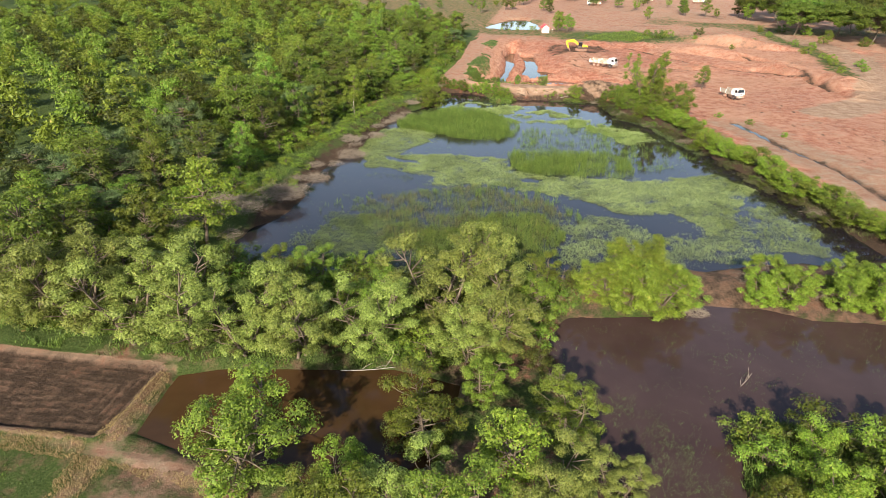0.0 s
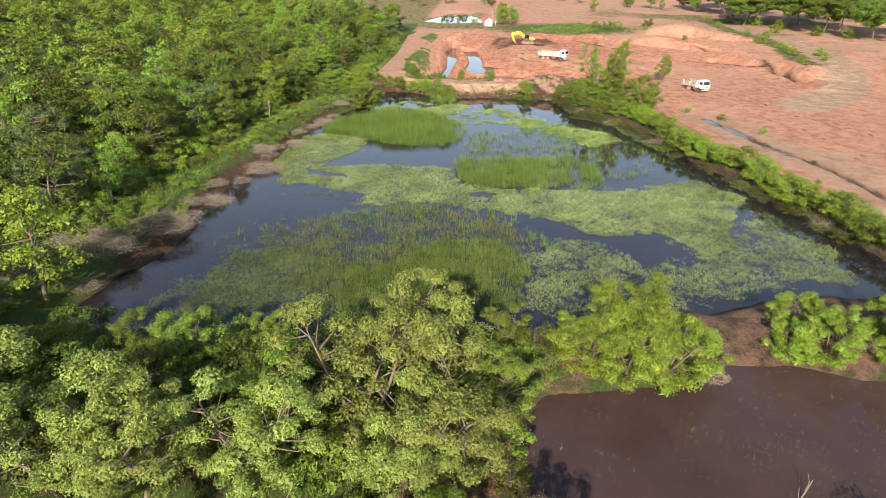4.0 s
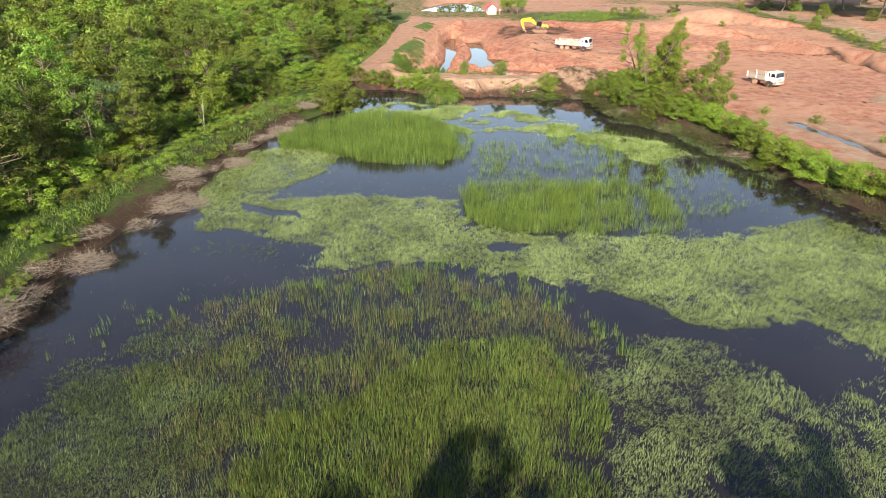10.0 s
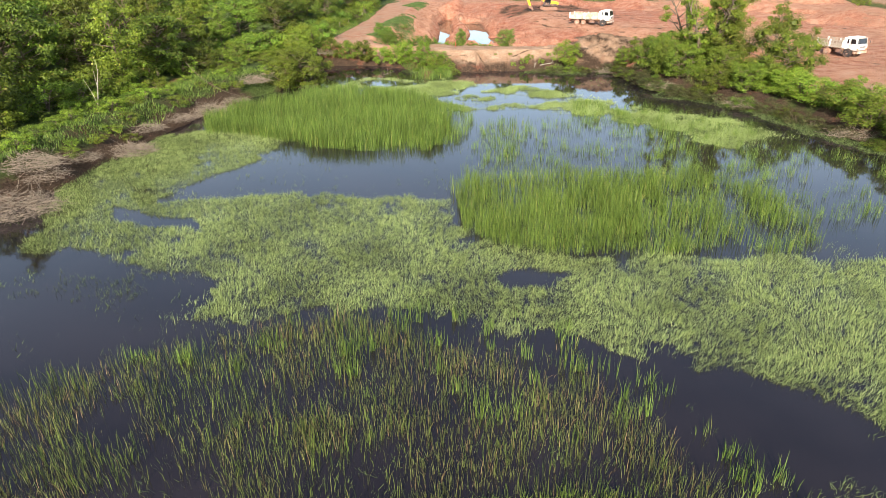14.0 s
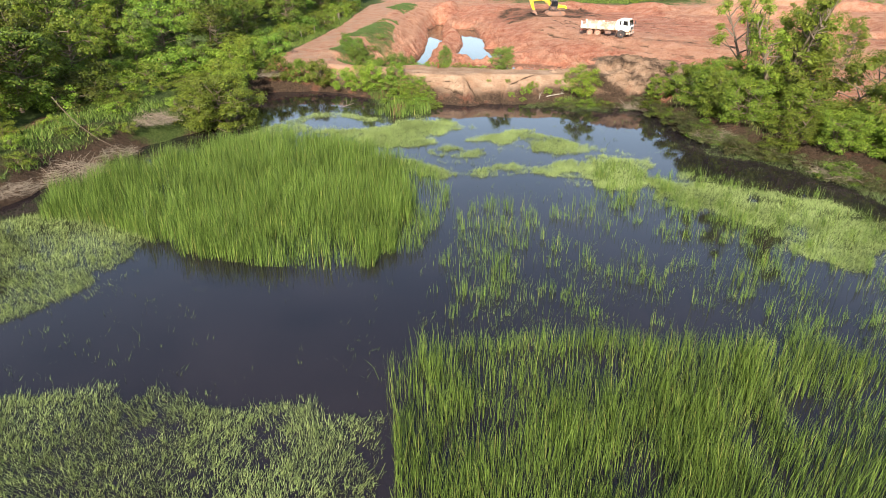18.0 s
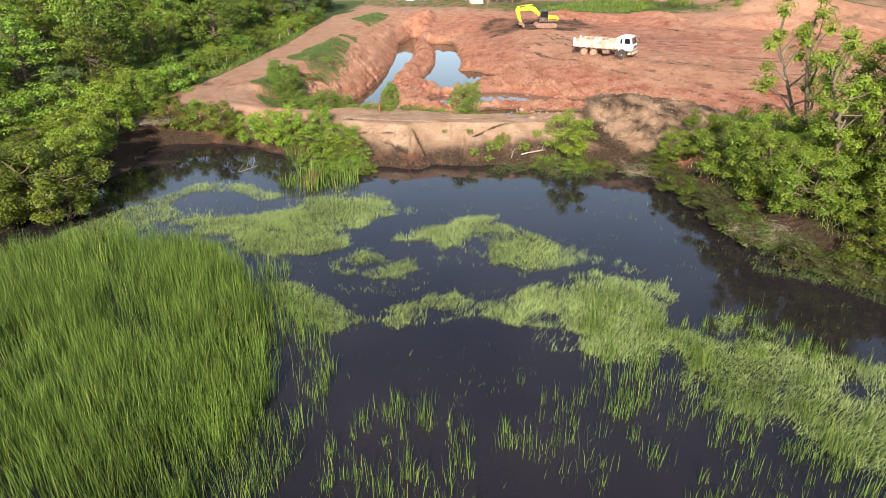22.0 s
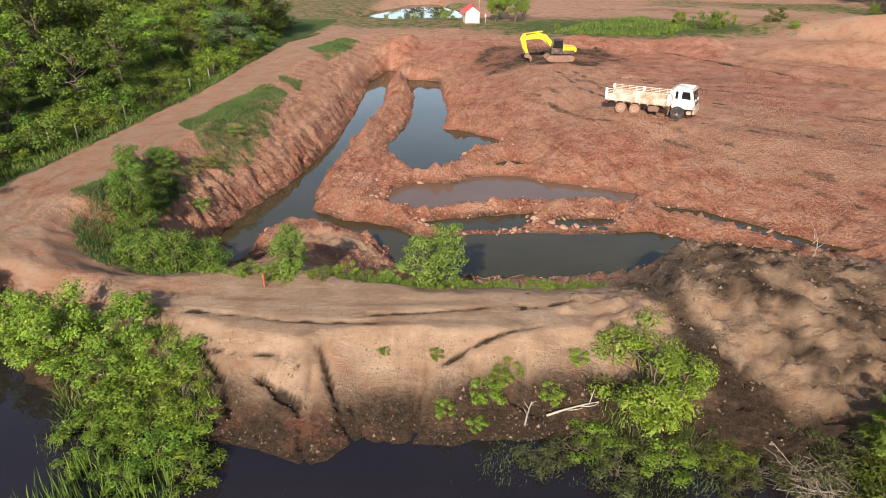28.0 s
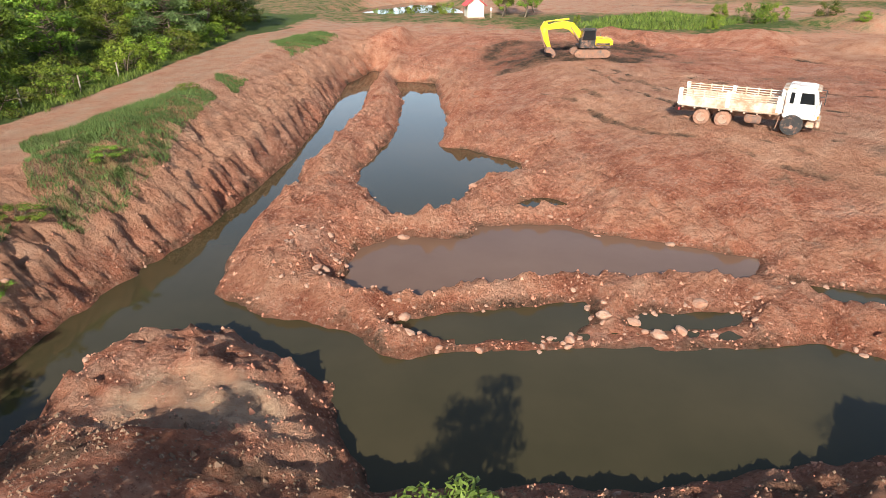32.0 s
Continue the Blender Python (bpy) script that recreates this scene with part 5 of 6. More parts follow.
BED_4 = [(-6, 112.5), (4, 112), (14, 111), (18, 117), (20, 127), (14, 128), (4, 124), (-4, 122)]
BED_5 = [(5.5, 131.5), (10, 130), (16, 124.5), (17, 128), (12, 133), (8.5, 139.5), (5.5, 141)]
FRONT = [(-30, 64.5), (-10, 65.2), (2, 68), (1, 76), (-1.3, 80), (-17, 80), (-28, 82)]
reed_bed("reed_bed", "dense stand of tall bright green reeds in the pond", [(BED_1, 30, 41, 0.8, None, 1.2, 2.0, 0.010, 0.09), (BED_1, 150, 11, 0.8, -0.12, 1.1, 2.2, 0.0085, 0.13), (BED_1B, 60, 12, 0.9, -0.1, 0.8, 1.5, 0.008, 0.14)], REED)
reed_bed("reed_bed", "broad stand of green reeds in open water", [(BED_2, 24, 43, 1.0, None, 1.0, 1.6, 0.009, 0.10), (BED_2, 130, 13, 1.0, -0.10, 0.9, 1.9, 0.0075, 0.13), (BED_2B, 85, 14, 1.0, -0.06, 1.0, 1.6, 0.008, 0.10)], REED)
reed_bed("reed_bed", "thin mixed reeds, partly dry and brown, standing in dark water", [(BED_3, 55, 15, 1.2, 0.0, 0.5, 1.2, 0.0075, 0.16)], REED_DRY)
reed_bed("reed_bed", "dry brown stalks among the thin reeds", [(BED_3, 16, 20, 1.2, 0.12, 0.4, 1.0, 0.0085, 0.22)], STALK)
reed_bed("reed_bed", "thin green reeds among the dry ones", [(BED_3, 40, 19, 1.2, 0.14, 0.6, 1.35, 0.007, 0.12)], REED)
reed_bed("reed_bed", "low bright green reeds near the tree-lined dam", [([(-13, 66.5), (-4, 67), (3, 72), (4, 80), (0.5, 86), (-6, 85), (-11, 79), (-17, 75)], 110, 18, 1.2, -0.35, 0.5, 1.1, 0.011, 0.2)], REED)


def tufts(outline, seed, per_m2, blades_each, low, high, width=0.011, fade=-0.2):
    """Loose tufts of blades with open water between."""
    r, x, y = scatter(outline, per_m2, seed, 1.0, fade)
    n = r.integers(blades_each // 2, blades_each * 2, len(x))
    size = np.repeat(r.uniform(0.06, 0.30, len(x)), n)
    tx, ty = np.repeat(x, n) + r.normal(size=n.sum()) * size, np.repeat(y, n) + r.normal(size=n.sum()) * size * 0.7
    return blades(r, tx, ty, low * 1.1, high * 1.2, width * 0.8, 0.11)


OPEN_N = [(-5, 118), (4, 117), (16, 114), (21, 124), (20, 129), (14, 129), (9, 133), (1, 133), (-4, 131)]
tagged(new("reed_tufts", mesh_from("reed_tufts", *joined([
    tufts(OPEN_N, 51, 4.0, 8, 0.4, 1.15, 0.009, 0.04), tufts(BED_5, 52, 6.0, 9, 0.5, 1.1, 0.009, -0.1), tufts([(10, 112), (20, 108), (28, 116), (24, 127), (16, 122)], 53, 3.0, 8, 0.5, 1.1, 0.009, 0.0),
    tufts([(-20, 92), (-10, 97), (0, 96), (5, 90), (8, 82), (4, 86), (-8, 91)], 54, 0.9, 14, 0.6, 1.2, 0.014, -0.1), tufts([(-30, 88), (-22, 92), (-27, 84), (-32, 80)], 55, 0.6, 12, 0.4, 0.9),
    tufts([(8, 139), (10, 133), (16, 128), (22, 128), (20, 134), (12, 140)], 56, 1.2, 14, 0.5, 1.0)]), REED)), "scattered tufts of green reeds with open water between", "reeds", kind="stuff")


def spikes(r, x, y, low, high, width, lean=0.3, drift=0.0):
    """Short pointed blades, one face each, swept together where drift is given."""
    n = len(x)
    h = r.uniform(low, high, n)
    a = r.uniform(0, 2 * math.pi, n)
    side = np.stack([np.cos(a), np.sin(a), np.zeros(n)], -1) * (width * r.uniform(0.7, 1.3, n))[:, None]
    w = 3.1 * noise2(x, y, 0.25, 21, 2)
    tip = np.stack([r.normal(size=n) * lean + drift * np.cos(w), r.normal(size=n) * lean + drift * np.sin(w), np.ones(n)], -1) * h[:, None]
    foot = np.stack([x, y, np.full(n, -0.04)], -1)
    return np.stack([foot - side, foot + side, foot + tip], 1).reshape(-1, 3), np.arange(3 * n).reshape(-1, 3)


def weed_mat(name, label, spec, mat, tall=0.26, holes=()):
    """Creeping grass afloat: fine leaning blades over a dull carpet that lies on the water."""
    pieces, carpet = [], []
    for outline, density, seed, wobble, fade, fuzz in spec:
        r, x, y = scatter(outline, density, seed, wobble, fade, 0.18, holes)
        n = len(x)
        some = r.random(n) < (0.85 if density > 28 else 0.0)
        lying = np.repeat(np.flatnonzero(some), 2)
        k = len(lying)
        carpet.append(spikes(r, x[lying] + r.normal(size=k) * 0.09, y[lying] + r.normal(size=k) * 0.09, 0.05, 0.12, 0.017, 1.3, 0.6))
        pick = r.integers(0, max(n, 1), int(n * fuzz))
        m = len(pick)
        v, f = spikes(r, x[pick] + r.normal(size=m) * 0.11, y[pick] + r.normal(size=m) * 0.11, 0.08, 0.10 + tall, 0.0105, 0.36, 0.35)
        pieces.append((v, f))
    tagged(new(name + "_carpet", mesh_from(name + "_carpet", *joined(carpet), WEED_UNDER)), "dull green rafts of weed lying low on the water", "water weed", kind="stuff")
    return tagged(new(name, mesh_from(name, *joined(pieces), mat)), label, "water weed", kind="stuff")


MAT_W = [(-18, 94.5), (-16.9, 99.3), (-29.8, 103), (-34.4, 112), (-34.5, 118), (-33, 126.5), (-26.4, 131.5), (-21.6, 126.5), (-21.6, 122), (-23.2, 117.8), (-25.2, 114.4), (-25.5, 110.8), (-15, 111.5), (-6.2, 111), (-4.8, 105), (2, 103.2),
         (8, 103), (15, 103.5), (21, 104.5), (29.5, 109), (34, 102), (30, 95), (26, 84.5), (24.4, 83), (19.4, 89.8), (12.5, 88.2), (8.9, 91.5), (4, 93.5), (-1, 95), (-8.6, 97.4)]
MAT_SE = [(3, 84.5), (7.2, 86.6), (12.7, 85), (15.5, 82.6), (20.4, 81.4), (24.5, 83.5), (30, 92), (34.5, 97), (38, 88), (36, 79), (26, 76), (18.4, 73), (12.5, 71.6), (7.6, 69.8), (3, 70.6)]
MAT_SW = [(-33, 70), (-31.7, 74.2), (-29.5, 77.5), (-28.3, 82.8), (-23, 87), (-19, 84), (-15, 80), (-14, 76), (-19, 71.2), (-25.1, 66.4), (-34, 65.5)]
ISLETS = [[(-11.3, 152.4), (-9.2, 154.8), (-5.8, 152), (-4.5, 150.5), (-6.2, 147.9), (-6.8, 145.1), (-8.6, 143.9), (-10.5, 144.3), (-11.6, 146.6), (-11.4, 148.6)],
          [(-7.1, 142.5), (-5.9, 144.9), (-4, 143.7), (-2.3, 142.6), (-3.8, 141.3), (-5.8, 141.4)],
          [(-4.8, 145.8), (-2.6, 147.8), (-0.6, 149.3), (2.2, 150.2), (1.3, 148.7), (2.9, 148.2), (5.5, 145.9), (7.9, 144), (5.2, 142.8), (2.9, 142.2), (1.6, 143.8), (0.5, 146.2), (-1.6, 143.8), (-2.4, 146)],
          [(-4.5, 137.4), (-3.1, 138.7), (-0.5, 140.2), (1, 139.2), (4.1, 141.4), (6.6, 142.4), (9.9, 141.8), (9.9, 140.1), (8.9, 137.9), (9.2, 137), (7.9, 135.7), (5.9, 135.1), (4.6, 135.8), (5, 137.3), (2.1, 137.5), (1, 138.1), (-0.9, 137.6), (-2.9, 136.7)],
          [(8.6, 137), (12.2, 138.5), (13.4, 137), (18.5, 133.8), (21, 133.6), (22.5, 128), (16.5, 124), (14.5, 126), (14.4, 128.9), (11, 131.3), (9, 133)],
          [(-18, 148), (-14.5, 148.8), (-11.4, 149.6), (-10.5, 147), (-12, 144.6), (-15, 146), (-18.5, 146.6)],
          [(-10, 140.5), (-8.5, 141), (-6.5, 138.7), (-4.6, 137.4), (-5.4, 136.3), (-7.8, 137.2)], [(-14, 145), (-11.5, 149), (-10.3, 146), (-10, 143)]]
SHORE_W = [(-26.4, 131.5), (-26.5, 136), (-25, 143), (-22.4, 149.3), (-20.9, 151.2), (-19.1, 154), (-16.1, 154.5), (-12.6, 152.4), (-13.5, 151.7), (-16.7, 153.1), (-19.2, 152.8), (-19.7, 150.6), (-18, 148.5), (-19.5, 146), (-23, 144.5), (-28, 138), (-30, 132)]
INLETS = [[(-28.4, 109.2), (-25, 108.1), (-21.2, 106.6), (-20.9, 105.5), (-23.3, 105.6), (-26.9, 106.6)], [(-3, 100.5), (-1.2, 101.4), (0.6, 100.8), (-0.6, 99.6), (-2.4, 99.4)]]
FLOAT_E = [(15.2, 147), (20.1, 145.2), (24, 140.5), (30, 120), (28.6, 118), (22.2, 136.6), (18.6, 141.3), (15, 143.5)]
weed_mat("floating_weed", "pale yellow-green floating grass islets on the pond", [(o, 110, 23 + k, 0.9, -0.24, 4.2) for k, o in enumerate(ISLETS)] + [(o, 16, 123 + k, 3.0, -0.1, 3) for k, o in enumerate(ISLETS)] + [(SHORE_W, 70, 30, 0.6, -0.3, 4)], WEED)
weed_mat("floating_weed", "green floating grass mat on the pond", [(MAT_W, 66, 21, 1.4, -0.36, 4.2), (MAT_W, 12, 121, 4.0, -0.1, 3), (MAT_SE, 52, 22, 2.6, -0.16, 3.2), (MAT_SE, 9, 122, 5.0, -0.1, 3)], WEED_MID, holes=INLETS)
weed_mat("floating_weed", "dull green weed and debris afloat in patches", [(MAT_SW, 46, 31, 2.6, -0.06, 3.2), (BED_3, 8, 32, 2.0, 0.15, 3), ([(-29, 96.8), (-28, 100.2), (-24.5, 99.6), (-20.2, 98.8), (-21.2, 96.2), (-26.4, 96.8)], 20, 39, 1.6, 0.0, 3), (FRONT, 62, 33, 1.5, -0.22, 3.2), (FLOAT_E, 55, 34, 1.0, -0.3, 3),
                                                                             (POND, 2.2, 35, 2.0, 0.28, 2.5), (SOUTH_POOL, 5.0, 36, 2.0, 0.20, 2.5), ([(7, 46), (12, 44), (17, 33), (12, 31), (8, 38)], 28, 37, 2, 0.0, 2.5), (BED_4, 9, 38, 1, 0.1, 2.5)], WEED_DULL)
for k, o in enumerate(BERM_PATCHES):
    grass_patch("berm_grass", "short green grass and herbs on the red earth berm", o, 340, 61 + 40 * k, 0.06, 0.28, BERM_GREEN, -0.18, 0.011)
grass_patch("roadside_grass", "short green grass along the edge of the dirt road", [(-4, 167.1), (2, 167.6), (7, 168.6), (7, 169.4), (1, 168.8), (-4, 168.3)], 130, 62, 0.1, 0.3, REED, -0.1, 0.014)
grass_patch("roadside_grass", "green grass between the road and the wood", [(-28.6, 176), (-27.5, 190), (-27.3, 206), (-28.5, 226), (-31, 226), (-31, 176)], 45, 63, 0.15, 0.45, REED, -0.35, 0.02)
grass_patch("shore_grass", "rough green and dry grass on the left shore", [(-44, 66), (-40, 80), (-39.5, 104), (-36, 118), (-33, 140), (-31, 150), (-37, 150), (-41, 118), (-47, 90), (-49, 66)], 60, 64, 0.2, 0.5, REED, -0.1, 0.022)
grass_patch("field_grass", "rows of young green shoots in the corner plot", [(-60, 18), (-60, 30.5), (-33, 31), (-32.5, 18)], 35, 65, 0.15, 0.4, REED, 0.0, 0.02)
grass_patch("bund_grass", "dry straw-coloured grass on the field bunds", [(-60, 31), (-60, 32.8), (-31, 33.2), (-30.6, 42), (-32.5, 42.5), (-33, 33), (-32, 22), (-30, 22), (-30, 31), (-20, 29), (-20, 31)], 260, 66, 0.06, 0.22, STRAW, -0.3, 0.014)
grass_patch("dam_grass", "green grass on the low dam", [(-60, 50), (0, 60), (6, 63), (6, 60), (2, 57), (-10, 46.5), (-33, 43.6), (-60, 43)], 100, 67, 0.2, 0.6, REED, -0.05, 0.024)
grass_patch("far_grass", "green grass patch beyond the pit", [(12, 262), (20, 276), (34, 290), (42, 272), (30, 260)], 14, 68, 0.3, 0.8, REED, -0.2, 0.05)
reed_bed("reed_bed", "tuft of straw-coloured and green reeds by the dam", [([(-14, 154), (-12, 157.5), (-8.5, 158.5), (-8, 155), (-11, 153)], 38, 71, 0.6, -0.2, 0.8, 1.6, 0.02, 0.14)], REED)
reed_bed("reed_bed", "small patch of dry straw-coloured reeds", [([(-11.9, 154), (-11.2, 156), (-10.3, 155.4), (-11, 153.8)], 50, 72, 0.3, None, 0.9, 1.5, 0.022, 0.16)], STRAW)
grass_patch("islet_grass", "rough green grass and herbs on the pool's islet", ISLAND, 60, 73, 0.25, 0.7, REED, -0.6, 0.022)
grass_patch("bank_grass", "rough grass along the right-hand bank under the hedge", [(15, 157), (18, 148), (27, 138), (36, 106), (43, 84), (48, 84), (42, 104), (34, 128), (27, 146), (20, 158)], 40, 74, 0.2, 0.55, REED_DRY, -0.2, 0.02)
weed_mat("floating_weed", "dull green weeds trailing into the water below the dam", [([(1.9, 158.5), (2.2, 159.6), (5, 160.4), (9, 160.4), (10, 159.2), (15, 160), (14, 157.8), (7, 157.3), (4, 157.8)], 40, 91, 1.4, -0.1, 3), ([(-16, 162.5), (-12, 162.6), (-8.6, 161.4), (-7.7, 158.6), (-8.6, 156.6), (-11.6, 156.2), (-13.6, 159)], 50, 92, 1.2, -0.2, 3)], WEED_DULL)
grass_patch("bank_grass", "blue-green grass hanging over the bank below the road", [(-15.6, 162.4), (-11, 163), (-8.6, 161.6), (-7.8, 159.2), (-10, 158), (-13.4, 159)], 120, 93, 0.3, 0.75, REED, -0.4, 0.014)
grass_patch("bank_grass", "green grass at the foot of the sandy dam", [(3, 159.4), (6.4, 161.4), (9, 160.6), (9.8, 159), (6, 158.2)], 90, 94, 0.25, 0.6, REED, -0.3, 0.014)

# ---- vehicles, hut and loose things ----
def box(bm, centre, size, turn=(0, 0, 0), bevel=0.0):
    m = pose(*centre, *turn) @ Matrix.Diagonal((*size, 1))
    made = bmesh.ops.create_cube(bm, size=1.0, matrix=m)["verts"]
    if bevel:
        edges = {e for v in made for e in v.link_edges}
        bmesh.ops.bevel(bm, geom=list(edges), offset=bevel, segments=2, affect="EDGES", clamp_overlap=True)


def drum(bm, centre, radius, length, axis="y", sides=20, top=None):
    turn = {"x": (0, 90, 0), "y": (90, 0, 0), "z": (0, 0, 0)}[axis]
    bmesh.ops.create_cone(bm, cap_ends=True, segments=sides, radius1=radius, radius2=radius if top is None else top, depth=length, matrix=pose(*centre, *turn))


def prism(bm, outline, y0, y1):
    """A solid with an outline in x, z between two y."""
    a, b = [bm.verts.new((x, y0, z)) for x, z in outline], [bm.verts.new((x, y1, z)) for x, z in outline]
    n = len(outline)
    bm.faces.new(a), bm.faces.new(b[::-1])
    for i in range(n):
        bm.faces.new((a[i], b[i], b[(i + 1) % n], a[(i + 1) % n]))
    bmesh.ops.recalc_face_normals(bm, faces=bm.faces[:])


def solid(fill):
    bm = bmesh.new()
    fill(bm)
    return bm


MUD = (0.36, 0.19, 0.125)
WHITE = plain("white_paint", (0.78, 0.77, 0.72), 0.4, 0, 0.1, 1.5, MUD, 0.22)
WHITE_WORN = plain("worn_white_paint", (0.66, 0.60, 0.50), 0.6, 0, 0.2, 1.8, (0.40, 0.24, 0.15), 0.5)
RUST = plain("rusty_steel", (0.22, 0.13, 0.085), 0.85, 0.1, 0.4, 4.0, MUD, 0.4)
BLACK = plain("black_paint", (0.03, 0.03, 0.03), 0.55, 0, 0.2, 3.0, MUD, 0.25)
TYRE = plain("tyre_rubber", (0.035, 0.033, 0.03), 0.9, 0, 0.2, 4.0, MUD, 0.75)
RIM = plain("muddy_rim", (0.42, 0.36, 0.28), 0.7, 0.1, 0.3, 5.0, MUD, 0.5)
YELLOW = plain("yellow_paint", (0.80, 0.52, 0.02), 0.4, 0, 0.12, 2.0, (0.45, 0.26, 0.10), 0.12)
STEEL = plain("worn_steel", (0.16, 0.13, 0.115), 0.6, 0.4, 0.3, 4.0, MUD, 0.55)
ROOF_RED = plain("red_roof_sheet", (0.62, 0.07, 0.075), 0.5, 0, 0.15, 1.0)
PLASTER = plain("cream_plaster", (0.72, 0.66, 0.54), 0.8, 0, 0.12, 1.2)
ROOF_GREY = plain("grey_roof_sheet", (0.55, 0.55, 0.54), 0.5, 0.2, 0.15, 0.8)
ORANGE = plain("orange_lamp", (0.75, 0.25, 0.03), 0.3)
ROCK = plain("pale_rock", (0.46, 0.34, 0.26), 0.85, 0, 0.4, 2.0, (0.36, 0.18, 0.115), 0.6)
POST = plain("grey_timber", (0.36, 0.30, 0.23), 0.9, 0, 0.3, 5.0)
GLASS, _gn, _gl, _gb = material("tinted_glass", 0.06, 0.0, 0.6)
_gb.inputs["Base Color"].default_value = (0.012, 0.014, 0.016, 1)


def wheel(parent, x, y, r, wide):
    w = part("wheel", solid(lambda b: drum(b, (0, 0, 0), r * 0.60, wide * 0.75)), STEEL, parent)
    w.location = (x, y, r)
    bm = bmesh.new()
    rings = ((r * 0.58, -wide / 2), (r * 0.93, -wide / 2), (r, -wide * 0.36), (r, wide * 0.36), (r * 0.93, wide / 2), (r * 0.58, wide / 2))
    loops = [[bm.verts.new((q * math.cos(k * math.pi / 12), v, q * math.sin(k * math.pi / 12))) for k in range(24)] for q, v in rings]
    for a, b in zip(loops, loops[1:] + loops[:1]):
        for k in range(24):
            bm.faces.new((a[k], a[(k + 1) % 24], b[(k + 1) % 24], b[k]))
    bmesh.ops.recalc_face_normals(bm, faces=bm.faces[:])
    part("tyre", bm, TYRE, w)
    out = math.copysign(wide * 0.38, y)
    part("rim", solid(lambda b: (drum(b, (0, out, 0), r * 0.56, 0.06), drum(b, (0, out * 1.2, 0), r * 0.22, 0.12))), RIM, w)
    return w


def tipper_truck(m, label, loaded=False, length=8.0, boards=None):
    """Cab-over tipper: x forwards, wheels on z = 0."""
    t = thing("tipper_truck", label, "truck", m)
    L, back = length, -length * 0.5
    boards = boards or WHITE_WORN
    r, wide = 0.50, 0.30
    front = back + L - 1.35
    for x in (front,):
        for y in (-0.98, 0.98):
            wheel(t, x, y, r, wide)
    axles = (back + 1.45, back + 2.75) if L > 7 else (back + 1.7,)
    for x in axles:
        for y in (-0.92, 0.92):
            wheel(t, x, y, r, 0.52)
    part("chassis", solid(lambda b: (box(b, (back + L * 0.47, -0.42, 0.82), (L * 0.92, 0.12, 0.26)), box(b, (back + L * 0.47, 0.42, 0.82), (L * 0.92, 0.12, 0.26)),
                                     *[box(b, (back + 0.6 + k * 1.15, 0, 0.82), (0.12, 0.84, 0.2)) for k in range(6)])), RUST, t)
    for x in (front, *axles):
        part("axle", solid(lambda b: drum(b, (x, 0, r), 0.10, 1.9)), RUST, t)
    part("fuel_tank", solid(lambda b: box(b, (back + L * 0.56, -0.92, 0.72), (0.95, 0.5, 0.5), bevel=0.08)), STEEL, t)
    part("battery_box", solid(lambda b: box(b, (back + L * 0.56, 0.92, 0.72), (0.8, 0.45, 0.45), bevel=0.04)), STEEL, t)
    for y in (-1.0, 1.0):
        part("mudguard", solid(lambda b: box(b, (front - 0.78, y, 0.72), (0.05, 0.42, 0.75), (0, 8, 0))), RUST, t)
    # cab
    cx = back + L
    cab = part("cab", solid(lambda b: prism(b, [(cx - 1.95, 1.02), (cx - 0.10, 1.02), (cx, 1.55), (cx - 0.10, 1.85), (cx - 0.32, 2.72), (cx - 0.5, 2.84), (cx - 1.80, 2.86), (cx - 1.95, 2.76)], -1.12, 1.12)), WHITE, t)
    bmod = cab.data
    bm = bmesh.new()
    bm.from_mesh(bmod)
    bmesh.ops.bevel(bm, geom=bm.edges[:], offset=0.05, segments=2, affect="EDGES")
    bm.to_mesh(bmod)
    bm.free()
    part("windscreen", solid(lambda b: box(b, (cx - 0.205, 0, 2.26), (0.03, 1.92, 0.78), (0, -14.2, 0))), GLASS, cab)
    for s in (-1, 1):
        part("side_window", solid(lambda b: prism(b, [(cx - 1.15, 1.92), (cx - 0.36, 1.92), (cx - 0.50, 2.56), (cx - 1.15, 2.56)], s * 1.125 - 0.012, s * 1.125 + 0.012)), GLASS, cab)
        part("quarter_window", solid(lambda b: box(b, (cx - 1.60, s * 1.125, 2.22), (0.22, 0.025, 0.66), bevel=0.008)), GLASS, cab)
        part("door_seam", solid(lambda b: box(b, (cx - 1.27, s * 1.122, 1.8), (0.018, 0.016, 1.45))), BLACK, cab)
        part("door_seam", solid(lambda b: box(b, (cx - 0.24, s * 1.122, 1.55), (0.018, 0.016, 0.9))), BLACK, cab)
        part("headlamp", solid(lambda b: box(b, (cx - 0.03, s * 0.82, 1.2), (0.10, 0.36, 0.2), bevel=0.03)), WHITE_WORN, cab)
        part("indicator", solid(lambda b: box(b, (cx - 0.05, s * 1.06, 1.2), (0.10, 0.10, 0.18))), ORANGE, cab)
        part("mirror", solid(lambda b: (box(b, (cx + 0.12, s * 1.30, 2.2), (0.06, 0.2, 0.42), bevel=0.02), box(b, (cx - 0.02, s * 1.2, 2.42), (0.28, 0.2, 0.03)))), BLACK, cab)
        part("wheel_arch", solid(lambda b: drum(b, (front, s * 1.0, 0.62), 0.62, 0.28)), BLACK, cab)
        part("step", solid(lambda b: box(b, (cx - 0.38, s * 1.0, 0.72), (0.4, 0.25, 0.3), bevel=0.03)), WHITE_WORN, cab)
    part("bumper", solid(lambda b: box(b, (cx + 0.02, 0, 0.78), (0.20, 2.2, 0.36), bevel=0.05)), WHITE_WORN, cab)
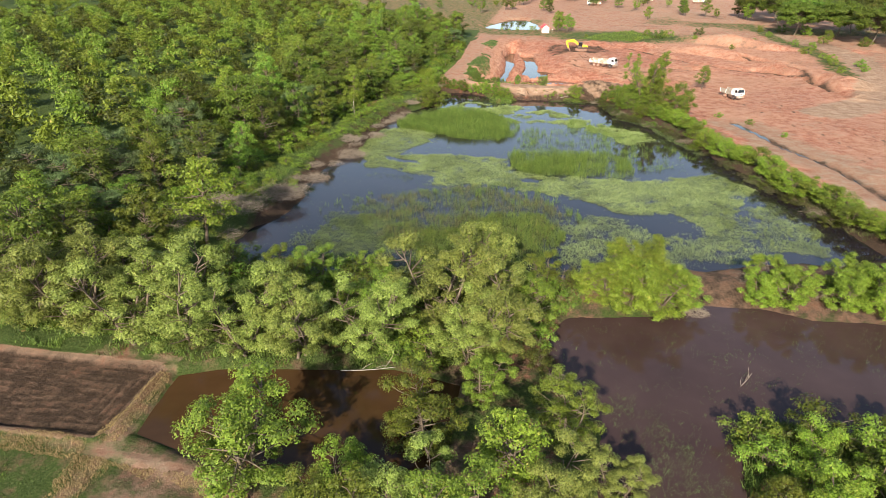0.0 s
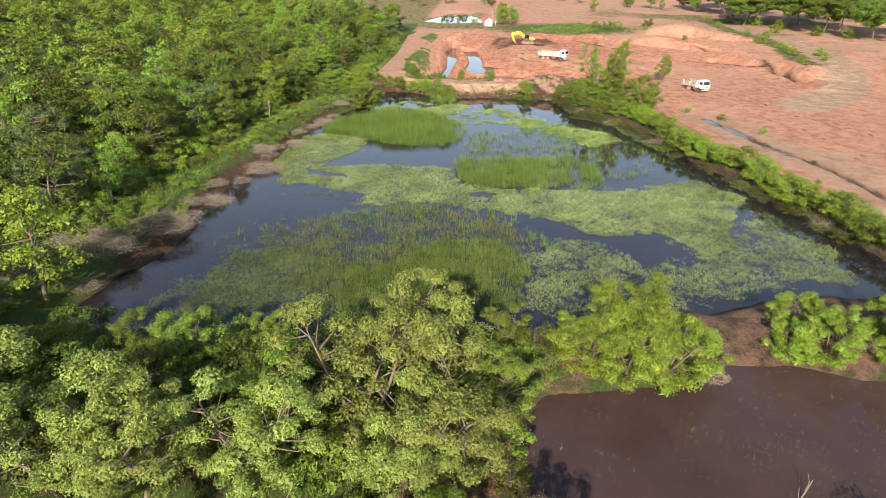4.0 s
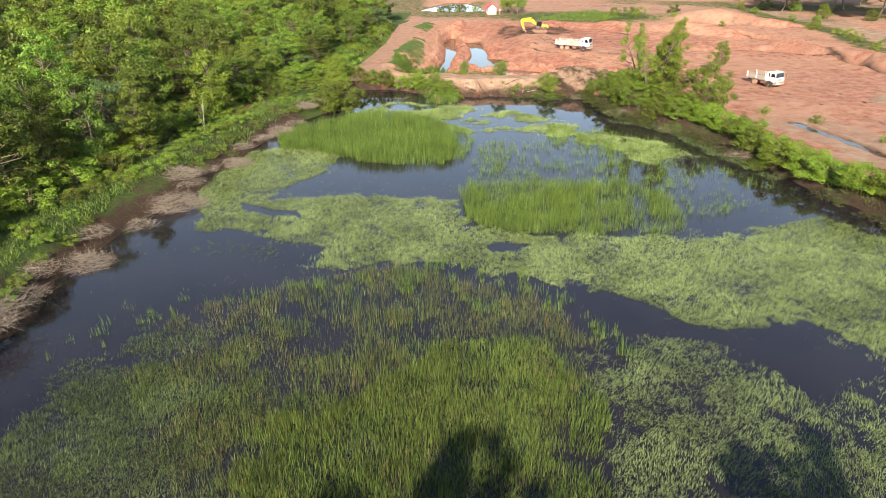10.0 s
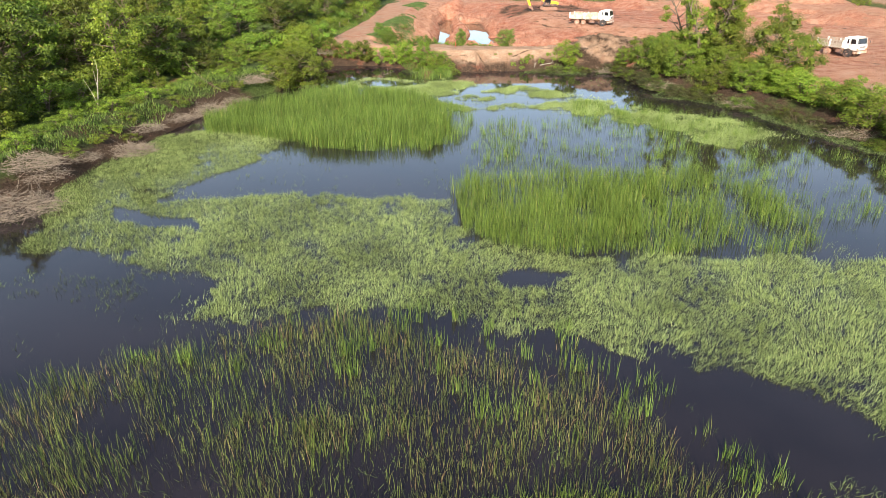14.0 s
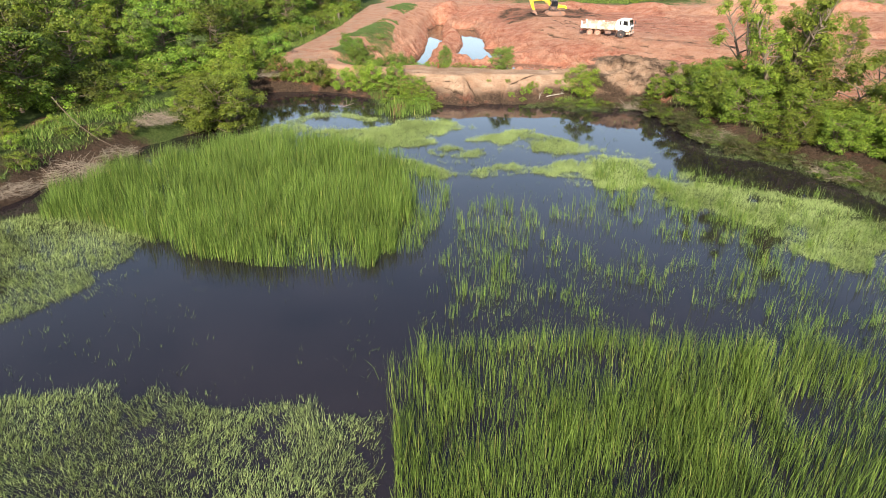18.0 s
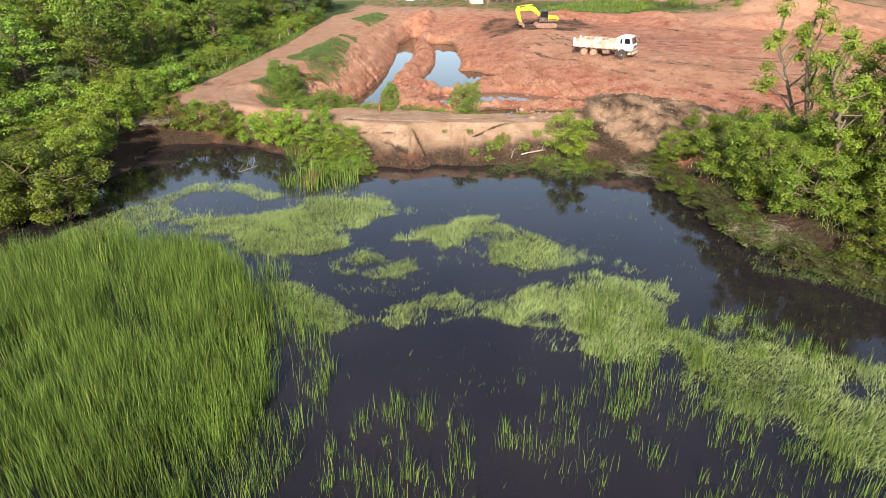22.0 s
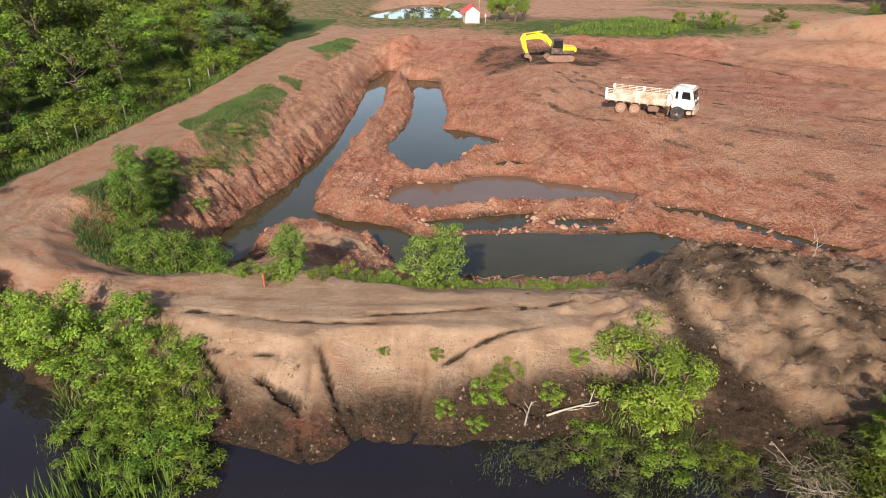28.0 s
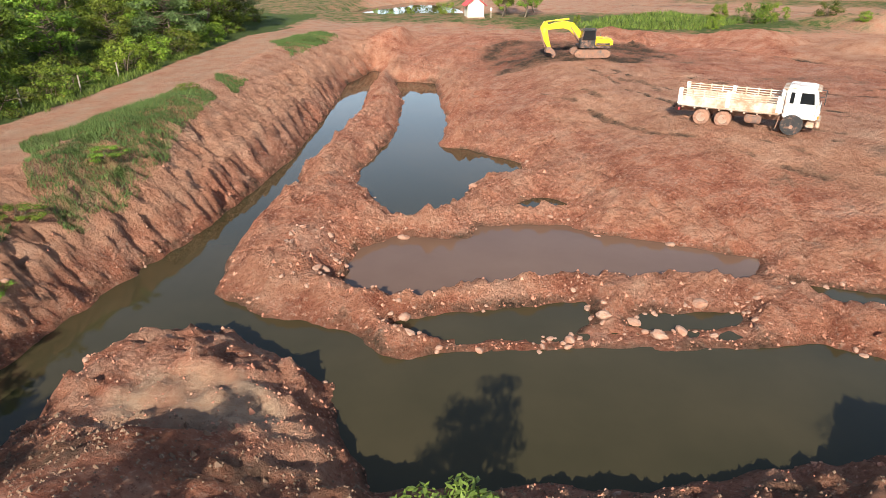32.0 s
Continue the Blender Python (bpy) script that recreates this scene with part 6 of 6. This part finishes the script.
    part("grille", solid(lambda b: [box(b, (cx - 0.015, 0, 1.36 + 0.09 * k), (0.04, 1.3, 0.05)) for k in range(4)]), BLACK, cab)
    part("wiper", solid(lambda b: (box(b, (cx - 0.13, -0.4, 1.96), (0.02, 0.7, 0.025), (12, 0, 0)), box(b, (cx - 0.13, 0.4, 1.96), (0.02, 0.7, 0.025), (12, 0, 0)))), BLACK, cab)
    part("sun_visor", solid(lambda b: box(b, (cx - 0.28, 0, 2.74), (0.22, 2.0, 0.05), (0, 22, 0))), WHITE_WORN, cab)
    part("exhaust", solid(lambda b: drum(b, (cx - 2.08, 0.85, 1.9), 0.06, 1.5, "z", 10)), STEEL, t)
    # tipping body
    b0, b1 = back - 0.05, cx - 2.15
    bl, mid = b1 - b0, (b0 + b1) / 2
    bed = part("bed", solid(lambda b: (box(b, (mid, 0, 1.17), (bl, 2.36, 0.12)), *[box(b, (b0 + 0.3 + k * bl / 8, 0, 1.06), (0.1, 2.3, 0.12)) for k in range(8)])), WHITE_WORN, t)
    part("headboard", solid(lambda b: (box(b, (b1 + 0.02, 0, 1.95), (0.10, 2.40, 1.5)), *[box(b, (b1 + 0.1, y, 1.9), (0.1, 0.1, 1.4)) for y in (-0.9, 0, 0.9)])), WHITE, bed)
    part("cab_guard", solid(lambda b: box(b, (b1 + 0.32, 0, 2.74), (0.75, 2.3, 0.06), (0, -10, 0), 0.02)), WHITE_WORN, bed)
    for s in (-1, 1):
        side = part("side_board", solid(lambda b: (box(b, (mid, s * 1.18, 1.50), (bl, 0.07, 0.58)), box(b, (mid, s * 1.20, 1.22), (bl, 0.11, 0.10)))), boards, bed)
        for k in range(3):
            part("rail", solid(lambda b: box(b, (mid - 0.03, s * 1.18, 1.88 + 0.15 * k), (bl - 0.1, 0.05, 0.065))), boards, bed)
        for k in range(9):
            part("stanchion", solid(lambda b: box(b, (b0 + 0.08 + k * (bl - 0.16) / 8, s * 1.21, 1.74), (0.09 if k not in (0, 4, 8) else 0.24, 0.08, 1.02))), WHITE if k in (0, 4, 8) else boards, bed)
    gate = part("tailgate", solid(lambda b: (box(b, (b0 - 0.03, 0, 1.55), (0.08, 2.36, 0.66)), *[box(b, (b0 - 0.08, y, 1.55), (0.06, 0.08, 0.66)) for y in (-0.8, 0, 0.8)])), RUST, bed)
    part("tow_hitch", solid(lambda b: box(b, (back - 0.15, 0, 0.72), (0.5, 0.5, 0.3), bevel=0.05)), STEEL, t)
    for s in (-1, 1):
        part("tail_lamp", solid(lambda b: box(b, (back + 0.02, s * 0.9, 0.86), (0.08, 0.34, 0.14))), ROOF_RED, t)
    if loaded:
        bm = bmesh.new()
        bmesh.ops.create_grid(bm, x_segments=14, y_segments=8, size=0.5, matrix=Matrix.Diagonal((bl - 0.3, 2.2, 1, 1)))
        for v in bm.verts:
            v.co.x += mid
            v.co.z = 1.55 + 0.35 * max(0, 1 - abs(v.co.y)) + 0.12 * noise.noise(v.co * 2.0)
        part("load", bm, RUST, bed, "dark red earth load")
    return t


def excavator(m):
    """Tracked excavator: the boom reaches towards +x."""
    t = thing("excavator", "yellow tracked excavator digging dark earth, dark cab, muddy tracks", "excavator", m)
    for s in (-1, 1):
        tr = part("track", solid(lambda b: prism(b, [(-2.1, 0.42), (-1.85, 0.12), (-1.6, 0.02), (1.6, 0.02), (1.85, 0.12), (2.1, 0.42), (2.0, 0.72), (1.7, 0.88), (-1.7, 0.88), (-2.0, 0.72)], s * 1.15 - 0.30, s * 1.15 + 0.30)), STEEL, t)
        for k in range(18):
            part("track_shoe", solid(lambda b: box(b, (-1.6 + k * 0.188, s * 1.15, 0.90), (0.13, 0.62, 0.06))), STEEL, tr)
        for x in (-1.72, 1.72):
            part("sprocket", solid(lambda b: drum(b, (x, s * 1.47, 0.45), 0.33, 0.10, sides=14)), RUST, tr)
        for k in range(5):
            part("roller", solid(lambda b: drum(b, (-1.15 + 0.575 * k, s * 1.46, 0.25), 0.14, 0.1, sides=12)), RUST, tr)
    part("undercarriage", solid(lambda b: (box(b, (0, 0, 0.62), (1.8, 1.9, 0.4), bevel=0.06), drum(b, (0, 0, 0.98), 0.72, 0.22, "z"))), STEEL, t)
    house = part("turntable", solid(lambda b: box(b, (-0.35, 0, 1.22), (3.6, 2.5, 0.24), bevel=0.05)), BLACK, t)
    part("engine_cover", solid(lambda b: (box(b, (-1.15, 0, 1.72), (1.7, 2.46, 0.76), bevel=0.12), box(b, (-0.9, -0.3, 2.14), (1.0, 1.1, 0.14), bevel=0.04))), YELLOW, house)
    part("counterweight", solid(lambda b: box(b, (-2.05, 0, 1.66), (0.62, 2.46, 0.92), bevel=0.20)), YELLOW, house)
    for y in (-1.242, 1.242):
        part("stripe", solid(lambda b: box(b, (-1.2, y, 1.52), (1.6, 0.012, 0.22))), BLACK, house)
    part("side_box", solid(lambda b: box(b, (0.35, -0.88, 1.6), (1.2, 0.66, 0.52), bevel=0.05)), YELLOW, house)
    cabin = part("cab", solid(lambda b: prism(b, [(-0.28, 1.34), (1.40, 1.34), (1.46, 1.85), (1.18, 3.12), (1.0, 3.22), (-0.2, 3.22), (-0.28, 3.12)], 0.28, 1.24)), BLACK, house)
    part("front_window", solid(lambda b: box(b, (1.335, 0.76, 2.43), (0.03, 0.82, 1.2), (0, -13, 0))), GLASS, cabin)
    for y in (0.27, 1.25):
        part("side_window", solid(lambda b: prism(b, [(-0.18, 1.95), (1.28, 1.95), (1.08, 3.02), (-0.18, 3.02)], y - 0.012, y + 0.012)), GLASS, cabin)
    part("exhaust", solid(lambda b: drum(b, (-1.3, -0.6, 2.35), 0.07, 0.5, "z", 10)), STEEL, house)

    def beam(name, pts, deep, wide, mat, parent):
        """A box beam that follows points in x, z."""
        bm = bmesh.new()
        rings = []
        for (x, z), d, w in zip(pts, deep, wide):
            i = pts.index((x, z))
            a, b = pts[max(0, i - 1)], pts[min(len(pts) - 1, i + 1)]
            n = Vector((-(b[1] - a[1]), 0, b[0] - a[0])).normalized() * d / 2
            rings.append([bm.verts.new((x + sx * n.x, sy * w / 2, z + sx * n.z)) for sx, sy in ((1, -1), (1, 1), (-1, 1), (-1, -1))])
        for a, b in zip(rings[:-1], rings[1:]):
            for k in range(4):
                bm.faces.new((a[k], a[(k + 1) % 4], b[(k + 1) % 4], b[k]))
        bm.faces.new(rings[0]), bm.faces.new(rings[-1][::-1])
        bmesh.ops.recalc_face_normals(bm, faces=bm.faces[:])
        bmesh.ops.bevel(bm, geom=bm.edges[:], offset=0.02, segments=1, affect="EDGES")
        return part(name, bm, mat, parent)

    boom = beam("boom", [(0.75, 1.6), (1.6, 2.6), (2.4, 3.38), (3.3, 3.58), (4.4, 3.42), (5.4, 3.2)], (0.6, 0.8, 0.9, 0.8, 0.66, 0.5), (0.56, 0.56, 0.54, 0.5, 0.46, 0.42), YELLOW, t)
    arm = beam("arm", [(5.35, 3.85), (5.6, 3.25), (5.25, 2.05), (4.75, 0.9)], (0.45, 0.78, 0.62, 0.36), (0.42, 0.42, 0.38, 0.32), YELLOW, t)
    for y in (-0.36, 0.36):
        part("boom_cylinder", solid(lambda b: (box(b, (1.55, y, 2.05), (1.9, 0.16, 0.16), (0, -52, 0)), box(b, (2.15, y, 2.85), (1.2, 0.09, 0.09), (0, -52, 0)))), STEEL, boom)
    part("arm_cylinder", solid(lambda b: (box(b, (3.5, 0, 4.1), (1.6, 0.19, 0.19), (0, 6, 0)), box(b, (4.5, 0, 4.0), (1.7, 0.11, 0.11), (0, 6, 0)))), YELLOW, boom)
    part("bucket_cylinder", solid(lambda b: (box(b, (5.82, 0, 2.55), (0.16, 0.16, 1.2), (0, 18, 0)), box(b, (5.48, 0, 1.6), (0.1, 0.1, 1.1), (0, 20, 0)))), STEEL, arm)
    bucket = part("bucket", solid(lambda b: prism(b, [(5.2, 1.1), (4.75, 1.15), (4.25, 0.72), (4.05, 0.25), (4.3, 0.02), (4.42, 0.3), (4.8, 0.5), (5.25, 0.55)], -0.55, 0.55)), STEEL, t)
    for k in range(5):
        part("tooth", solid(lambda b: box(b, (4.34, -0.46 + 0.23 * k, 0.0), (0.10, 0.09, 0.28), (0, 20, 0))), STEEL, bucket)
    return t


def set_on_land(x, y, turn, lift=0.0):
    return pose(x, y, land_z(x, y) + lift, 0, 0, turn)


tipper_truck(set_on_land(16.7, 203.4, -27, 0.02), "muddy white tipper truck with slatted bed sides, parked on red earth")
tipper_truck(set_on_land(45, 165, -60, 0.02) @ Matrix.Scale(0.92, 4), "white tipper truck with grey-brown slatted bed boards facing the pond", True, 6.3, POST)
for x, y, turn in ((24, 407, 172), (57, 436, 178), (89, 436, 8)):
    tipper_truck(set_on_land(x, y, turn, 0.02), "small white tipper truck far off on the earth", True)
excavator(set_on_land(10.9, 232.2, 186, 0.0) @ Matrix.Scale(0.9, 4))


def hut(m):
    h = thing("hut", "tiny cream-walled hut with a red sheet roof", "hut", m)
    wall = part("wall", solid(lambda b: prism(b, [(-1.4, 0), (1.4, 0), (1.4, 2.1), (0, 3.15), (-1.4, 2.1)], -1.6, 1.6)), PLASTER, h)
    part("door", solid(lambda b: box(b, (0.35, -1.62, 0.95), (0.8, 0.06, 1.9))), PLASTER, wall)
    part("base", solid(lambda b: box(b, (0, 0, 0.02), (3.1, 3.5, 0.2))), ROCK, h)
    for s in (-1, 1):
        roof = part("roof_slope", solid(lambda b: box(b, (s * 0.92, 0, 2.62), (2.35, 3.9, 0.08), (0, s * 37, 0))), ROOF_RED, h)
        for k in range(9):
            part("roof_rib", solid(lambda b: box(b, (s * 0.94, -1.8 + 0.45 * k, 2.66), (2.3, 0.05, 0.06), (0, s * 37, 0))), ROOF_RED, roof)
    part("ridge_cap", solid(lambda b: box(b, (0, 0, 3.34), (0.3, 3.9, 0.07))), ROOF_RED, h)
    return h


hut(set_on_land(-2.2, 277.5, 12))
hp = thing("lamp_post", "thin grey pole beside the hut", "pole", set_on_land(-0.6, 278.6, 0))
part("pole", solid(lambda b: drum(b, (0, 0, 2.6), 0.06, 5.2, "z", 10)), POST, hp)
mp = thing("marker_post", "short pale timber post beside the hut", "post", set_on_land(0.7, 276.6, 0))
part("post_shaft", solid(lambda b: box(b, (0, 0, 0.7), (0.16, 0.14, 1.4), bevel=0.02)), POST, mp)
part("post_cap", solid(lambda b: box(b, (0, 0, 1.45), (0.3, 0.2, 0.5), bevel=0.03)), PLASTER, mp)


def long_shed(m, length):
    s = thing("shed", "long low shed with a pale grey sheet roof", "shed", m)
    part("wall", solid(lambda b: box(b, (0, 0, 1.5), (length, 9, 3.0))), PLASTER, s)
    for side in (-1, 1):
        r = part("roof_slope", solid(lambda b: box(b, (0, side * 2.6, 3.75), (length + 1.5, 5.8, 0.1), (side * -17, 0, 0))), ROOF_GREY, s)
        for k in range(24):
            part("roof_rib", solid(lambda b: box(b, ((k - 11.5) * length / 23.5, side * 2.6, 3.83), (0.12, 5.8, 0.08), (side * -17, 0, 0))), ROOF_GREY, r)
    return s


long_shed(set_on_land(164, 318, 62), 34)
long_shed(set_on_land(178, 290, 62), 24)

for x, y, h in ((-31.2, 181.4, 1.3), (-30.2, 185.4, 1.4), (-29.5, 187.6, 1.3), (-29.2, 194, 1.2), (-29, 200, 1.3), (-30.8, 176.5, 1.2), (-28.8, 206, 1.2), (-29.3, 212, 1.2)):
    p = thing("fence_post", "weathered grey timber fence post at the wood's edge", "post", set_on_land(x, y, rng.uniform(0, 90)), "fence posts")
    part("stake", solid(lambda b: drum(b, (0, 0, h / 2 - 0.15), 0.06, h + 0.3, "z", 8, 0.05)), POST, p)
rp = thing("marker_stake", "short red marker stake beside the dirt road", "stake", set_on_land(-8.1, 166.1, 0))
part("stake", solid(lambda b: drum(b, (0, 0, 0.25), 0.035, 0.8, "z", 8)), ROOF_RED, rp)


def brush_heap(x, y, reach, seed, label, high=0.9, n=320, mat=DEADWOOD, thick=1.0):
    """A heap of dead branches: one mesh of crossing twigs."""
    r = np.random.default_rng(seed)
    pieces = []
    for _ in range(n):
        a, q = r.uniform(0, 2 * math.pi), reach * math.sqrt(r.random())
        c = np.array([q * math.cos(a), q * math.sin(a) * 0.75, high * (1 - q / reach) * r.random() + 0.05])
        d = r.normal(size=3) * np.array([1, 1, 0.35])
        d *= r.uniform(0.3, 0.95) * reach * 0.45 / np.linalg.norm(d)
        rad = r.uniform(0.008, 0.028) * thick
        bend = r.normal(size=3) * 0.12 * np.linalg.norm(d)
        pieces.append(tube([c - d, c + bend, c + d], [rad, rad * 0.8, rad * 0.4], 4))
    v, f = joined(pieces)
    base = land_z(x, y)
    v[:, 2] = np.maximum(v[:, 2], 0.0)
    v = v + np.array([x, y, max(base, 0.0)])
    return tagged(new("brush_heap", mesh_from("brush_heap", v, f, mat)), label, "dead branches", kind="stuff")


for k, (x, y, q) in enumerate(PILES):
    brush_heap(x, y, q, 200 + k, "grey-brown heap of dead cut branches on the shore", 0.30 * q, int(230 * q), DEADWOOD, 0.55)
for k, (x, y, q) in enumerate(((-37.4, 88, 2.2), (-39, 92, 2.4), (-38.6, 99, 2.2), (-36.4, 103, 2.0), (-35.6, 112.5, 2.2), (-35.4, 117, 1.8), (-34.8, 126, 2.2), (-33.6, 130.5, 2.0), (-31.6, 139.5, 2.0), (-29.8, 149, 1.6), (-40.4, 70, 2.4))):
    brush_heap(x, y, q, 320 + k, "low grey-brown tangle of dead branches along the shore", 0.4, 260, DEADWOOD, 0.5)
for k, (x, y, q) in enumerate(((25.6, 67.4, 2.4), (30.4, 65.6, 1.8), (17.6, 61.6, 1.4), (23.5, 138.5, 2.4), (28.5, 127.5, 2.4), (36.5, 106, 2.6), (12.6, 158.6, 1.8), (17.2, 147.5, 2.0), (41, 93, 2.4), (3.4, 47, 1.8))):
    brush_heap(x, y, q, 240 + k, "heap of dead brown branches at the water's edge", 0.6, 300, DEADWOOD, 0.55)


def branch(x, y, z, turn, length, rad, label, pitch=6, mat=None):
    r = np.random.default_rng(int(abs(x * 31 + y * 7)))
    o = thing("branch", label, "branch", pose(x, y, z, 0, -pitch, turn))
    pieces = [limb(r, np.array([-length / 2, 0, 0]), np.array([length / 2, 0, 0]), rad, rad * 0.45, 0.08, 8)]
    for u in (-0.1, 0.15, 0.3):
        s = np.array([length * u, 0, 0])
        pieces.append(limb(r, s, s + np.array([0.22, r.uniform(-0.3, 0.3), r.uniform(0.05, 0.3)]) * length, rad * 0.5, rad * 0.15, 0.1, 4))
    child("bough", mesh_from("bough", *joined(pieces), mat or BARK_PALE, True), o)
    return o


branch(4.6, 160.9, 0.75, 18, 2.0, 0.06, "pale bare log lying on the sandy dam slope")
branch(3.0, 160.6, 0.7, 70, 0.9, 0.04, "pale bare stick on the sandy dam slope", 35)
branch(12.6, 163.4, 2.2, 150, 2.2, 0.05, "dead branch lying on the earth heap")
branch(17.6, 172.4, 2.0, 60, 2.4, 0.04, "dead branch lying on the earth heap", 20)
branch(-17.2, 157.2, 0.05, 35, 2.6, 0.035, "bare dead branch rising from the pond", 8, DEADWOOD)
branch(19.4, 49.5, 0.25, 40, 2.6, 0.05, "dead branch sticking out of the dark pool", 30, DEADWOOD)
branch(-33.5, 140, 2.6, -30, 9.0, 0.045, "long bare bough leaning from the wood", -18, BARK)
branch(-39.5, 128, 3.0, 110, 7.0, 0.06, "bare dead bough leaning over the shore", 40)
branch(-14, 45.2, 0.8, 10, 5.0, 0.06, "fallen pale trunk on the bank of the paddy", 4)

# stones of the pit
def stone_mesh(seed, mat):
    bm = bmesh.new()
    bmesh.ops.create_icosphere(bm, subdivisions=2, radius=0.5)
    for v in bm.verts:
        v.co *= 1 + 0.35 * noise.noise(v.co * 2.2 + Vector((seed * 7.1, 0, 0)))
        v.co.z *= 0.72
    me = bpy.data.meshes.new("stone")
    bm.to_mesh(me)
    bm.free()
    me.materials.append(mat)
    return me


STONES = [stone_mesh(k, ROCK) for k in range(5)]
stone_spots = []
for outline, n in ((POOL_B, 40), (POOL_D, 40), (POOL_E, 36), (POOL_F, 30), (PIT, 90), (POOL_A, 12)):
    pts = np.array(outline)
    for _ in range(n):
        i = int(rng.integers(len(pts)))
        p = pts[i] + (pts[(i + 1) % len(pts)] - pts[i]) * rng.random() + rng.normal(size=2) * 0.45
        stone_spots.append((p[0], p[1]))
for _ in range(40):
    stone_spots.append((rng.uniform(-8.8, -5.6), rng.uniform(183.8, 189)))
sx, sy = np.array(stone_spots).T
sz = heights(sx, sy)[0]
for x, y, z in zip(sx, sy, sz):
    if z > PIT_Z - 0.12 and y < 215:
        s = rng.uniform(0.10, 0.26) * (2.2 if rng.random() < 0.12 else 1.0)
        o = tagged(new("stone", STONES[int(rng.integers(5))]), "pale rough stone lying on the red earth berm", "stone", "stones in the pit")
        o.matrix_world = pose(x, y, z + s * 0.12, rng.uniform(-20, 20), rng.uniform(-20, 20), rng.uniform(0, 360)) @ Matrix.Diagonal((s * 1.3, s, s, 1))


def rubble(name, label, x, y, low, high, mat, seed):
    """Clods and small stones too many to count: lumpy octahedra in one mesh."""
    r = np.random.default_rng(seed)
    z = heights(x, y)[0]
    keep = z > PIT_Z + 0.02
    x, y, z = x[keep], y[keep], z[keep]
    n = len(x)
    s = r.uniform(low, high, n) * np.where(r.random(n) < 0.06, 2.0, 1.0)
    base = np.array([(1, 0, -0.4), (0, 1, -0.4), (-1, 0, -0.4), (0, -1, -0.4), (0, 0, 0.8)])
    a = r.uniform(0, 2 * math.pi, n)
    v = base[None] * (1 + r.normal(size=(n, 5, 1)) * 0.25)
    vx = v[:, :, 0] * np.cos(a)[:, None] - v[:, :, 1] * np.sin(a)[:, None]
    vy = v[:, :, 0] * np.sin(a)[:, None] + v[:, :, 1] * np.cos(a)[:, None]
    v = np.stack([vx, vy, v[:, :, 2]], -1) * (s * 0.5)[:, None, None] + np.stack([x, y, z + s * 0.1], -1)[:, None]
    f = np.array([(0, 1, 4), (1, 2, 4), (2, 3, 4), (3, 0, 4)])
    faces = (np.arange(n)[:, None, None] * 5 + f[None]).reshape(-1, 3)
    return tagged(new(name, mesh_from(name, v.reshape(-1, 3), faces, mat)), label, "rubble", kind="stuff")


CLOD = plain("red_clod", (0.45, 0.19, 0.12), 0.95, 0, 0.4, 1.2, (0.52, 0.30, 0.20), 0.3)
TWIG = plain("wet_twig", (0.10, 0.072, 0.05), 0.9, 0, 0.4, 3.0)
CLOD_TAN = plain("tan_clod", (0.30, 0.20, 0.13), 0.95, 0, 0.35, 1.2, (0.17, 0.10, 0.066), 0.5)
r = np.random.default_rng(77)
x, y = r.uniform(-18, 32, 60000), r.uniform(173, 226, 60000)
keep = (np.min([np.abs(shore_distance(x, y, p)) for p in PIT_POOLS], 0) < r.exponential(1.5, len(x)))
rubble("clods", "loose red clods and small stones strewn over the pit", x[keep], y[keep], 0.03, 0.12, CLOD, 78)
x, y = r.uniform(-14, -2.5, 1100), r.uniform(173.5, 181, 1100)
rubble("clods", "broken red and tan clods on the mound in the pit", x, y, 0.03, 0.09, CLOD, 79)
x, y = r.uniform(7.5, 28, 2600), r.uniform(158.5, 173, 2600)
rubble("clods", "tan clods on the dumped earth heap", x, y, 0.04, 0.12, CLOD_TAN, 80)
x, y = r.uniform(-14, 12, 3200), r.uniform(169.5, 174.8, 3200)
rubble("clods", "dark stones and clods on the slope below the road", x, y, 0.04, 0.12, CLOD_TAN, 81)
x, y = r.uniform(-14, 8, 2200), r.uniform(158.4, 163, 2200)
rubble("clods", "small clods on the sandy dam slope", x, y, 0.03, 0.09, CLOD_TAN, 82)
for k, (x, y, q) in enumerate(((7.9, 168.6, 1.1), (8.4, 167.2, 1.0), (8.9, 165.6, 1.0), (9.6, 163.6, 1.1), (9.2, 169.6, 0.9), (10.2, 168.6, 1.0), (9.8, 166.8, 1.0))):
    brush_heap(x, y, q, 301 + k, "dark tangle of wet dead branches between the road and the heap", 0.05, 240, TWIG, 0.3)
